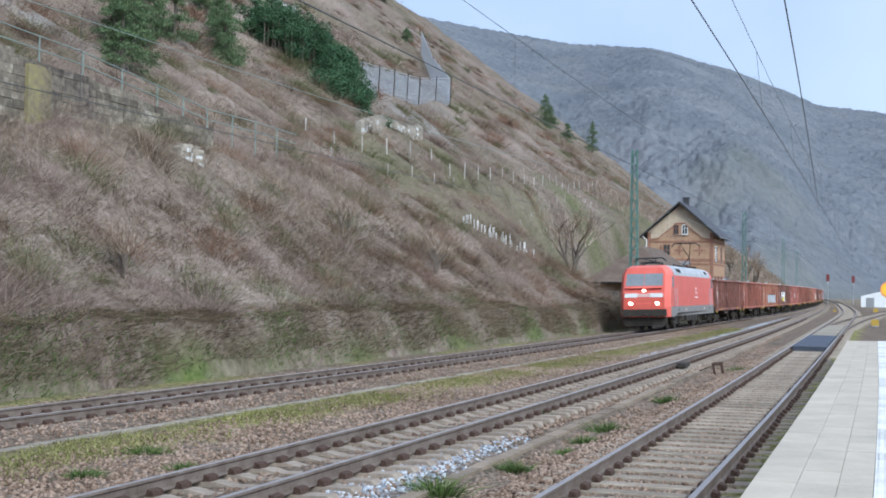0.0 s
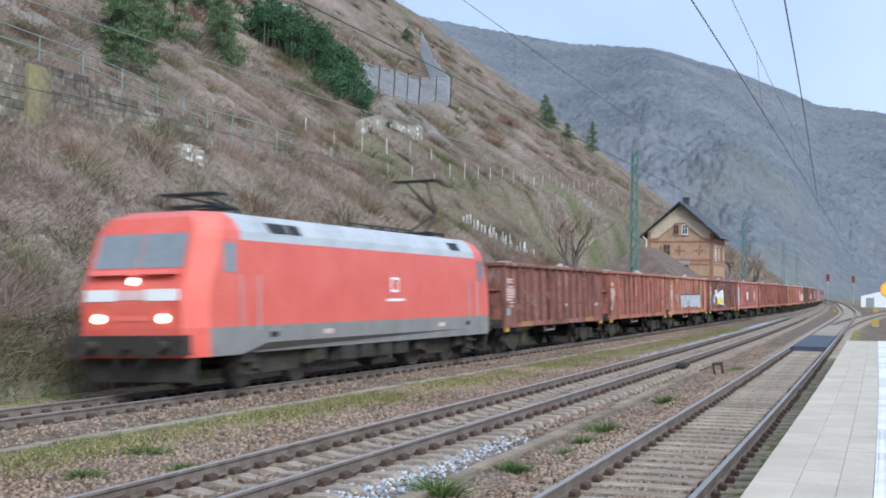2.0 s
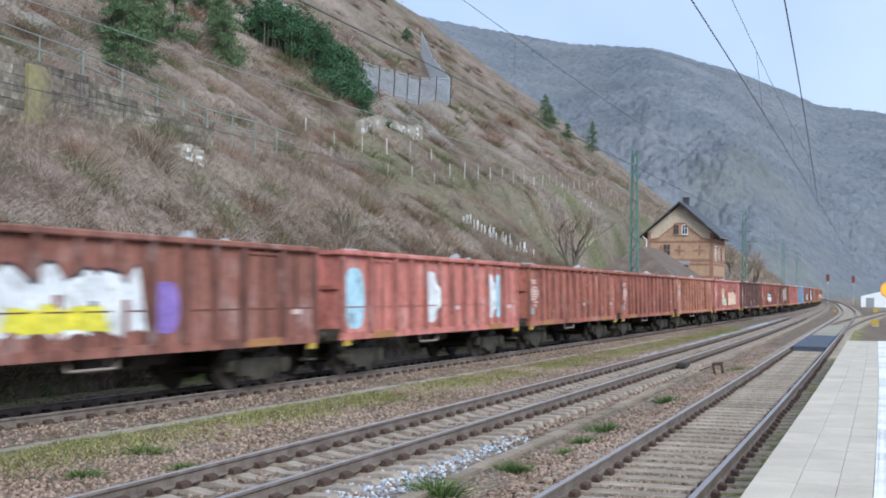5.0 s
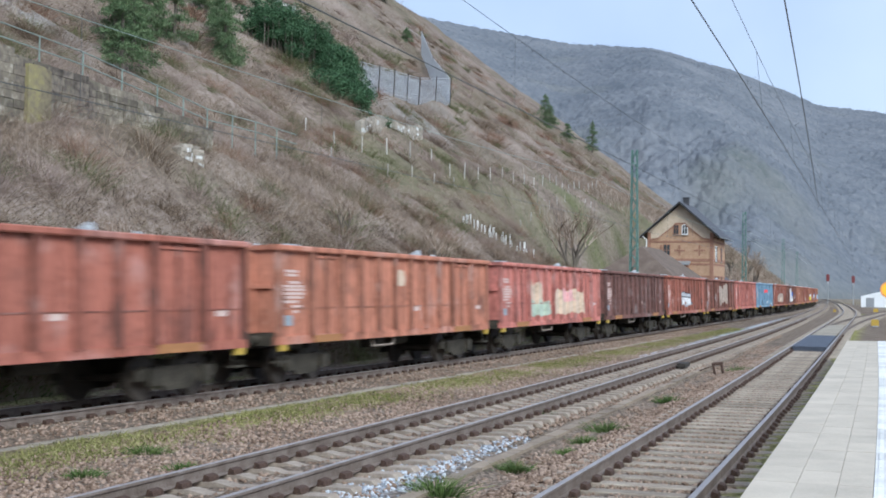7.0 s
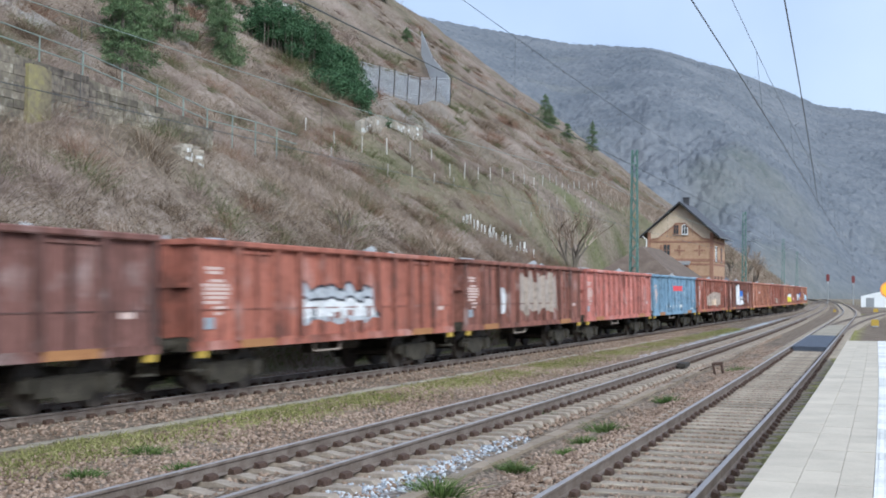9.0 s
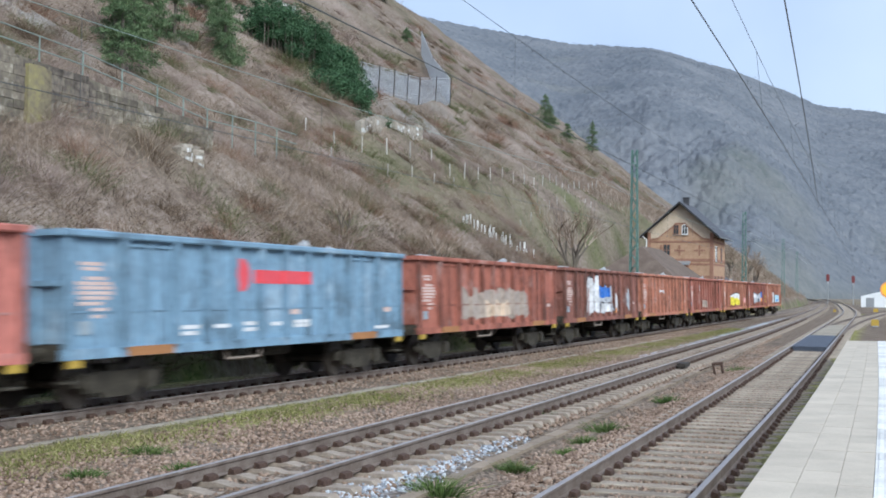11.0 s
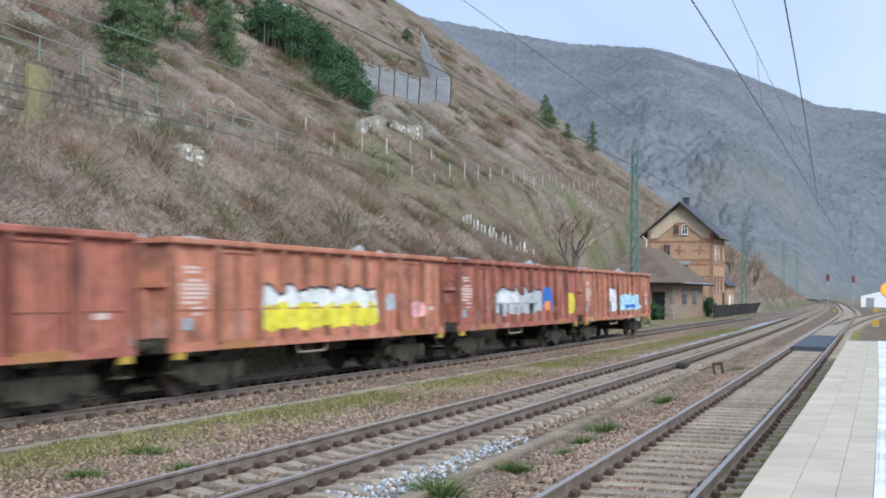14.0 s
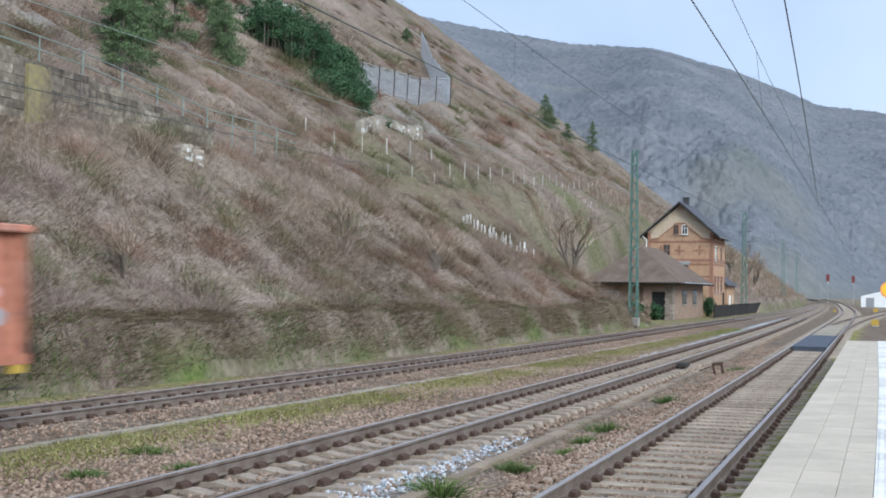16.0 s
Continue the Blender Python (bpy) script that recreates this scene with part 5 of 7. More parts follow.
def station_house():
    h = thing("station_house", "two-storey yellow brick railway house with slate gable roof", "house", m=Matrix.Translation((29.2, 135.0, -0.45)) @ pose(0, 0, 0, 0, 0, -20.4))
    W, L, EV, RG = 7.1, 9.2, 9.2, 12.3
    bm = bmesh.new()
    prism(bm, [(-W, 0), (0, 0), (0, EV), (-W / 2, RG - 0.15), (-W, EV)], "y", 0, L)
    part("wall", bm, M["brick"], h, "yellow brick walls")
    # cream plaster over the stepped attic line
    bm = bmesh.new()
    c = -W / 2
    low = [(-W + 0.02, 8.35), (-W + 1.1, 8.5), (-W + 1.9, 9.15), (c - 0.75, 9.85), (c - 0.55, 10.15), (c + 0.55, 10.15), (c + 0.75, 9.85), (-1.9, 9.15), (-1.1, 8.5), (-0.02, 8.35)]
    up = [(-0.02, EV), (c, RG - 0.17), (-W + 0.02, EV)]
    prism(bm, low + up, "y", -0.03, 0.02)
    part("gable_plaster", bm, M["plaster"], h, "weathered cream plaster gable")
    for i in range(len(low) - 1):
        a, b = low[i], low[i + 1]
        bm = bmesh.new()
        prism(bm, [(a[0], a[1] - 0.14), (b[0], b[1] - 0.14), (b[0], b[1] + 0.03), (a[0], a[1] + 0.03)], "y", -0.07, 0.0)
        part("brick_moulding", bm, M["red_brick"], h)
    for z, hh in ((6.1, 0.16), (5.65, 0.1), (8.1, 0.1), (4.3, 0.12), (3.9, 0.08), (1.0, 0.2)):
        bm = bmesh.new()
        box(bm, -W - 0.03, 0.035, -0.035, L + 0.03, z - hh, z + hh)
        part("string_course", bm, M["red_brick"], h, "red brick band")
    for x in (-W + 0.15, -0.15):
        bm = bmesh.new()
        box(bm, x - 0.17, x + 0.19, -0.05, 0.3, 0, EV - 0.1)
        part("corner_pilaster", bm, M["red_brick"], h)
    for x in (-5.65, -3.6, -1.45):
        bm = bmesh.new()
        for dx, dz in ((0, 0), (0.28, 0), (-0.28, 0), (0, 0.28), (0, -0.28), (0.5, 0), (-0.5, 0), (0, 0.48), (0, -0.48)):
            s = 0.13 if abs(dx) + abs(dz) > 0.4 else 0.17
            prism(bm, [(x + dx, 7.15 + dz - s), (x + dx + s, 7.15 + dz), (x + dx, 7.15 + dz + s), (x + dx - s, 7.15 + dz)], "y", -0.045, 0)
        part("brick_cross", bm, M["red_brick"], h, "decorative red brick cross")
    for x in (-4.0, -3.05):
        window(h, x, 0, 9.0 - 0.05, 9.95, 0.5, "y", 0.05, M["white_paint"] if x > -3.5 else M["red_brick"], arched=True)
    window(h, -5.0, 0, 6.35, 7.75, 0.62, "y", 0.05, M["red_brick"], name="window")
    window(h, 0, 2.2, 6.1, 7.6, 1.1, "x", 0.05, M["white_paint"])
    window(h, 0, 6.2, 6.1, 7.6, 0.8, "x", 0.05, M["red_brick"])
    for y in (1.5, 3.9, 6.4):
        window(h, 0, y, 2.6, 4.4, 0.8, "x", 0.05, M["red_brick"], arched=True)
    bm = bmesh.new()
    box(bm, -0.02, 0.06, 7.6, 8.6, 0.1, 2.6)
    part("door", bm, M["dark_wood"], h)
    # roof slabs with overhang
    for sgn in (-1, 1):
        bm = bmesh.new()
        x_e = c + sgn * (W / 2 + 0.75)
        z_e = RG - (W / 2 + 0.75) * (RG - EV) / (W / 2)
        prism(bm, [(c, RG), (x_e, z_e), (x_e, z_e + 0.16), (c, RG + 0.20)], "y", -0.75, L + 0.6)
        part("roof_slope", bm, M["slate"], h, "dark slate roof slope")
        bm = bmesh.new()
        rod(bm, (x_e + sgn * 0.06, -0.75, z_e + 0.02), (x_e + sgn * 0.06, L + 0.6, z_e + 0.02), 0.07, 0.07, 8)
        part("gutter", bm, M["steel"], h)
        bm = bmesh.new()
        prism(bm, [(c, RG - 0.10), (x_e, z_e - 0.12), (x_e, z_e + 0.01), (c, RG + 0.04)], "y", -0.80, -0.70)
        part("bargeboard", bm, M["dark_wood"], h)
    for y in (0.1, 3, 6, 9):
        for sgn in (-1, 1):
            bm = bmesh.new()
            xx = c + sgn * W / 2
            rod(bm, (xx, y, EV - 0.7), (xx + sgn * 0.6, y, EV - 0.45), 0.05, 0.05, 6)
            part("eave_bracket", bm, M["dark_wood"], h)
    bm = bmesh.new()
    rod(bm, (-W - 0.12, -0.08, 0.2), (-W - 0.12, -0.08, EV - 0.9), 0.05, 0.05, 8)
    rod(bm, (-W - 0.12, -0.08, EV - 0.9), (-W - 0.6, -0.3, EV - 0.45), 0.05, 0.05, 8)
    part("downpipe", bm, M["white_paint"], h, "white downpipe")
    bm = bmesh.new()
    box(bm, c - 0.3, c + 0.3, 3.6, 4.2, RG - 0.5, RG + 0.8)
    box(bm, c - 0.36, c + 0.36, 3.54, 4.26, RG + 0.8, RG + 0.92)
    part("chimney", bm, M["slate"], h, "dark chimney")
    # porch roof on the gable
    bm = bmesh.new()
    prism(bm, [(-0.9, 5.55), (-0.9, 5.72), (0.0, 6.0), (0.0, 5.85)], "x", -5.2, -3.0, Matrix.Translation((0.6, -0.02, 0)))
    part("porch_roof", bm, M["steel"], h, "pale sheet metal porch roof")
    bm = bmesh.new()
    box(bm, -4.4, -2.6, -0.75, 0.0, 0, 5.6)
    part("porch_wall", bm, M["red_brick"], h)
    # rear annex
    a = thing("annex", "low brick annex with blue-grey roof beside the house", "annex", m=Matrix.Translation((33.2, 146.0, -0.45)) @ pose(0, 0, 0, 0, 0, -20.4))
    bm = bmesh.new()
    box(bm, -5.0, 0, 0, 7.5, 0, 3.4)
    part("wall", bm, M["brick"], a)
    bm = bmesh.new()
    prism(bm, [(-5.4, 3.4), (0.4, 3.4), (-2.5, 5.4)], "y", -0.4, 8.0)
    part("roof", bm, M["slate"], a)
    bm = bmesh.new()
    box(bm, -0.02, 0.06, 2.0, 3.1, 0.05, 2.3)
    part("door", bm, M["white_paint"], a, "white door")
    bm = bmesh.new()
    box(bm, -0.02, 0.06, 4.6, 5.6, 0.05, 2.3)
    part("door", bm, M["plaster"], a)


station_house()


def goods_shed():
    g = thing("goods_shed", "old stone and render shed with mossy hipped roof", "shed", m=Matrix.Translation((20.4, 111.0, -0.6)) @ pose(0, 0, 0, 0, 0, -20.4))
    W, L, E, R = 7.2, 18.0, 3.55, 7.0
    bm = bmesh.new()
    box(bm, -W, -2.6, 0.35, 0.7, 0, E)
    box(bm, -W, -W + 0.4, 0.7, L, 0, E)
    box(bm, -W, 0, L - 0.4, L, 0, E)
    part("rear_wall", bm, M["dirty_wall"], g)
    bm = bmesh.new()
    box(bm, -0.4, 0, 1.1, L, 0, E)
    part("track_side_wall", bm, M["dirty_wall"], g, "stained render wall facing the track")
    # front wall in pieces round the doorway
    bm = bmesh.new()
    box(bm, -2.6, -1.85, 0.0, 0.35, 0, E)
    box(bm, -1.85, -0.65, 0.0, 0.35, 2.75, E)
    part("front_wall", bm, M["dirty_wall"], g)
    # a black sheet across the opening stands for the shade inside
    bm = bmesh.new()
    box(bm, -1.85, -0.65, 0.30, 0.36, 0, 2.75)
    part("doorway", bm, M["black"], g, "black sheet for the shade in the open doorway")
    # stone corner pier of single stones
    rnd = random.Random(9)
    z = 0.0
    while z < E - 0.1:
        hh = rnd.uniform(0.16, 0.28)
        for k in range(2):
            b = bmesh.new()
            d = rnd.uniform(-0.04, 0.05)
            x0 = -0.62 + k * 0.36 + rnd.uniform(-0.04, 0.04)
            box(b, x0, x0 + 0.34, -0.04 - d, 1.08 + d, z + 0.015, min(z + hh, E) - 0.015)
            part("stone", b, M["rubble"], g)
        z += hh
    bm = bmesh.new()
    box(bm, -0.6, -0.02, 0.02, 1.1, 0, E)
    part("pier_core", bm, M["rubble"], g)
    window(g, 0, 6.5, 1.7, 2.9, 2.2, "x", 0.04, M["dark_wood"])
    window(g, 0, 12.5, 1.7, 2.9, 2.2, "x", 0.04, M["dark_wood"])
    window(g, -5.6, 0.35, 1.8, 2.7, 1.2, "y", 0.04, M["weathered_post"])
    # hipped roof
    bm = bmesh.new()
    o = 0.9
    v = [bm.verts.new(p) for p in ((-W - o, -o, E), (o, -o, E), (o, L + o, E), (-W - o, L + o, E), (-W / 2, 4.2, R), (-W / 2, L - 4.2, R))]
    for f in ((0, 1, 4), (1, 2, 5, 4), (2, 3, 5), (3, 0, 4, 5), (3, 2, 1, 0)):
        bm.faces.new([v[i] for i in f])
    part("roof", bm, M["tile_roof"], g, "mossy brown hipped roof")
    bm = bmesh.new()
    for a, b in (((-W - o, -o), (o, -o)), ((o, -o), (o, L + o))):
        rod(bm, (a[0], a[1], E - 0.04), (b[0], b[1], E - 0.04), 0.09, 0.09, 8)
    part("eaves_board", bm, M["dark_wood"], g)
    bm = bmesh.new()
    rod(bm, (o + 0.05, 1.0, E + 0.03), (o + 0.05, L, E + 0.03), 0.06, 0.06, 8)
    part("gutter", bm, M["steel"], g)


goods_shed()


def plank_fence():
    f = thing("plank_fence", "low dark wooden plank fence beside the track", "fence")
    s = 131.0
    rnd = random.Random(4)
    while s < 177:
        b = bmesh.new()
        m = Matrix.Translation(Vector((*on_track("A", s, -3.4).xy, -0.5))) @ pose(0, 0, 0, 0, 0, heading("A", s))
        for k in range(6):
            h = 1.35 + rnd.uniform(-0.07, 0.07)
            box(b, -0.03, 0.03, k * 0.26, k * 0.26 + 0.25, 0.0, h, m)
        part("board", b, M["dark_wood"], f)
        b = bmesh.new()
        box(b, -0.09, -0.03, -0.05, 0.06, 0, 1.45, m)
        part("post", b, M["dark_wood"], f)
        s += 1.57


plank_fence()


# ================= masts and wires =================
def mast(x, y, z, top, rz, arm=0.0, arm_z=6.6):
    m = thing("catenary_mast", "green lattice steel catenary mast beside the track", "catenary mast", "catenary masts", m=Matrix.Translation((x, y, z)) @ pose(0, 0, 0, 0, 0, rz))
    h = top - z
    def hw(t):
        return 0.27 - 0.11 * t
    for sx in (-1, 1):
        for sy in (-1, 1):
            b = bmesh.new()
            rod(b, (sx * hw(0), sy * hw(0), 0), (sx * hw(1), sy * hw(1), h), 0.06, 0.055, 4)
            part("leg", b, M["mast_green"], m)
    n = int(h / 0.62)
    for i in range(n):
        t0, t1 = i / n, (i + 1) / n
        k = 1 if i % 2 else -1
        b = bmesh.new()
        for sy in (-1, 1):
            rod(b, (-k * hw(t0), sy * hw(t0), h * t0), (k * hw(t1), sy * hw(t1), h * t1), 0.03, 0.03, 4)
            rod(b, (sy * hw(t0), -k * hw(t0), h * t0), (sy * hw(t1), k * hw(t1), h * t1), 0.03, 0.03, 4)
        part("lattice_brace", b, M["mast_green"], m)
    b = bmesh.new()
    box(b, -0.38, 0.38, -0.38, 0.38, -0.5, 0.03)
    part("footing", b, M["concrete"], m)
    if arm:
        b = bmesh.new()
        rod(b, (hw(0.5), 0, arm_z), (arm, 0, arm_z + 0.35), 0.035, 0.03, 6)
        rod(b, (hw(0.5), 0, arm_z + 1.3), (arm, 0, arm_z + 0.38), 0.025, 0.025, 6)
        rod(b, (hw(0.5) + 0.6, 0, arm_z + 0.1), (arm + 0.3, 0, arm_z - 1.0), 0.025, 0.02, 6)
        part("cantilever", b, M["steel"], m)
        for zz in (arm_z + 0.03, arm_z + 1.25):
            b = bmesh.new()
            for k in range(5):
                xx = hw(0.5) + 0.15 + k * 0.1
                rod(b, (xx, 0, zz), (xx + 0.05, 0, zz), 0.085, 0.06, 10)
            part("insulator", b, M["black"], m)
    return m


def mast_by(s, n, top, arm=0.0, arm_z=6.9):
    p = on_track("A", s, -n)
    return mast(p.x, p.y, float(hill_z(n, s)) - 0.05, top, heading("A", s), arm, arm_z)


mast(13.0, 85.0, 0.35, 11.8, -20)
mast_by(160.5, 4.0, 12.0, 2.2, 8.9)
mast_by(236, 4.2, 12.0, 2.0, 8.6)
mast_by(300, 4.2, 11.8, 2.0, 8.6)
mast_by(24.3, 4.0, 9.6, 4.6, 7.6)


def overhead(T, contact, carrier, mat_c, mat_m, off=0.0, off_c=0.0, s0=-40, s1=260, thin=1.0):
    g = thing("overhead_line", "contact and carrier wires with droppers over the track", "overhead line", "overhead lines")

    def place(s, low):
        u = ((s - s0 + 15) % 60) / 60
        p = on_track(T, s, off_c if low else off, 0)
        return Vector((p.x, p.y, contact - 0.3 * u * (1 - u) if low else carrier - 2.2 * u * (1 - u)))
    for low, mat, nm, r in ((True, mat_c, "contact_wire", 0.0095), (False, mat_m, "carrier_wire", 0.0095 * thin)):
        b = bmesh.new()
        tube(b, [place(s, low) for s in np.arange(s0, s1, 4.0)], r)
        part(nm, b, mat, g)
    for s in np.arange(s0 + 6, s1, 10.0):
        b = bmesh.new()
        rod(b, place(s, True), place(s, False), 0.005, 0.005, 4)
        part("dropper", b, M["wire"], g)


overhead("A", 5.75, 7.75, M["wire"], M["wire_green"])
overhead("B", 5.80, 7.60, M["wire"], M["wire"], thin=0.6)
overhead("C", 5.78, 7.40, M["wire"], M["wire"], 0.3, 0.42, s1=150, thin=0.6)


def feeder():
    g = thing("feeder_cable", "dark feeder cable strung over the platform edge", "overhead cable")
    b = bmesh.new()
    tube(b, [Vector((*on_track("C", s, 1.74 - 0.03 * s, 0).xy, 7.15)) for s in np.arange(-20, 80, 4.0)], 0.014)
    part("cable", b, M["wire"], g)


feeder()


# ================= things on the ground =================
def cable_trough(T, lat, s0, s1, name, label, top, mat, wide):
    g = thing(name, label, "cable trough")
    s = s0
    rnd = random.Random(2)
    while s < s1:
        b = bmesh.new()
        p = on_track(T, s, lat + rnd.uniform(-0.015, 0.015), 0)
        m = Matrix.Translation((p.x, p.y, float(ground_z(p.x, p.y)))) @ pose(0, 0, 0, rnd.uniform(-1, 1), rnd.uniform(-1.5, 1.5), heading(T, s) + rnd.uniform(-0.5, 0.5))
        box(b, -wide, wide, 0.006, 0.99, -0.1, top, m)
        part("lid", b, mat, g)
        s += 1.0


cable_trough("A", 2.46, 10, 72, "cable_trough", "line of pale concrete cable trough lids", 0.02, M["trough"], 0.11)
cable_trough("C", -2.52, 4, 60, "cable_trough", "line of dusty concrete cable trough lids", 0.03, M["dusty_trough"], 0.10)


def crossing():
    g = thing("track_crossing", "dark blue-grey panels laid between the rails", "track crossing")
    sa, sb = (float(np.interp(v, YS, LINE["C"])) for v in (50.7, 64.8))
    n = 9
    for k in range(n):
        a, b2 = sa + (sb - sa) * k / n, sa + (sb - sa) * (k + 1) / n
        for l0, l1 in ((-0.66, 0.66),):
            b = bmesh.new()
            q = [on_track("C", a + 0.01, l0), on_track("C", a + 0.01, l1), on_track("C", b2 - 0.01, l1), on_track("C", b2 - 0.01, l0)]
            lo = [b.verts.new((v.x, v.y, -0.2)) for v in q]
            hi = [b.verts.new((v.x, v.y, 0.012)) for v in q]
            b.faces.new(hi)
            for i in range(4):
                b.faces.new((lo[i], lo[(i + 1) % 4], hi[(i + 1) % 4], hi[i]))
            part("panel", b, M["panel_blue"], g)
    g2 = thing("crossing_slabs", "pale dusty concrete slabs between the rails", "track crossing")
    for k in range(9):
        a = sb + 1.2 + k * 2.6
        for l0, l1 in ((-0.62, 0.62),):
            b = bmesh.new()
            q = [on_track("C", a, l0), on_track("C", a, l1), on_track("C", a + 2.5, l1), on_track("C", a + 2.5, l0)]
            lo = [b.verts.new((v.x, v.y, -0.3)) for v in q]
            hi = [b.verts.new((v.x, v.y, -0.03)) for v in q]
            b.faces.new(hi)
            for i in range(4):
                b.faces.new((lo[i], lo[(i + 1) % 4], hi[(i + 1) % 4], hi[i]))
            part("slab", b, M["trough"], g2)


crossing()


def branch_track():
    g = thing("branch_track", "rusty siding track branching off by points", "railway track", kind="structure")
    def at(y, lat, z):
        x, d = poly_x("C", y)
        x, d = float(x) + 0.00049 * (y - 62) ** 2, float(d) + 0.00098 * (y - 62)
        n = math.sqrt(1 + d * d)
        return Vector((x + lat / n, y - lat * d / n, z)), -math.atan(d)
    for side in (-0.7525, 0.7525):
        b = bmesh.new()
        rings = []
        for y in np.arange(64, 330, 4.0):
            rings.append([b.verts.new(at(y, side + p[0], p[1] - 0.006)[0]) for p in RAIL])
        for r0, r1 in zip(rings, rings[1:]):
            for i in range(len(RAIL)):
                b.faces.new((r0[i], r0[(i + 1) % len(RAIL)], r1[(i + 1) % len(RAIL)], r1[i]))
        part("rail", b, M["rail_side"], g)
    sm = mesh_of("sleeper", sleeper_bm("wood"), M["wood_sleeper"])
    for k in range(120):
        p, h = at(84 + k * 0.66, 0, -0.008)
        o = part("sleeper", sm, None, g)
        o.matrix_local = Matrix.Translation(p) @ pose(0, 0, 0, 0, 0, math.degrees(h))


branch_track()


def signal(x, y, top, lamp_red=True):
    g = thing("light_signal", "railway light signal with dark red board on a steel post", "railway signal", "railway signals", m=Matrix.Translation((x, y, -0.5)))
    h = top + 0.5
    b = bmesh.new()
    rod(b, (0, 0, 0), (0, 0, h - 1.4), 0.09, 0.08, 8)
    for i in range(8):
        rod(b, (0.35, 0.05, 0.6 + i * 0.5), (0.1, 0.05, 0.6 + i * 0.5), 0.02, 0.02, 4)
    part("post", b, M["steel"], g)
    b = bmesh.new()
    prism(b, [(-0.3, h - 1.7), (0.3, h - 1.7), (0.38, h - 1.4), (0.38, h - 0.2), (0.22, h), (-0.22, h), (-0.38, h - 0.2), (-0.38, h - 1.4)], "y", -0.12, 0.06)
    part("signal_board", b, M["red_sign"], g)
    b = bmesh.new()
    box(b, -0.18, 0.18, -0.14, -0.02, h - 2.3, h - 1.75)
    part("number_board", b, M["steel"], g)


signal(92.5, 300.0, 6.9)
signal(98.6, 300.0, 6.6)


def tent():
    g = thing("storage_tent", "white gabled tarpaulin storage tent", "tent", m=Matrix.Translation((86.4, 258.0, -0.5)) @ pose(0, 0, 0, 0, 0, -22))
    b = bmesh.new()
    prism(b, [(0, 0), (11, 0), (11, 2.3), (5.5, 3.75), (0, 2.3)], "y", 0, 20)
    part("cover", b, M["tarp"], g)
    b = bmesh.new()
    box(b, 1.0, 2.6, -0.04, 0.02, 0, 2.0)
    part("flap", b, M["steel"], g, "grey entrance flap")


tent()


def round_sign():
    p = Vector((16.62, 46.6, -0.4))
    g = thing("round_sign", "orange round sign with red rim on a post", "sign", m=Matrix.Translation(p))
    b = bmesh.new()
    rod(b, (0.06, 0.04, 0), (0.06, 0.04, 2.9), 0.035, 0.035, 8)
    part("post", b, M["steel"], g)
    for r, y0, y1, m in ((0.30, -0.02, 0.0, "red_sign"), (0.24, -0.03, -0.018, "orange")):
        b = bmesh.new()
        prism(b, [(r * math.cos(t), 2.74 + r * math.sin(t)) for t in (2 * math.pi * i / 24 for i in range(24))], "y", y0, y1)
        part("rim" if m == "red_sign" else "face", b, M[m] if m == "orange" else SPRAY["orange"], g)


round_sign()


def yellow_box(x, y, s):
    g = thing("point_indicator", "small yellow point indicator box beside the siding", "point indicator", "point indicators", m=Matrix.Translation((x, y, -0.35)) @ pose(0, 0, 0, 0, 0, -15))
    b = bmesh.new()
    prism(b, [(-0.38 * s, 0.15 * s), (0.38 * s, 0.15 * s), (0.38 * s, 0.65 * s), (0.25 * s, 0.78 * s), (-0.25 * s, 0.78 * s), (-0.38 * s, 0.65 * s)], "y", -0.25 * s, 0.25 * s)
    part("casing", b, M["yellow"], g)
    b = bmesh.new()
    box(b, -0.3 * s, 0.3 * s, -0.2 * s, 0.2 * s, -0.1, 0.16 * s)
    part("foot", b, M["steel"], g)


yellow_box(33.4, 96.5, 0.75)
yellow_box(58.6, 169.0, 0.8)
yellow_box(54.0, 172.0, 0.5)


def small_track_gear():
    g = thing("track_magnet", "grey trackside magnet box on the rail", "trackside device")
    p = on_track("B", float(np.interp(38.0, YS, LINE["B"])), 1.05, 0)
    b = bmesh.new()
    m = Matrix.Translation((p.x, p.y, float(ground_z(p.x, p.y)) - 0.02)) @ pose(0, 0, 0, 0, 0, heading("B", 40))
    box(b, -0.13, 0.13, -0.45, 0.45, 0.12, 0.24, m)
    box(b, -0.05, 0.05, -0.3, -0.2, 0, 0.12, m)
    box(b, -0.05, 0.05, 0.2, 0.3, 0, 0.12, m)
    part("casing", b, M["dark"], g)
    g = thing("cable_bracket", "rusty bent cable bracket in the gravel", "cable bracket")
    p = on_track("B", float(np.interp(38.0, YS, LINE["B"])), 2.0, 0)
    z = float(ground_z(p.x, p.y)) - 0.03
    b = bmesh.new()
    rod(b, (p.x, p.y, z), (p.x - 0.05, p.y + 0.1, z + 0.35), 0.04, 0.04, 6)
    rod(b, (p.x + 0.25, p.y, z), (p.x + 0.2, p.y + 0.1, z + 0.38), 0.04, 0.04, 6)
    rod(b, (p.x - 0.08, p.y + 0.1, z + 0.35), (p.x + 0.24, p.y + 0.1, z + 0.38), 0.05, 0.05, 6)
    rod(b, (p.x - 0.7, p.y + 0.2, z + 0.05), (p.x - 0.05, p.y + 0.1, z + 0.3), 0.02, 0.02, 6)
    part("bracket", b, M["fastening"], g)


small_track_gear()


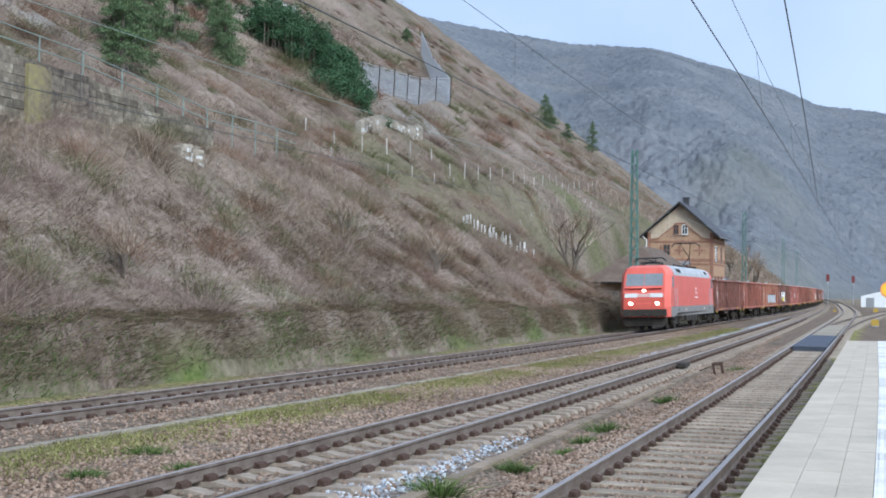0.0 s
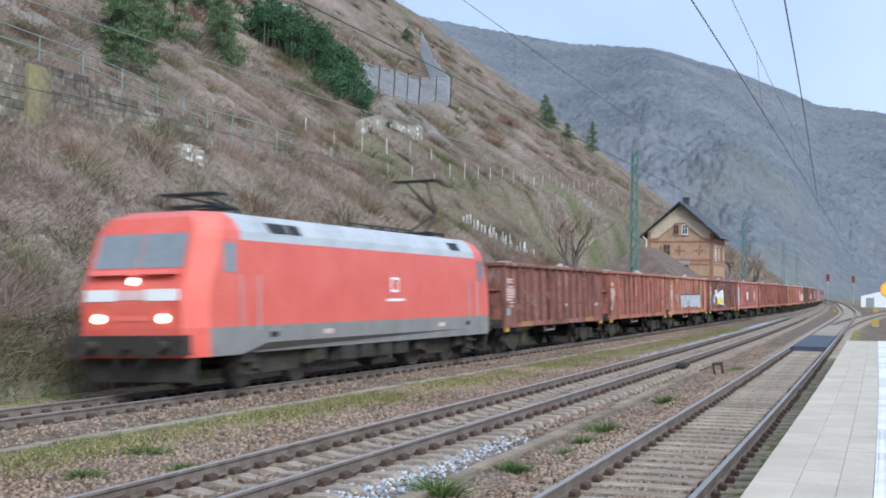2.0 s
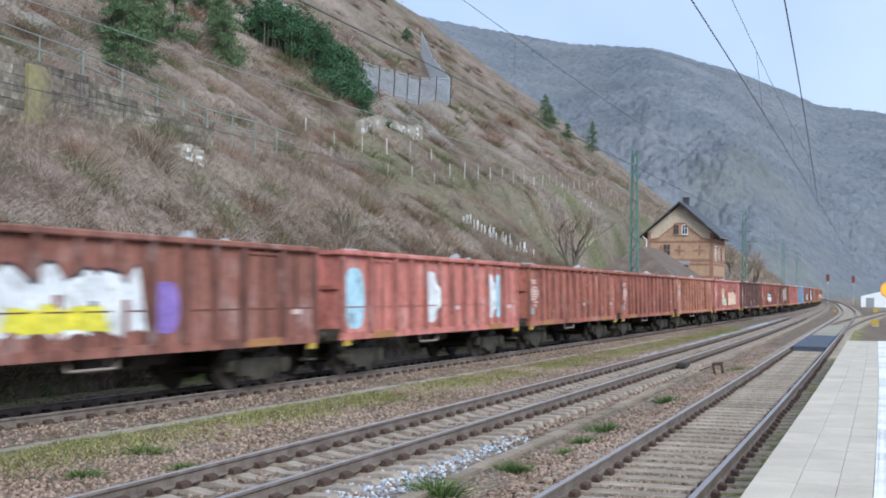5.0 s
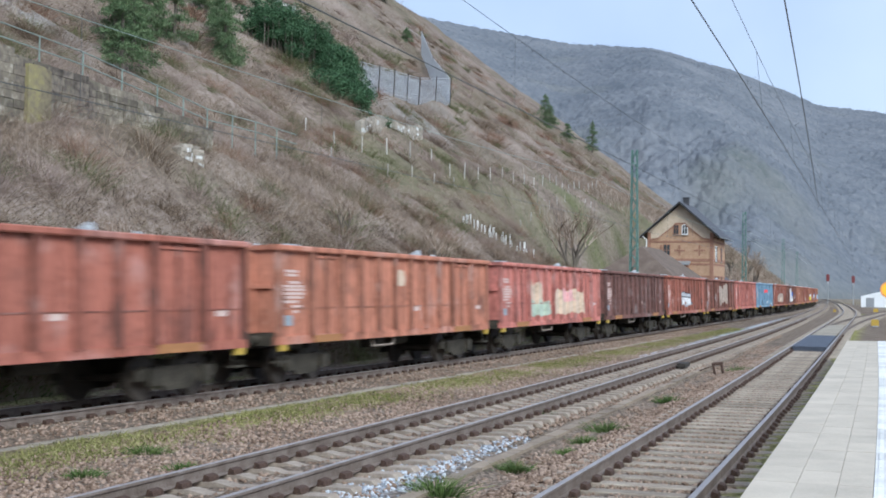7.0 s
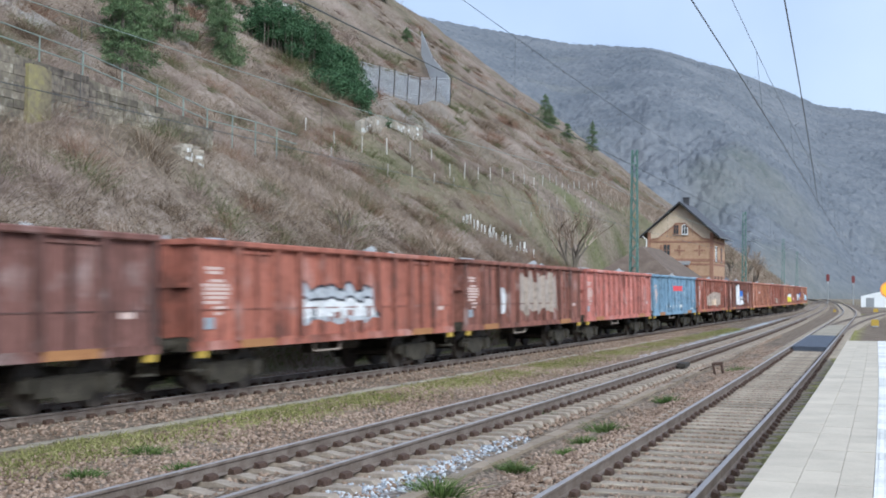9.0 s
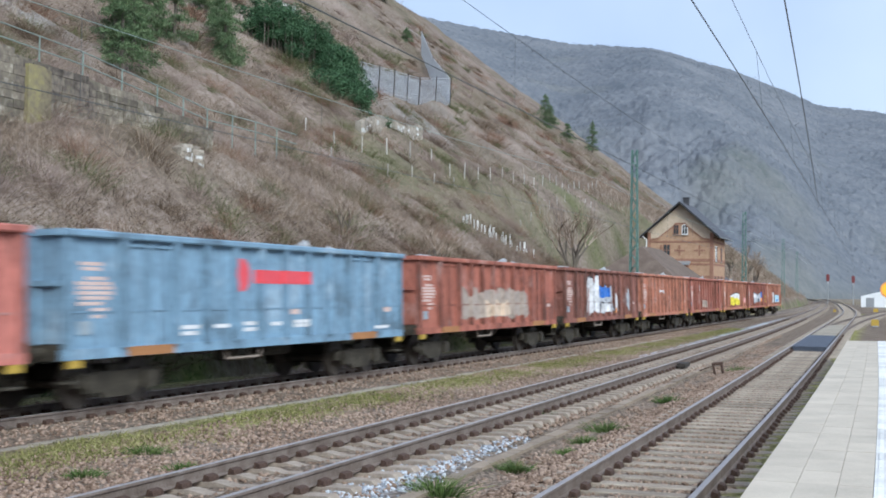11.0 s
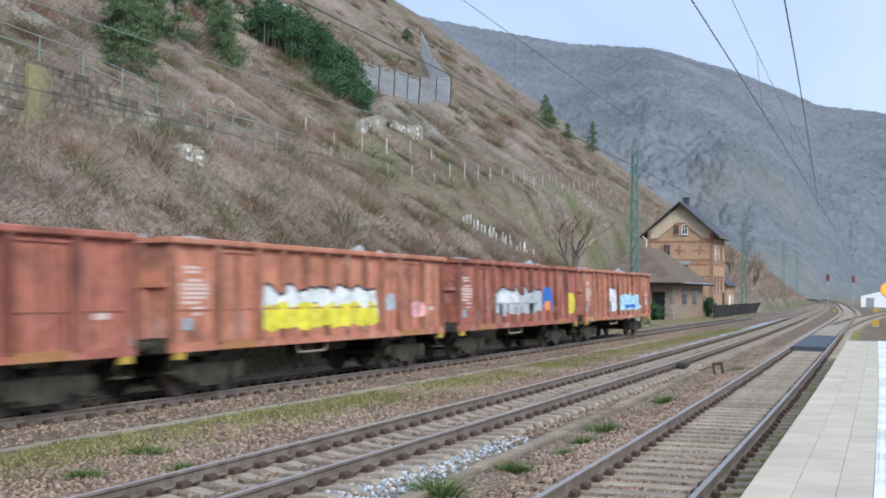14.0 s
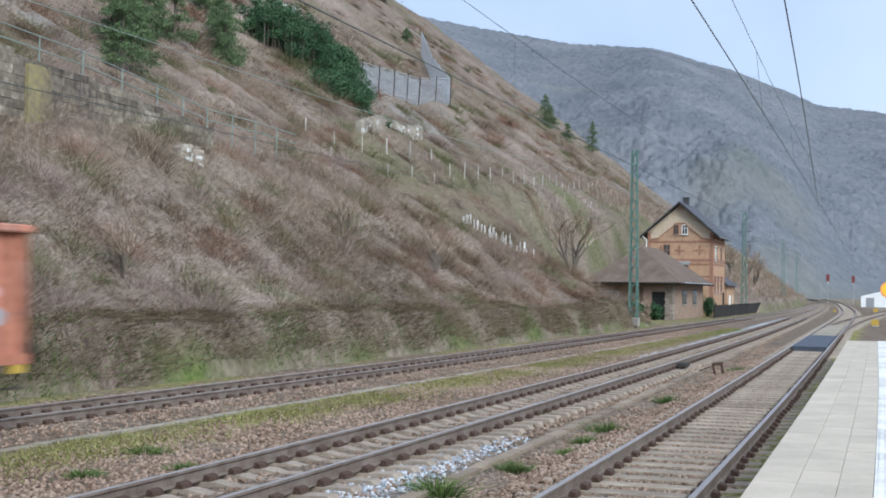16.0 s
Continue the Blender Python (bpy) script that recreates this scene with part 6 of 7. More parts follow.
# ================= things on the hillside =================
def stone_wall(name, label, line, height, mat, course=0.28, thick=0.45, white=0.0, seed=1, paint=None):
    """A wall of single stones along (n, s, top) points on the slope."""
    g = thing(name, label, "wall")
    rnd = random.Random(seed)
    core = bmesh.new()
    for (n0, s0, t0), (n1, s1, t1) in zip(line, line[1:]):
        a, b = on_track("A", s0, -n0), on_track("A", s1, -n1)
        a, b = Vector((a.x, a.y, 0)), Vector((b.x, b.y, 0))
        length = (b - a).length
        yaw = math.atan2((b - a).y, (b - a).x)
        m = Matrix.Translation(a) @ Matrix.Rotation(yaw, 4, 'Z')
        lo = min(t0, t1) - height
        prism(core, [(0, lo - 0.8), (length, lo - 0.8), (length, t1 - 0.05), (0, t0 - 0.05)], "y", 0.06, thick, m)
        z = lo
        top = max(t0, t1)
        while z < top:
            x = 0.0
            h = course * rnd.uniform(0.8, 1.25)
            while x < length - 0.05:
                w = min(course * rnd.uniform(1.2, 3.2), length - x)
                lim = t0 + (t1 - t0) * (x + w / 2) / length
                if z + h * 0.6 < lim:
                    bb = bmesh.new()
                    d = rnd.uniform(-0.03, 0.03)
                    box(bb, x + 0.005, x + w - 0.005, -0.06 - d * 0.6, 0.2, z + 0.005, z + h - 0.005, m)
                    part("stone", bb, paint if (paint and rnd.random() < white) else mat, g)
                x += w
            z += h
    part("core", core, mat, g)
    return g


M["pale_stone"] = surface("pale_lime_stone", [(0.3, (0.216, 0.184, 0.147)), (0.5, (0.331, 0.292, 0.243)), (0.7, (0.446, 0.408, 0.358))], 2, 20, vary=0.25)
M["white_stone"] = surface("whitewashed_stone", [(0.3, (0.55, 0.54, 0.52)), (0.7, (0.74, 0.74, 0.73))], 2, 20, vary=0.1)
M["mossy_stone"] = surface("mossy_concrete", [(0.34, (0.05, 0.042, 0.036)), (0.45, (0.125, 0.105, 0.088)), (0.55, (0.19, 0.165, 0.125)), (0.68, (0.40, 0.365, 0.32))], 0.6, 5, vary=0.35)
TOPW = [(13.5, 34.0, 10.2), (13.5, 39.0, 9.95), (13.6, 44.0, 9.75), (13.7, 49.0, 9.3), (13.8, 53.0, 8.9)]
stone_wall("retaining_wall", "mossy old retaining wall with white patches", TOPW, 2.9, M["mossy_stone"], 0.30, 0.6, 0.035, 3, M["white_stone"])
stone_wall("wall_ruin", "pale ruined wall stub in the scrub", [(11.9, 47.5, 7.55), (11.8, 48.2, 7.75), (11.7, 48.9, 7.4)], 0.8, M["pale_stone"], 0.14, 0.4, 0.3, 5, M["white_stone"])
stone_wall("terrace_wall", "broken pale terrace wall on the slope", [(n, s, float(hill_z(n, s)) + h) for n, s, h in ((20.6, 84.0, 1.0), (21.4, 88.6, 1.25), (22.3, 93.8, 0.9), (23.2, 99.0, 1.2), (24.1, 104.2, 1.1))], 1.7, M["pale_stone"], 0.26, 0.5, 0.06, 7, M["white_stone"])
stone_wall("terrace_wall", "low grey terrace wall on the far slope", [(31.0, 172.0, 19.6), (32.5, 186.0, 20.2), (34.0, 200.0, 20.6)], 1.2, M["rubble"], 0.6, 0.5, 0.0, 8)
stone_wall("bank_wall", "mossy rubble wall showing through the overgrown bank", [(3.9, 43.0, 1.2), (3.9, 47.0, 1.35), (3.9, 51.5, 1.25)], 1.5, M["rubble"], 0.16, 0.3, 0.0, 9)


def concrete_pier():
    p = on_track("A", 41.0, -13.42)
    g = thing("wall_pier", "mossy yellowed concrete pier of the old wall", "wall pier", m=Matrix.Translation((p.x, p.y, 0)) @ pose(0, 0, 0, 0, 0, heading("A", 41) + 90))
    b = bmesh.new()
    prism(b, [(-0.62, 6.2), (0.6, 6.2), (0.58, 9.5), (0.1, 9.62), (-0.6, 9.6)], "y", -0.1, 0.5)
    part("pier", b, M["moss_yellow"], g)


M["moss_yellow"] = surface("yellow_moss_concrete", [(0.3, (0.09, 0.07, 0.055)), (0.45, (0.20, 0.17, 0.11)), (0.56, (0.26, 0.23, 0.11)), (0.72, (0.38, 0.34, 0.28))], 0.8, 5)
concrete_pier()


def railing():
    g = thing("railing", "pale green tubular railing along the retaining wall", "railing")
    pts = []
    for n, s, t in TOPW + [(14.2, 58.0, 9.0), (14.6, 63.0, 9.0)]:
        p = on_track("A", s, -(n + 0.25))
        pts.append(Vector((p.x, p.y, t - 0.06)))
    for a, b in zip(pts, pts[1:]):
        k = max(1, int((b - a).length / 1.9))
        for i in range(k):
            q = a.lerp(b, i / k)
            bm = bmesh.new()
            rod(bm, q - Vector((0, 0, 0.6)), q + Vector((0, 0, 1.0)), 0.03, 0.03, 6)
            part("post", bm, M["wire_green"], g)
        for z in (0.97, 0.5):
            bm = bmesh.new()
            rod(bm, a + Vector((0, 0, z)), b + Vector((0, 0, z)), 0.025, 0.025, 6)
            part("rail", bm, M["wire_green"], g)


railing()


def rockfall_net():
    g = thing("rockfall_fence", "grey wire rockfall net on steel posts", "rockfall fence")
    corners = [(28.7, 101.6, 3.2), (35.5, 132.0, 3.3), (38.2, 149.5, 3.6), (50.0, 176.0, 4.0), (61.4, 202.6, 4.3)]
    mat = M["net"] = surface("net_wire", [(0.3, (0.36, 0.38, 0.41)), (0.7, (0.50, 0.52, 0.56))], 1, 10, rough=0.6, bump=0)
    net = bmesh.new()
    for (n0, s0, h0), (n1, s1, h1) in zip(corners, corners[1:]):
        a, b = hill_point(n0, s0, -0.3), hill_point(n1, s1, -0.3)
        length = (b - a).length
        k = max(2, int(length / 7))
        for i in range(k + 1):
            p = a.lerp(b, i / k)
            bm = bmesh.new()
            rod(bm, p, p + Vector((0.15, 0.1, h0 + (h1 - h0) * i / k + 0.2)), 0.055, 0.05, 6)
            part("post", bm, M["dark"], g)
        st = 0.22
        for i in range(int(length / st)):
            t0 = i * st / length
            for d in (-1, 1):
                t1 = min(max(t0 + d * 0.5 * h0 / length, 0), 1)
                p, q = a.lerp(b, t0), a.lerp(b, t1)
                sag = 0.25 * abs(math.sin(math.pi * t0 * k))
                rod(net, p + Vector((0, 0, 0.3)), q + Vector((0, 0, h0 + (h1 - h0) * t1 - sag)), 0.013, 0.013, 3)
        for zz in (0.3, 1.0):
            rod(net, a + Vector((0, 0, h0 * zz)), b + Vector((0, 0, h1 * zz)), 0.03, 0.03, 4)
    tagged(part("net", net, mat, g, "grey steel net"), kind="stuff")


rockfall_net()


def post_rows():
    rnd = random.Random(6)
    pm = None
    def post(n, s, h, mat, name, label, cat, grp, r):
        nonlocal pm
        b = bmesh.new()
        p = hill_point(n, s, -0.25)
        rod(b, p, p + Vector((rnd.uniform(-0.06, 0.06), rnd.uniform(-0.06, 0.06), h + 0.25)), r, r * 0.85, 5)
        solo(name, b, mat, label, cat, group=grp)
    s = 72.0
    while s < 186:
        n = float(np.interp(s, [72, 95, 130, 181], [18.9, 18.6, 21.2, 26.8]))
        post(n, s, rnd.uniform(0.85, 1.2), M["weathered_post"], "vine_post", "weathered grey vineyard post on the slope", "vine post", "vineyard posts", 0.05)
        s += 3.1 + 0.012 * s
    s = 70.0
    while s < 150:
        n = float(np.interp(s, [70, 95, 150], [16.2, 16.4, 20.5]))
        if rnd.random() < 0.8:
            post(n, s, rnd.uniform(0.5, 0.9), M["weathered_post"], "vine_post", "weathered grey vineyard post on the slope", "vine post", "vineyard posts", 0.035)
        s += 4.2
    for i in range(42):
        t = i / 41
        n, s = 11.7 + (9.0 - 11.7) * t + rnd.uniform(-0.35, 0.35), 80.0 + 6.0 * t + rnd.uniform(-0.15, 0.15)
        post(n, s, rnd.uniform(0.35, 0.7), M["white_stake"], "plant_stake", "white plant protection stake in the scrub", "stake", "white stakes", 0.05)


post_rows()


def white_hut():
    p = hill_point(45.5, 118.0)
    g = thing("white_hut", "small whitewashed hut with brown roof among bushes", "hut", m=Matrix.Translation(p) @ pose(0, 0, 0, 0, 0, -30))
    b = bmesh.new()
    prism(b, [(-0.7, -1.5), (0.7, -1.5), (0.7, 0.9), (0, 1.6), (-0.7, 0.9)], "y", 0, 2.2)
    part("wall", b, M["white_paint"], g)
    for sgn in (-1, 1):
        b = bmesh.new()
        prism(b, [(0, 1.6), (sgn * 0.85, 0.75), (sgn * 0.85, 0.85), (0, 1.74)], "y", -0.2, 2.4)
        part("roof_slope", b, M["tile_roof"], g)


white_hut()


# ================= plants =================
def varied(name, stops, rough=0.9, patch=0.3, weight=0.5):
    """Colour by island, for stems and leaves."""
    mat = bpy.data.materials.new(name)
    mat.use_nodes = True
    N, L = mat.node_tree.nodes, mat.node_tree.links
    bs = N["Principled BSDF"]
    bs.inputs["Roughness"].default_value = rough
    bs.inputs["Specular IOR Level"].default_value = 0.15
    ge = N.new("ShaderNodeNewGeometry")
    tc = N.new("ShaderNodeTexCoord")
    no = N.new("ShaderNodeTexNoise")
    no.inputs["Scale"].default_value, no.inputs["Detail"].default_value = patch, 4
    L.new(tc.outputs["Object"], no.inputs["Vector"])
    mx = N.new("ShaderNodeMix")
    mx.inputs[0].default_value = weight
    L.new(ge.outputs["Random Per Island"], mx.inputs[2])
    L.new(no.outputs[0], mx.inputs[3])
    ramp = N.new("ShaderNodeValToRGB")
    el = ramp.color_ramp.elements
    el[0].position, el[0].color = stops[0][0], (*stops[0][1], 1)
    el[1].position, el[1].color = stops[-1][0], (*stops[-1][1], 1)
    for p, c in stops[1:-1]:
        e = el.new(p)
        e.color = (*c, 1)
    L.new(mx.outputs[0], ramp.inputs[0])
    L.new(ramp.outputs[0], bs.inputs["Base Color"])
    return mat


M["twig"] = varied("bare_twigs", [(0.18, (0.058, 0.0401, 0.0281)), (0.38, (0.172, 0.125, 0.0908)), (0.55, (0.273, 0.209, 0.16)), (0.68, (0.4, 0.325, 0.259)), (0.82, (0.557, 0.473, 0.389))])
M["bank_brown"] = varied("bank_growth", [(0.2, (0.0475, 0.0368, 0.0229)), (0.45, (0.123, 0.092, 0.0616)), (0.65, (0.214, 0.166, 0.114)), (0.85, (0.351, 0.285, 0.207))])
M["straw"] = varied("dry_grass", [(0.2, (0.126, 0.0998, 0.0683)), (0.5, (0.263, 0.215, 0.158)), (0.8, (0.42, 0.362, 0.278))])
M["weed"] = varied("green_weeds", [(0.2, (0.0345, 0.0575, 0.0176)), (0.5, (0.0747, 0.121, 0.033)), (0.8, (0.149, 0.201, 0.066))])
M["strip_grass"] = varied("yellowed_grass", [(0.2, (0.0855, 0.095, 0.027)), (0.5, (0.199, 0.195, 0.072)), (0.8, (0.342, 0.314, 0.153))])
M["ivy"] = varied("ivy_leaves", [(0.2, (0.022, 0.05, 0.0231)), (0.5, (0.045, 0.095, 0.0441)), (0.8, (0.095, 0.165, 0.084))], 0.6)
M["needle"] = varied("conifer_needles", [(0.2, (0.0517, 0.0864, 0.0432)), (0.5, (0.103, 0.157, 0.0765)), (0.8, (0.196, 0.243, 0.126))])
M["bark"] = surface("grey_bark", [(0.3, (0.075, 0.06, 0.048)), (0.7, (0.17, 0.145, 0.12))], 6, 40)
M["stone_bits"] = varied("ballast_stones", [(0.2, (0.1, 0.0661, 0.0464)), (0.45, (0.22, 0.153, 0.113)), (0.6, (0.295, 0.214, 0.165)), (0.85, (0.389, 0.299, 0.237))])
M["fresh_bits"] = varied("fresh_grey_ballast", [(0.2, (0.16, 0.17, 0.19)), (0.5, (0.34, 0.36, 0.40)), (0.85, (0.62, 0.64, 0.68))])


M["mauve"] = varied("mauve_twigs", [(0.2, (0.143, 0.106, 0.09)), (0.5, (0.264, 0.201, 0.174)), (0.8, (0.407, 0.328, 0.292))])
M["dark_twig"] = varied("dark_bramble", [(0.2, (0.044, 0.0315, 0.021)), (0.5, (0.116, 0.0819, 0.0546)), (0.8, (0.209, 0.152, 0.105))])
M["russet"] = varied("russet_bracken", [(0.2, (0.10, 0.05, 0.033)), (0.5, (0.22, 0.13, 0.09)), (0.8, (0.34, 0.225, 0.17))])
M["olive"] = varied("olive_undergrowth", [(0.2, (0.05, 0.06, 0.025)), (0.5, (0.115, 0.125, 0.055)), (0.8, (0.21, 0.205, 0.11))])
# far twigs carry the blue of the distance haze in their colour
M["far_twig"] = varied("far_hazed_twigs", [(0.3, (0.12, 0.131, 0.15)), (0.5, (0.15, 0.158, 0.174)), (0.7, (0.185, 0.187, 0.198))], patch=0.045, weight=0.65)


def track_xyz(T, s, lat):
    """Many points at once: arrays of x and y."""
    y = np.interp(s, LINE[T], YS)
    x, d = poly_x(T, y)
    k = np.sqrt(1 + d * d)
    return x + lat / k, y - lat * d / k


def ribbons(name, base, lean, length, width, mat, label, category, rng, droop=0.3, parent=None):
    """Thin tapered blades: base points, leaning direction, length and width, bent over at the tip."""
    n = len(base)
    up = np.zeros((n, 3))
    up[:, 2] = 1
    d = lean / np.linalg.norm(lean, axis=1, keepdims=True)
    side = rng.normal(size=(n, 3))
    side -= d * np.sum(side * d, 1, keepdims=True)
    side /= np.linalg.norm(side, axis=1, keepdims=True)
    L, W = length[:, None], width[:, None]
    flat = lean * np.array([1, 1, 0]) + rng.normal(size=(n, 3)) * np.array([0.3, 0.3, 0])
    mid = base + d * L * 0.55
    tip = mid + d * L * 0.45 + (flat - up * 0.4) * L * droop * rng.uniform(0.2, 1, (n, 1))
    v = np.stack([base - side * W / 2, base + side * W / 2, mid + side * W * 0.38, mid - side * W * 0.38, tip], 1).reshape(-1, 3)
    me = bpy.data.meshes.new(name)
    me.vertices.add(5 * n)
    me.vertices.foreach_set("co", v.astype(np.float32).ravel())
    idx = (np.arange(n) * 5)[:, None] + np.array([0, 1, 2, 3, 3, 2, 4])[None]
    me.loops.add(7 * n)
    me.loops.foreach_set("vertex_index", idx.astype(np.int32).ravel())
    me.polygons.add(2 * n)
    starts = (np.arange(n) * 7)[:, None] + np.array([0, 4])[None]
    me.polygons.foreach_set("loop_start", starts.astype(np.int32).ravel())
    me.update(calc_edges=True)
    me.materials.append(mat)
    ob = new(name, me)
    if parent is not None:
        ob.parent = parent
    elif label:
        tagged(ob, label, category, kind="stuff")
    return ob


def facets(name, centres, size, mat, rng, flatness=0.7, parent=None, label="", category="", quad=False, smooth=False):
    """Many small stones (four-sided lumps) or, as quads, leaves."""
    n = len(centres)
    if quad:
        a = rng.normal(size=(n, 3))
        a /= np.linalg.norm(a, axis=1, keepdims=True)
        b = np.cross(a, rng.normal(size=(n, 3)))
        b /= np.linalg.norm(b, axis=1, keepdims=True)
        s = size[:, None]
        v = np.stack([centres - a * s, centres + b * s * 0.5, centres + a * s, centres - b * s * 0.5], 1).reshape(-1, 3)
        idx = (np.arange(n) * 4)[:, None] + np.arange(4)[None]
        loops, starts = idx, (np.arange(n) * 4)
        nv = 4
    else:
        dirs = np.array([(1, 0, 0), (-1, 0, 0), (0, 1, 0), (0, -1, 0), (0, 0, 1), (0, 0, -1)], float)
        jit = 1 + rng.uniform(-0.45, 0.45, (n, 6, 1))
        v = dirs[None] * jit * size[:, None, None]
        ang = rng.uniform(0, 6.28, n)
        c, s2 = np.cos(ang)[:, None], np.sin(ang)[:, None]
        x, y = v[:, :, 0] * c - v[:, :, 1] * s2, v[:, :, 0] * s2 + v[:, :, 1] * c
        tilt = rng.uniform(-0.7, 0.7, n)[:, None]
        z = v[:, :, 2] * flatness
        v = np.stack([x * np.cos(tilt) - z * np.sin(tilt), y, x * np.sin(tilt) + z * np.cos(tilt)], 2) + centres[:, None]
        v = v.reshape(-1, 3)
        tri = np.array([(0, 2, 4), (2, 1, 4), (1, 3, 4), (3, 0, 4), (2, 0, 5), (1, 2, 5), (3, 1, 5), (0, 3, 5)])
        loops = (np.arange(n) * 6)[:, None] + tri.ravel()[None]
        starts = (np.arange(n * 8) * 3)
        nv = 6
    me = bpy.data.meshes.new(name)
    me.vertices.add(nv * n)
    me.vertices.foreach_set("co", v.astype(np.float32).ravel())
    me.loops.add(loops.size)
    me.loops.foreach_set("vertex_index", loops.astype(np.int32).ravel())
    me.polygons.add(starts.size)
    me.polygons.foreach_set("loop_start", starts.astype(np.int32).ravel())
    if smooth:
        me.polygons.foreach_set("use_smooth", [True] * len(me.polygons))
    me.update(calc_edges=True)
    me.materials.append(mat)
    ob = new(name, me)
    if parent is not None:
        ob.parent = parent
    if label:
        tagged(ob, label, category, kind="stuff")
    return ob


def hill_xyz(n, s):
    x, y = track_xyz("A", s, -n)
    return np.stack([x, y, hill_z(n, s)], 1)


def hill_scrub():
    rng = np.random.default_rng(4)

    def scatter(count, n0, n1, s0, s1, keep, power=1.0):
        n = n0 + (n1 - n0) * rng.random(count) ** power
        s = rng.uniform(s0, s1, count)
        ok = rng.random(count) < keep(n, s)
        return n[ok], s[ok]

    def not_bench(n, s):
        return ~((s > 97) & (s < 172) & (n < 15))

    def bush(n, s):
        return np.clip(0.55 + 0.75 * wave(n, s, 0.28, 8) + 0.4 * wave(n, s, 1.1, 2), 0.06, 1) * not_bench(n, s)

    def lean_of(k, spread, up=1.0):
        v = rng.normal(size=(k, 3)) * spread
        v[:, 2] = up
        return v
    def clear_of_walls(n, s):
        """Less growth before the terrace wall, on the scree under the net, and near the railing."""
        line = 20.6 + 0.173 * (s - 84)
        wall = (s > 81) & (s < 106) & (n < line + 0.3) & (n > line - 3.4)
        scree = (n > 25) & (n < 31) & (s > 100) & (s < 128)
        return np.where(wall, 0.12, 1.0) * np.where(scree, 0.3, 1.0)

    # thick brown scrub close to the line, finer and twiggier
    n, s = scatter(380000, 3.6, 32, 14, 118, lambda n, s: bush(n, s) * clear_of_walls(n, s) * np.where((n < 9.5) & (s < 62), 0.42, 1.0), 1.15)
    k = len(n)
    tall = 0.3 + 0.55 * np.clip(0.5 + wave(n, s, 0.28, 8), 0, 1.2)
    ribbons("scrub", hill_xyz(n, s) - np.array([0, 0, 0.06]), lean_of(k, 0.95, 0.9), tall * rng.uniform(0.35, 1.1, k), 0.005 + 0.007 * rng.random(k), M["twig"], "tangled leafless brown scrub on the bank", "scrub", rng, 0.25)
    # a darker tangle of bramble over the foot of the slope
    n, s = scatter(90000, 3.7, 11.5, 12, 68, lambda n, s: np.clip(0.75 + 0.6 * wave(n, s, 0.9, 3), 0.1, 1) * np.clip((12 - n) / 4, 0, 1) * np.where(n < 5.4, np.clip(0.45 + 0.9 * wave(s, n * 0, 0.4, 2), 0.06, 1), 1.0))
    k = len(n)
    ribbons("bramble", hill_xyz(n, s) - np.array([0, 0, 0.06]), lean_of(k, 1.0, 0.8), rng.uniform(0.2, 0.75, k), 0.006 + 0.009 * rng.random(k), M["dark_twig"], "dark tangled bramble over the foot of the slope", "brambles", rng, 0.5)
    # coarser growth higher up and farther off
    n, s = scatter(170000, 22, 130, 40, 330, lambda n, s: bush(n, s) * clear_of_walls(n, s) * np.clip(1.3 - n / 110, 0.2, 1))
    k = len(n)
    ribbons("scrub", hill_xyz(n, s) - np.array([0, 0, 0.1]), lean_of(k, 0.8), rng.uniform(0.5, 1.7, k), 0.016 + 0.022 * rng.random(k), M["twig"], "leafless brown scrub high on the slope", "scrub", rng, 0.5)
    n, s = scatter(45000, 3.4, 30, 165, 340, lambda n, s: bush(n, s))
    k = len(n)
    ribbons("scrub", hill_xyz(n, s) - np.array([0, 0, 0.1]), lean_of(k, 0.5), rng.uniform(0.5, 1.9, k), 0.022 + 0.03 * rng.random(k), M["twig"], "leafless brown scrub beyond the house", "scrub", rng, 0.5)
    n, s = scatter(16000, 11.0, 19.5, 32, 66, lambda n, s: np.clip(0.6 + 0.6 * wave(n, s, 0.7, 6), 0.1, 1))
    k = len(n)
    ribbons("scrub", hill_xyz(n, s) - np.array([0, 0, 0.1]), lean_of(k, 0.5), rng.uniform(0.35, 1.3, k), 0.006 + 0.009 * rng.random(k), M["twig"], "tall leafless shoots round the old wall", "scrub", rng, 0.35)
    # dry grass hanging over the bank, and green weeds at its foot
    n, s = scatter(105000, 3.0, 4.6, 14, 96, lambda n, s: np.clip(0.55 + 0.6 * wave(n, s, 0.8, 4), 0.1, 1))
    k = len(n)
    v = lean_of(k, 0.5, 0.6)
    x0, y0 = track_xyz("A", s, -n)
    x1, y1 = track_xyz("A", s, -n + 1)
    v[:, 0] += (x1 - x0) * 0.8
    v[:, 1] += (y1 - y0) * 0.8
    ribbons("bank_growth", hill_xyz(n, s) - np.array([0, 0, 0.03]), v, rng.uniform(0.1, 0.36, k), 0.007 + 0.010 * rng.random(k), M["bank_brown"], "brown stems and roots hanging down the steep bank", "undergrowth", rng, 0.9)
    n, s = scatter(42000, 3.0, 9.0, 14, 150, lambda n, s: np.clip(0.5 + 0.6 * wave(n, s, 0.5, 5), 0.1, 1) * not_bench(n, s))
    k = len(n)
    v = lean_of(k, 0.4, 0.7)
    x0, y0 = track_xyz("A", s, -n)
    x1, y1 = track_xyz("A", s, -n + 1)
    v[:, 0] += (x1 - x0) * 0.7
    v[:, 1] += (y1 - y0) * 0.7
    ribbons("dry_grass", hill_xyz(n, s) - np.array([0, 0, 0.05]), v, rng.uniform(0.12, 0.45, k), 0.006 + 0.008 * rng.random(k), M["straw"], "dry straw-coloured grass hanging over the bank", "dry grass", rng, 0.7)
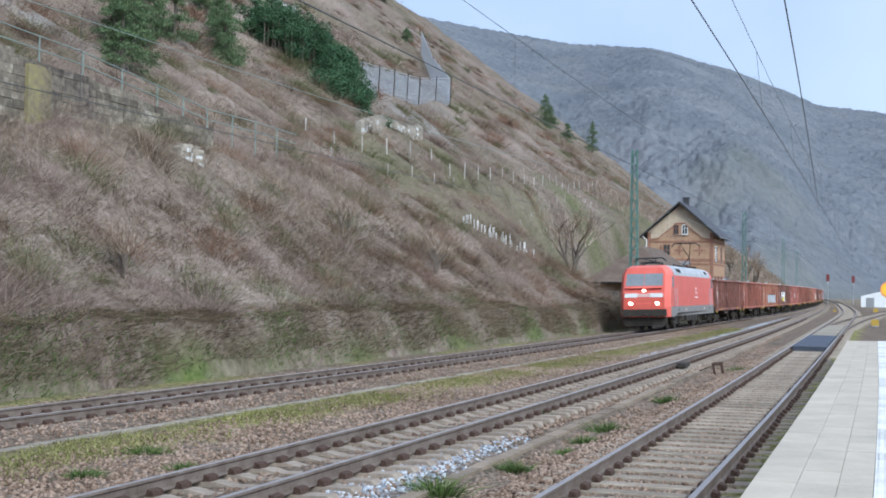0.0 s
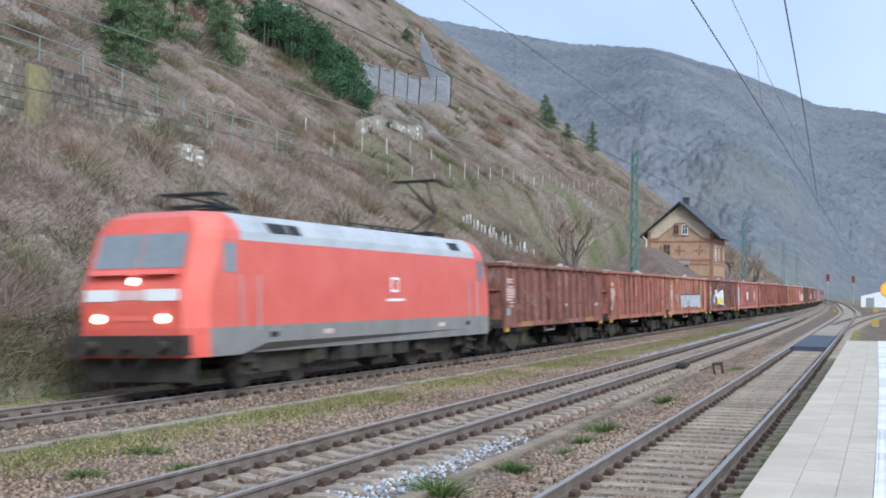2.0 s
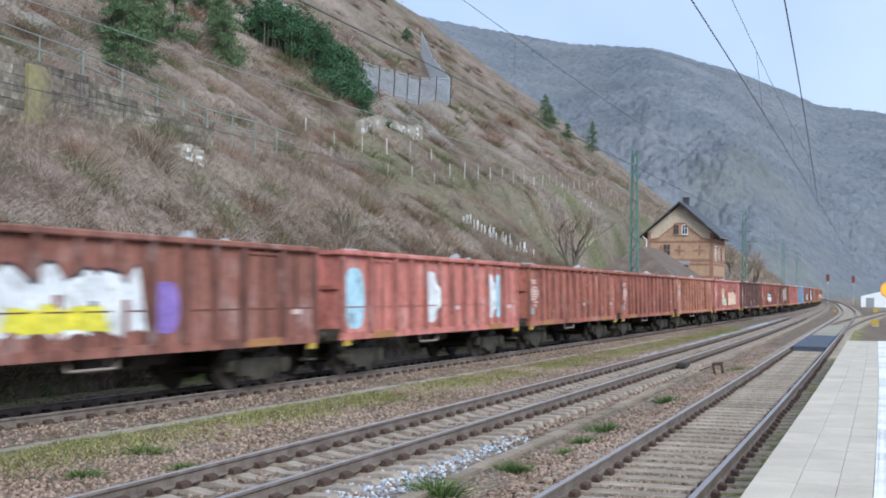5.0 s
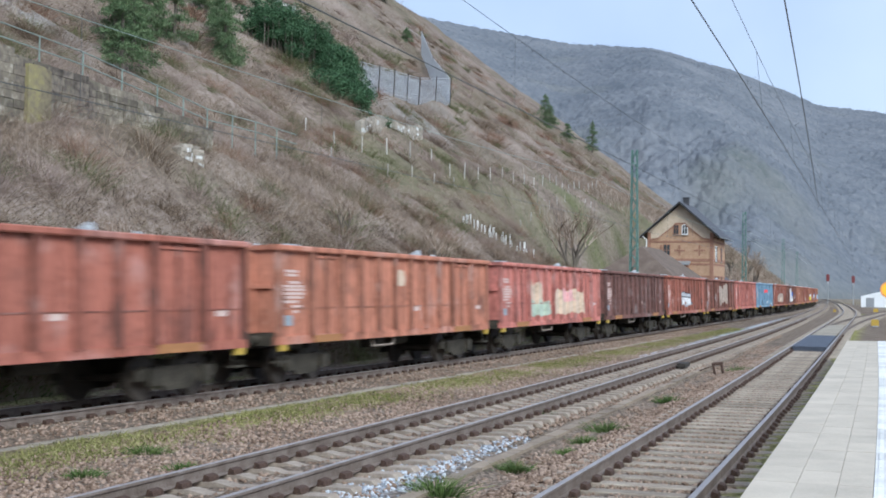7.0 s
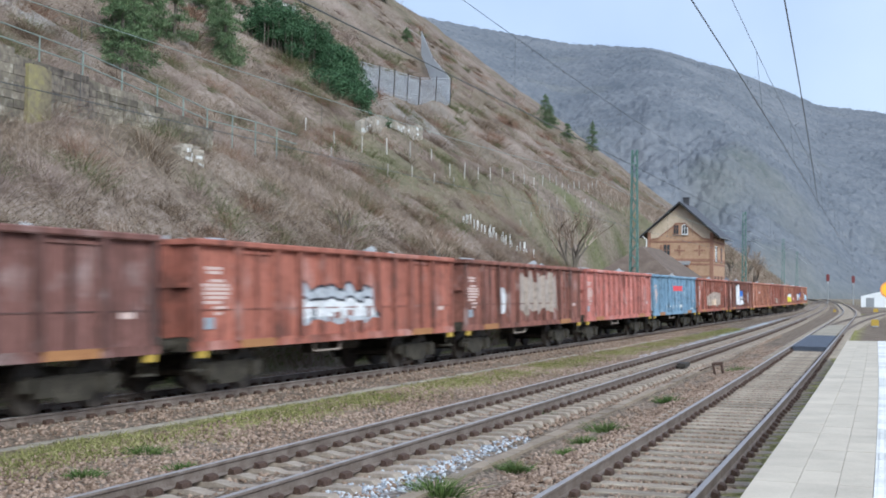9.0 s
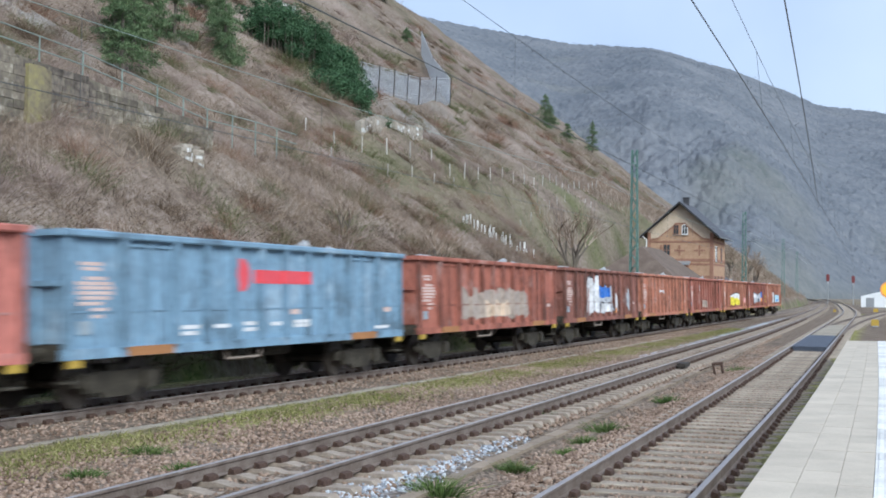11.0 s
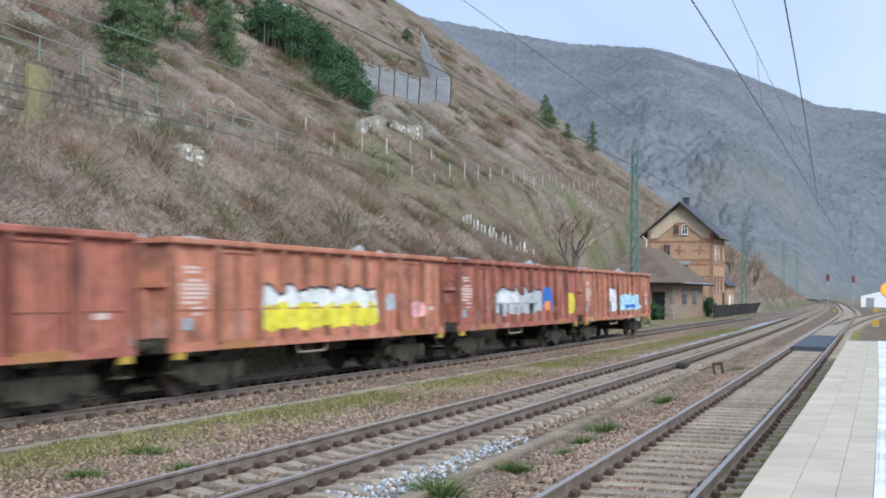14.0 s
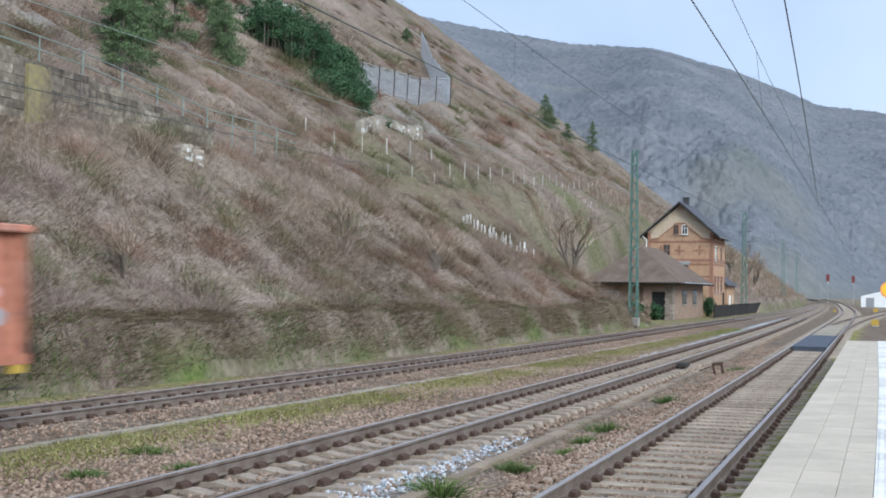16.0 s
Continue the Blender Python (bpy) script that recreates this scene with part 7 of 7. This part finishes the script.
    n, s = scatter(80000, 2.4, 4.2, 14, 110, lambda n, s: np.clip(wave(n, s, 0.6, 3) * 0.9 + 0.05 + 0.35 * (n < 3.2), 0, 1) * np.clip(1.3 - s / 90, 0.15, 1))
    k = len(n)
    ribbons("green_weeds", hill_xyz(n, s) - np.array([0, 0, 0.04]), lean_of(k, 0.7), rng.uniform(0.08, 0.28, k), 0.012 + 0.018 * rng.random(k), M["weed"], "fresh green weeds at the foot of the bank", "weeds", rng, 0.5)
    n, s = scatter(46000, 3.0, 4.1, 14, 80, lambda n, s: np.clip(wave(n * 2, s, 0.9, 6) * 1.1, 0, 1) * np.clip(1.2 - s / 110, 0.2, 1))
    k = len(n)
    ribbons("green_weeds", hill_xyz(n, s) - np.array([0, 0, 0.03]), lean_of(k, 0.8, 0.8), rng.uniform(0.06, 0.2, k), 0.012 + 0.016 * rng.random(k), M["weed"], "moss and green weeds scattered over the bank", "weeds", rng, 0.5)
    n, s = scatter(26000, 10, 30, 62, 170, lambda n, s: np.clip(wave(n, s, 0.17, 3) * 1.2 + 0.1, 0, 1) * not_bench(n, s))
    k = len(n)
    ribbons("green_weeds", hill_xyz(n, s) - np.array([0, 0, 0.04]), lean_of(k, 0.6), rng.uniform(0.2, 0.5, k), 0.02 + 0.02 * rng.random(k), M["olive"], "grassy patches between the old vineyard posts", "grass", rng, 0.5)


hill_scrub()


def hill_bushes():
    """Rounder leafless bushes that stand out of the scrub, and far bare woods."""
    rng = np.random.default_rng(12)
    for name, mat, label, count, cat in (("bushes", M["mauve"], "leafless mauve-brown bushes on the slope", 380, "bushes"), ("bushes", M["dark_twig"], "dark bramble thickets on the slope", 280, "brambles"), ("bushes", M["russet"], "russet dead bracken on the slope", 260, "bracken"), ("bushes", M["olive"], "olive-green undergrowth on the slope", 330, "undergrowth")):
        bs, ls, ln, wd = [], [], [], []
        for i in range(count):
            far = rng.random() < 0.35
            n = rng.uniform(28, 95) if far else 4.3 + 26 * rng.random() ** 1.2
            s = rng.uniform(60, 300) if far else rng.uniform(16, 125)
            if 106 < s < 176 and n < 17:
                continue
            r = rng.uniform(0.5, 1.5) * (1.5 if far else 1.0)
            k = int(260 * r) if not far else 220
            off = rng.normal(size=(k, 2)) * r * 0.3
            nn, ss = n + off[:, 0], s + off[:, 1]
            b = hill_xyz(np.maximum(nn, 2.8), ss) - np.array([0, 0, 0.1])
            v = rng.normal(size=(k, 3)) * 0.45
            v[:, 2] = 0.85
            v[:, 0] += (b[:, 0] - b[:, 0].mean()) / r * 1.5
            v[:, 1] += (b[:, 1] - b[:, 1].mean()) / r * 1.5
            bs.append(b)
            ls.append(v)
            ln.append(r * rng.uniform(0.35, 1.05, k))
            wd.append((0.022 if far else 0.007) + (0.018 if far else 0.007) * rng.random(k))
        ribbons(name, np.concatenate(bs), np.concatenate(ls), np.concatenate(ln), np.concatenate(wd), mat, label, cat, rng, 0.45)
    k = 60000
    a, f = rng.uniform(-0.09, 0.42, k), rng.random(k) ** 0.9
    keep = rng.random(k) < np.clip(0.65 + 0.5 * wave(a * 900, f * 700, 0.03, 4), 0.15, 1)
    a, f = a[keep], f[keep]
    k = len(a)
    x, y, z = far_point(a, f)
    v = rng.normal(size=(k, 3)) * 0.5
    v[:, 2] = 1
    ribbons("far_woods", np.stack([x, y, z - 0.5], 1), v, rng.uniform(2.0, 4.6, k), rng.uniform(0.07, 0.15, k) * (1 + f), M["far_twig"], "leafless woods on the far slope, haze put into their colour", "woods", rng, 0.3)


hill_bushes()


def ground_cover():
    rng = np.random.default_rng(7)
    # yellowed grass in the strip between the tracks
    k = 85000
    s = 10 + 85 * rng.random(k) ** 1.4
    lat = 3.35 + rng.normal(size=k) * 0.55
    ok = (lat > 2.64) & (rng.random(k) < np.clip(0.55 + 0.7 * wave(lat, s, 0.8, 2), 0.05, 1))
    s, lat = s[ok], lat[ok]
    x, y = track_xyz("A", s, lat)
    k = len(x)
    v = rng.normal(size=(k, 3)) * 0.6
    v[:, 2] = 1
    ribbons("grass_strip", np.stack([x, y, ground_z(x, y) - 0.01], 1), v, rng.uniform(0.04, 0.15, k), 0.008 + 0.01 * rng.random(k), M["strip_grass"], "yellow-green grass strip between the tracks", "grass", rng, 0.4)
    # loose ballast
    def stones(T, lat0, lat1, s0, s1, count, size, mat, label, name, power=1.5, keep=None, lift=0.004):
        s = s0 + (s1 - s0) * rng.random(count) ** power
        lat = rng.uniform(lat0, lat1, count)
        if keep is not None:
            ok = rng.random(count) < keep(lat, s)
            s, lat = s[ok], lat[ok]
        x, y = track_xyz(T, s, lat)
        m = len(x)
        facets(name, np.stack([x, y, ground_z(x, y) + lift], 1), size * rng.uniform(0.5, 1.35, m), mat, rng, label=label, category="ballast")
    clear = lambda lat, s: (np.abs(np.abs(lat) - 0.7525) > 0.13) * 1.0
    stones("B", -4.6, 1.5, 9, 75, 52000, 0.038, M["stone_bits"], "loose brown ballast stones beside the track", "ballast", keep=lambda lat, s: clear(lat, s) * np.where(np.abs(lat) < 0.62, 0.25, 1.0))
    stones("C", -2.3, 0.95, 8, 60, 26000, 0.034, M["stone_bits"], "loose brown ballast stones round wooden sleepers", "ballast", keep=clear)
    stones("A", -2.2, 2.28, 12, 100, 26000, 0.038, M["stone_bits"], "loose brown ballast stones under the rails", "ballast", keep=clear)
    stones("C", -1.75, -0.9, 8, 46, 9000, 0.04, M["stone_bits"], "ballast heaped over the sleeper ends", "ballast", lift=0.035)
    stones("B", -1.75, -0.92, 9, 60, 9000, 0.04, M["stone_bits"], "ballast heaped over the concrete sleeper ends", "ballast", lift=0.04)
    stones("B", 0.9, 1.75, 10, 22, 5000, 0.036, M["fresh_bits"], "fresh blue-grey ballast stones beside the rail", "fresh_ballast", 1.0, keep=lambda l, s: np.exp(-((l - 1.25) / 0.25) ** 2) * np.clip(1.3 - np.abs(s - 16.5) / 7, 0, 1))
    stones("B", -2.1, -0.95, 50, 110, 3500, 0.05, M["fresh_bits"], "pale fresh ballast along the far rail", "fresh_ballast", 1.0)
    # single weed tufts in the gravel
    for x, y, h, w in ((0.0, 14.95, 0.24, 0.26), (1.0, 17.1, 0.17, 0.2), (2.9, 21.9, 0.22, 0.26), (2.35, 20.2, 0.14, 0.2), (5.0, 27.6, 0.2, 0.25), (-4.35, 18.5, 0.14, 0.3), (1.95, 18.9, 0.1, 0.2), (9.2, 38.3, 0.16, 0.5), (-3.4, 16.8, 0.12, 0.2), (-4.6, 16.2, 0.12, 0.25), (1.9, 23.5, 0.12, 0.2)):
        n = 420
        r = rng.normal(size=(n, 2)) * w * 0.45
        z = float(ground_z(x, y))
        base = np.stack([x + r[:, 0], y + r[:, 1], np.full(n, z - 0.02)], 1)
        v = np.concatenate([r / w * 1.2 + rng.normal(size=(n, 2)) * 0.25, np.ones((n, 1))], 1)
        ob = ribbons("weed_tuft", base, v, 1.2 * h * rng.uniform(0.4, 1.3, n), np.full(n, 0.009), M["weed"], "", "", rng, 0.4)
        tagged(ob, "green weed tuft growing in the gravel", "weed tuft", "weed tufts")


ground_cover()


def conifer(n, s, h, w, seed):
    rng = np.random.default_rng(seed)
    p = hill_point(n, s, -0.2)
    g = thing("conifer", "dark green conifer on the slope", "conifer tree", "conifers on the slope", m=Matrix.Translation(p))
    bm = bmesh.new()
    rod(bm, (0, 0, 0), (0, 0, h), 0.025 * h + 0.02, 0.02, 7)
    part("trunk", bm, M["bark"], g)
    bm = bmesh.new()
    cs = []
    for i in range(int(26 + h * 5)):
        z = h * rng.uniform(0.10, 0.98)
        a = rng.uniform(0, 6.28)
        r = w * (1 - z / h) ** 0.8 * rng.uniform(0.55, 1.1) + 0.12
        tip = Vector((math.cos(a) * r, math.sin(a) * r, z - r * 0.22))
        rod(bm, (0, 0, z), tip, 0.03, 0.01, 4)
        m = int(110 + r * 150)
        f = rng.random(m) ** 0.7
        c = np.array([0, 0, z]) + (np.array(tip) - np.array([0, 0, z])) * f[:, None] + rng.normal(size=(m, 3)) * np.array([0.13, 0.13, 0.09]) * (0.5 + r * 0.5)
        cs.append(c)
    tagged(part("branchwork", bm, M["bark"], g), kind="stuff")
    cs = np.concatenate(cs)
    facets("crown", cs, 0.028 + 0.04 * rng.random(len(cs)), M["needle"], rng, parent=g, quad=True)


for _i, (_n, _s, _h, _w) in enumerate(((20.6, 56.0, 4.6, 1.5), (22.6, 59.8, 5.0, 1.4), (24.6, 62.5, 4.0, 1.4), (27.8, 77.8, 5.6, 2.0), (31.5, 84.0, 5.2, 1.9), (29.5, 80.0, 4.2, 1.7), (26.6, 68.0, 4.2, 1.3), (24.2, 60.5, 5.4, 1.7), (25.4, 64.5, 5.6, 1.8), (28.6, 73.0, 4.6, 1.6), (35.5, 88.0, 5.0, 2.0),
                                      (59.1, 283.0, 7.2, 3.3), (57.6, 281.0, 6.0, 3.0), (53.2, 279.5, 4.6, 2.4), (52.6, 306.5, 8.0, 2.4), (98.0, 282.0, 9.0, 3.2), (105.8, 306.7, 9.0, 3.0), (64.2, 203.2, 2.6, 1.6))):
    conifer(_n, _s, _h, _w, 20 + _i)


def ivy_mass():
    rng = np.random.default_rng(3)
    g = thing("ivy_thicket", "dense dark green ivy thicket covering the slope", "ivy")
    spine = [(34.4, 95.5), (32.8, 93.5), (31.4, 94.5), (31.0, 98.0), (29.0, 97.5), (26.8, 94.5), (24.2, 90.2)]
    tall = [1.3, 2.8, 3.9, 4.1, 3.6, 2.6, 1.1]
    bm = bmesh.new()
    cs = []
    for i in range(400):
        t = rng.random() * (len(spine) - 1.001)
        j, f = int(t), t - int(t)
        n = spine[j][0] * (1 - f) + spine[j + 1][0] * f + rng.normal() * 1.0
        s = spine[j][1] * (1 - f) + spine[j + 1][1] * f + rng.normal() * 1.2
        top = (tall[j] * (1 - f) + tall[j + 1] * f) * rng.uniform(0.75, 1.1)
        p = np.array(hill_point(n, s, 0.0))
        h = top * rng.random() ** 0.6
        rod(bm, p - np.array([0, 0, 0.3]), p + np.array([0, 0, h]), 0.05, 0.03, 4)
        m = 300
        d = rng.normal(size=(m, 3))
        d /= np.linalg.norm(d, axis=1, keepdims=True)
        cs.append(p + np.array([0, 0, h]) + d * np.array([1.0, 1.0, 0.8]) * rng.uniform(0.55, 1.1, (m, 1)) * rng.uniform(0.45, 0.85))
    tagged(part("stems", bm, M["bark"], g), kind="stuff")
    cs = np.concatenate(cs)
    tagged(facets("foliage", cs, 0.045 + 0.06 * rng.random(len(cs)), M["ivy"], rng, parent=g, quad=True), kind="stuff")


ivy_mass()


def bare_tree(n, s, h, seed, label, lean=0.0):
    rnd = random.Random(seed)
    p = hill_point(n, s, -0.2)
    g = thing("bare_tree", label, "leafless tree", m=Matrix.Translation(p))
    trunk, crown = bmesh.new(), bmesh.new()

    def grow(a, d, length, r, depth):
        b = a + d * length
        rod(trunk if depth < 2 else crown, a, b, r, r * 0.68, 6 if depth < 2 else 4)
        if depth >= 6:
            return
        for k in range(3 if depth < 2 else 2):
            e = (d + Vector((rnd.uniform(-0.75, 0.75), rnd.uniform(-0.75, 0.75), rnd.uniform(-0.12, 0.4)))).normalized()
            grow(b if k else a.lerp(b, rnd.uniform(0.6, 1)), e, length * rnd.uniform(0.62, 0.88), r * 0.62, depth + 1)
    for k in range(3):
        d = Vector((rnd.uniform(-0.35, 0.35), rnd.uniform(-0.35, 0.35), 1)).normalized()
        grow(Vector((0, 0, 0)), d, h * 0.24, 0.02 * h, 0)
    part("trunk", trunk, M["bark"], g)
    part("crown", crown, M["twig"], g, "bare grey-brown twigs")


bare_tree(7.5, 90.8, 6.6, 2, "leafless multi-stemmed tree in front of the slope")
bare_tree(6.8, 62.0, 3.4, 5, "small leafless grey bush on the bank")
bare_tree(8.8, 56.0, 3.0, 6, "small leafless grey bush on the bank")
bare_tree(9.0, 101.0, 5.0, 7, "slender leafless tree beside the shed")
bare_tree(15.0, 55.0, 3.2, 8, "small leafless shrub below the railing")
bare_tree(8.5, 188.0, 6.0, 11, "leafless brown tree beyond the house")
bare_tree(7.0, 207.0, 6.5, 12, "leafless brown tree beyond the house")
bare_tree(9.5, 226.0, 7.0, 13, "leafless brown tree beyond the house")
bare_tree(6.2, 36.0, 2.4, 9, "small leafless shrub on the bank")


def green_bush(x, y, z, w, h, seed, mat):
    rng = np.random.default_rng(seed)
    g = thing("evergreen_bush", "dense evergreen bush beside the shed", "bush", "bushes by the shed", m=Matrix.Translation((x, y, z)))
    bm = bmesh.new()
    for i in range(7):
        rod(bm, (0, 0, -0.1), (rng.normal() * w * 0.3, rng.normal() * w * 0.3, h * 0.7), 0.03, 0.015, 5)
    part("stems", bm, M["bark"], g)
    m = 1500
    d = rng.normal(size=(m, 3))
    d /= np.linalg.norm(d, axis=1, keepdims=True)
    c = d * np.array([w / 2, w / 2, h / 2]) * rng.uniform(0.55, 1.1, (m, 1)) * (0.8 + 0.25 * np.sin(d[:, :1] * 5 + seed) * np.cos(d[:, 1:2] * 4)) + np.array([0, 0, h * 0.5])
    facets("foliage", c, 0.06 + 0.07 * rng.random(m), mat, rng, parent=g, quad=True)


green_bush(14.3, 106.5, 0.0, 2.6, 2.0, 1, M["ivy"])
green_bush(16.2, 107.0, -0.1, 2.4, 1.6, 2, M["ivy"])
green_bush(18.6, 109.3, -0.45, 1.5, 1.7, 3, M["ivy"])
green_bush(27.6, 129.5, -0.45, 1.6, 2.3, 4, M["ivy"])
green_bush(12.0, 103.5, 0.3, 2.2, 1.8, 5, M["twig"])
green_bush(17.4, 108.5, -0.3, 1.8, 1.7, 6, M["twig"])


motions()
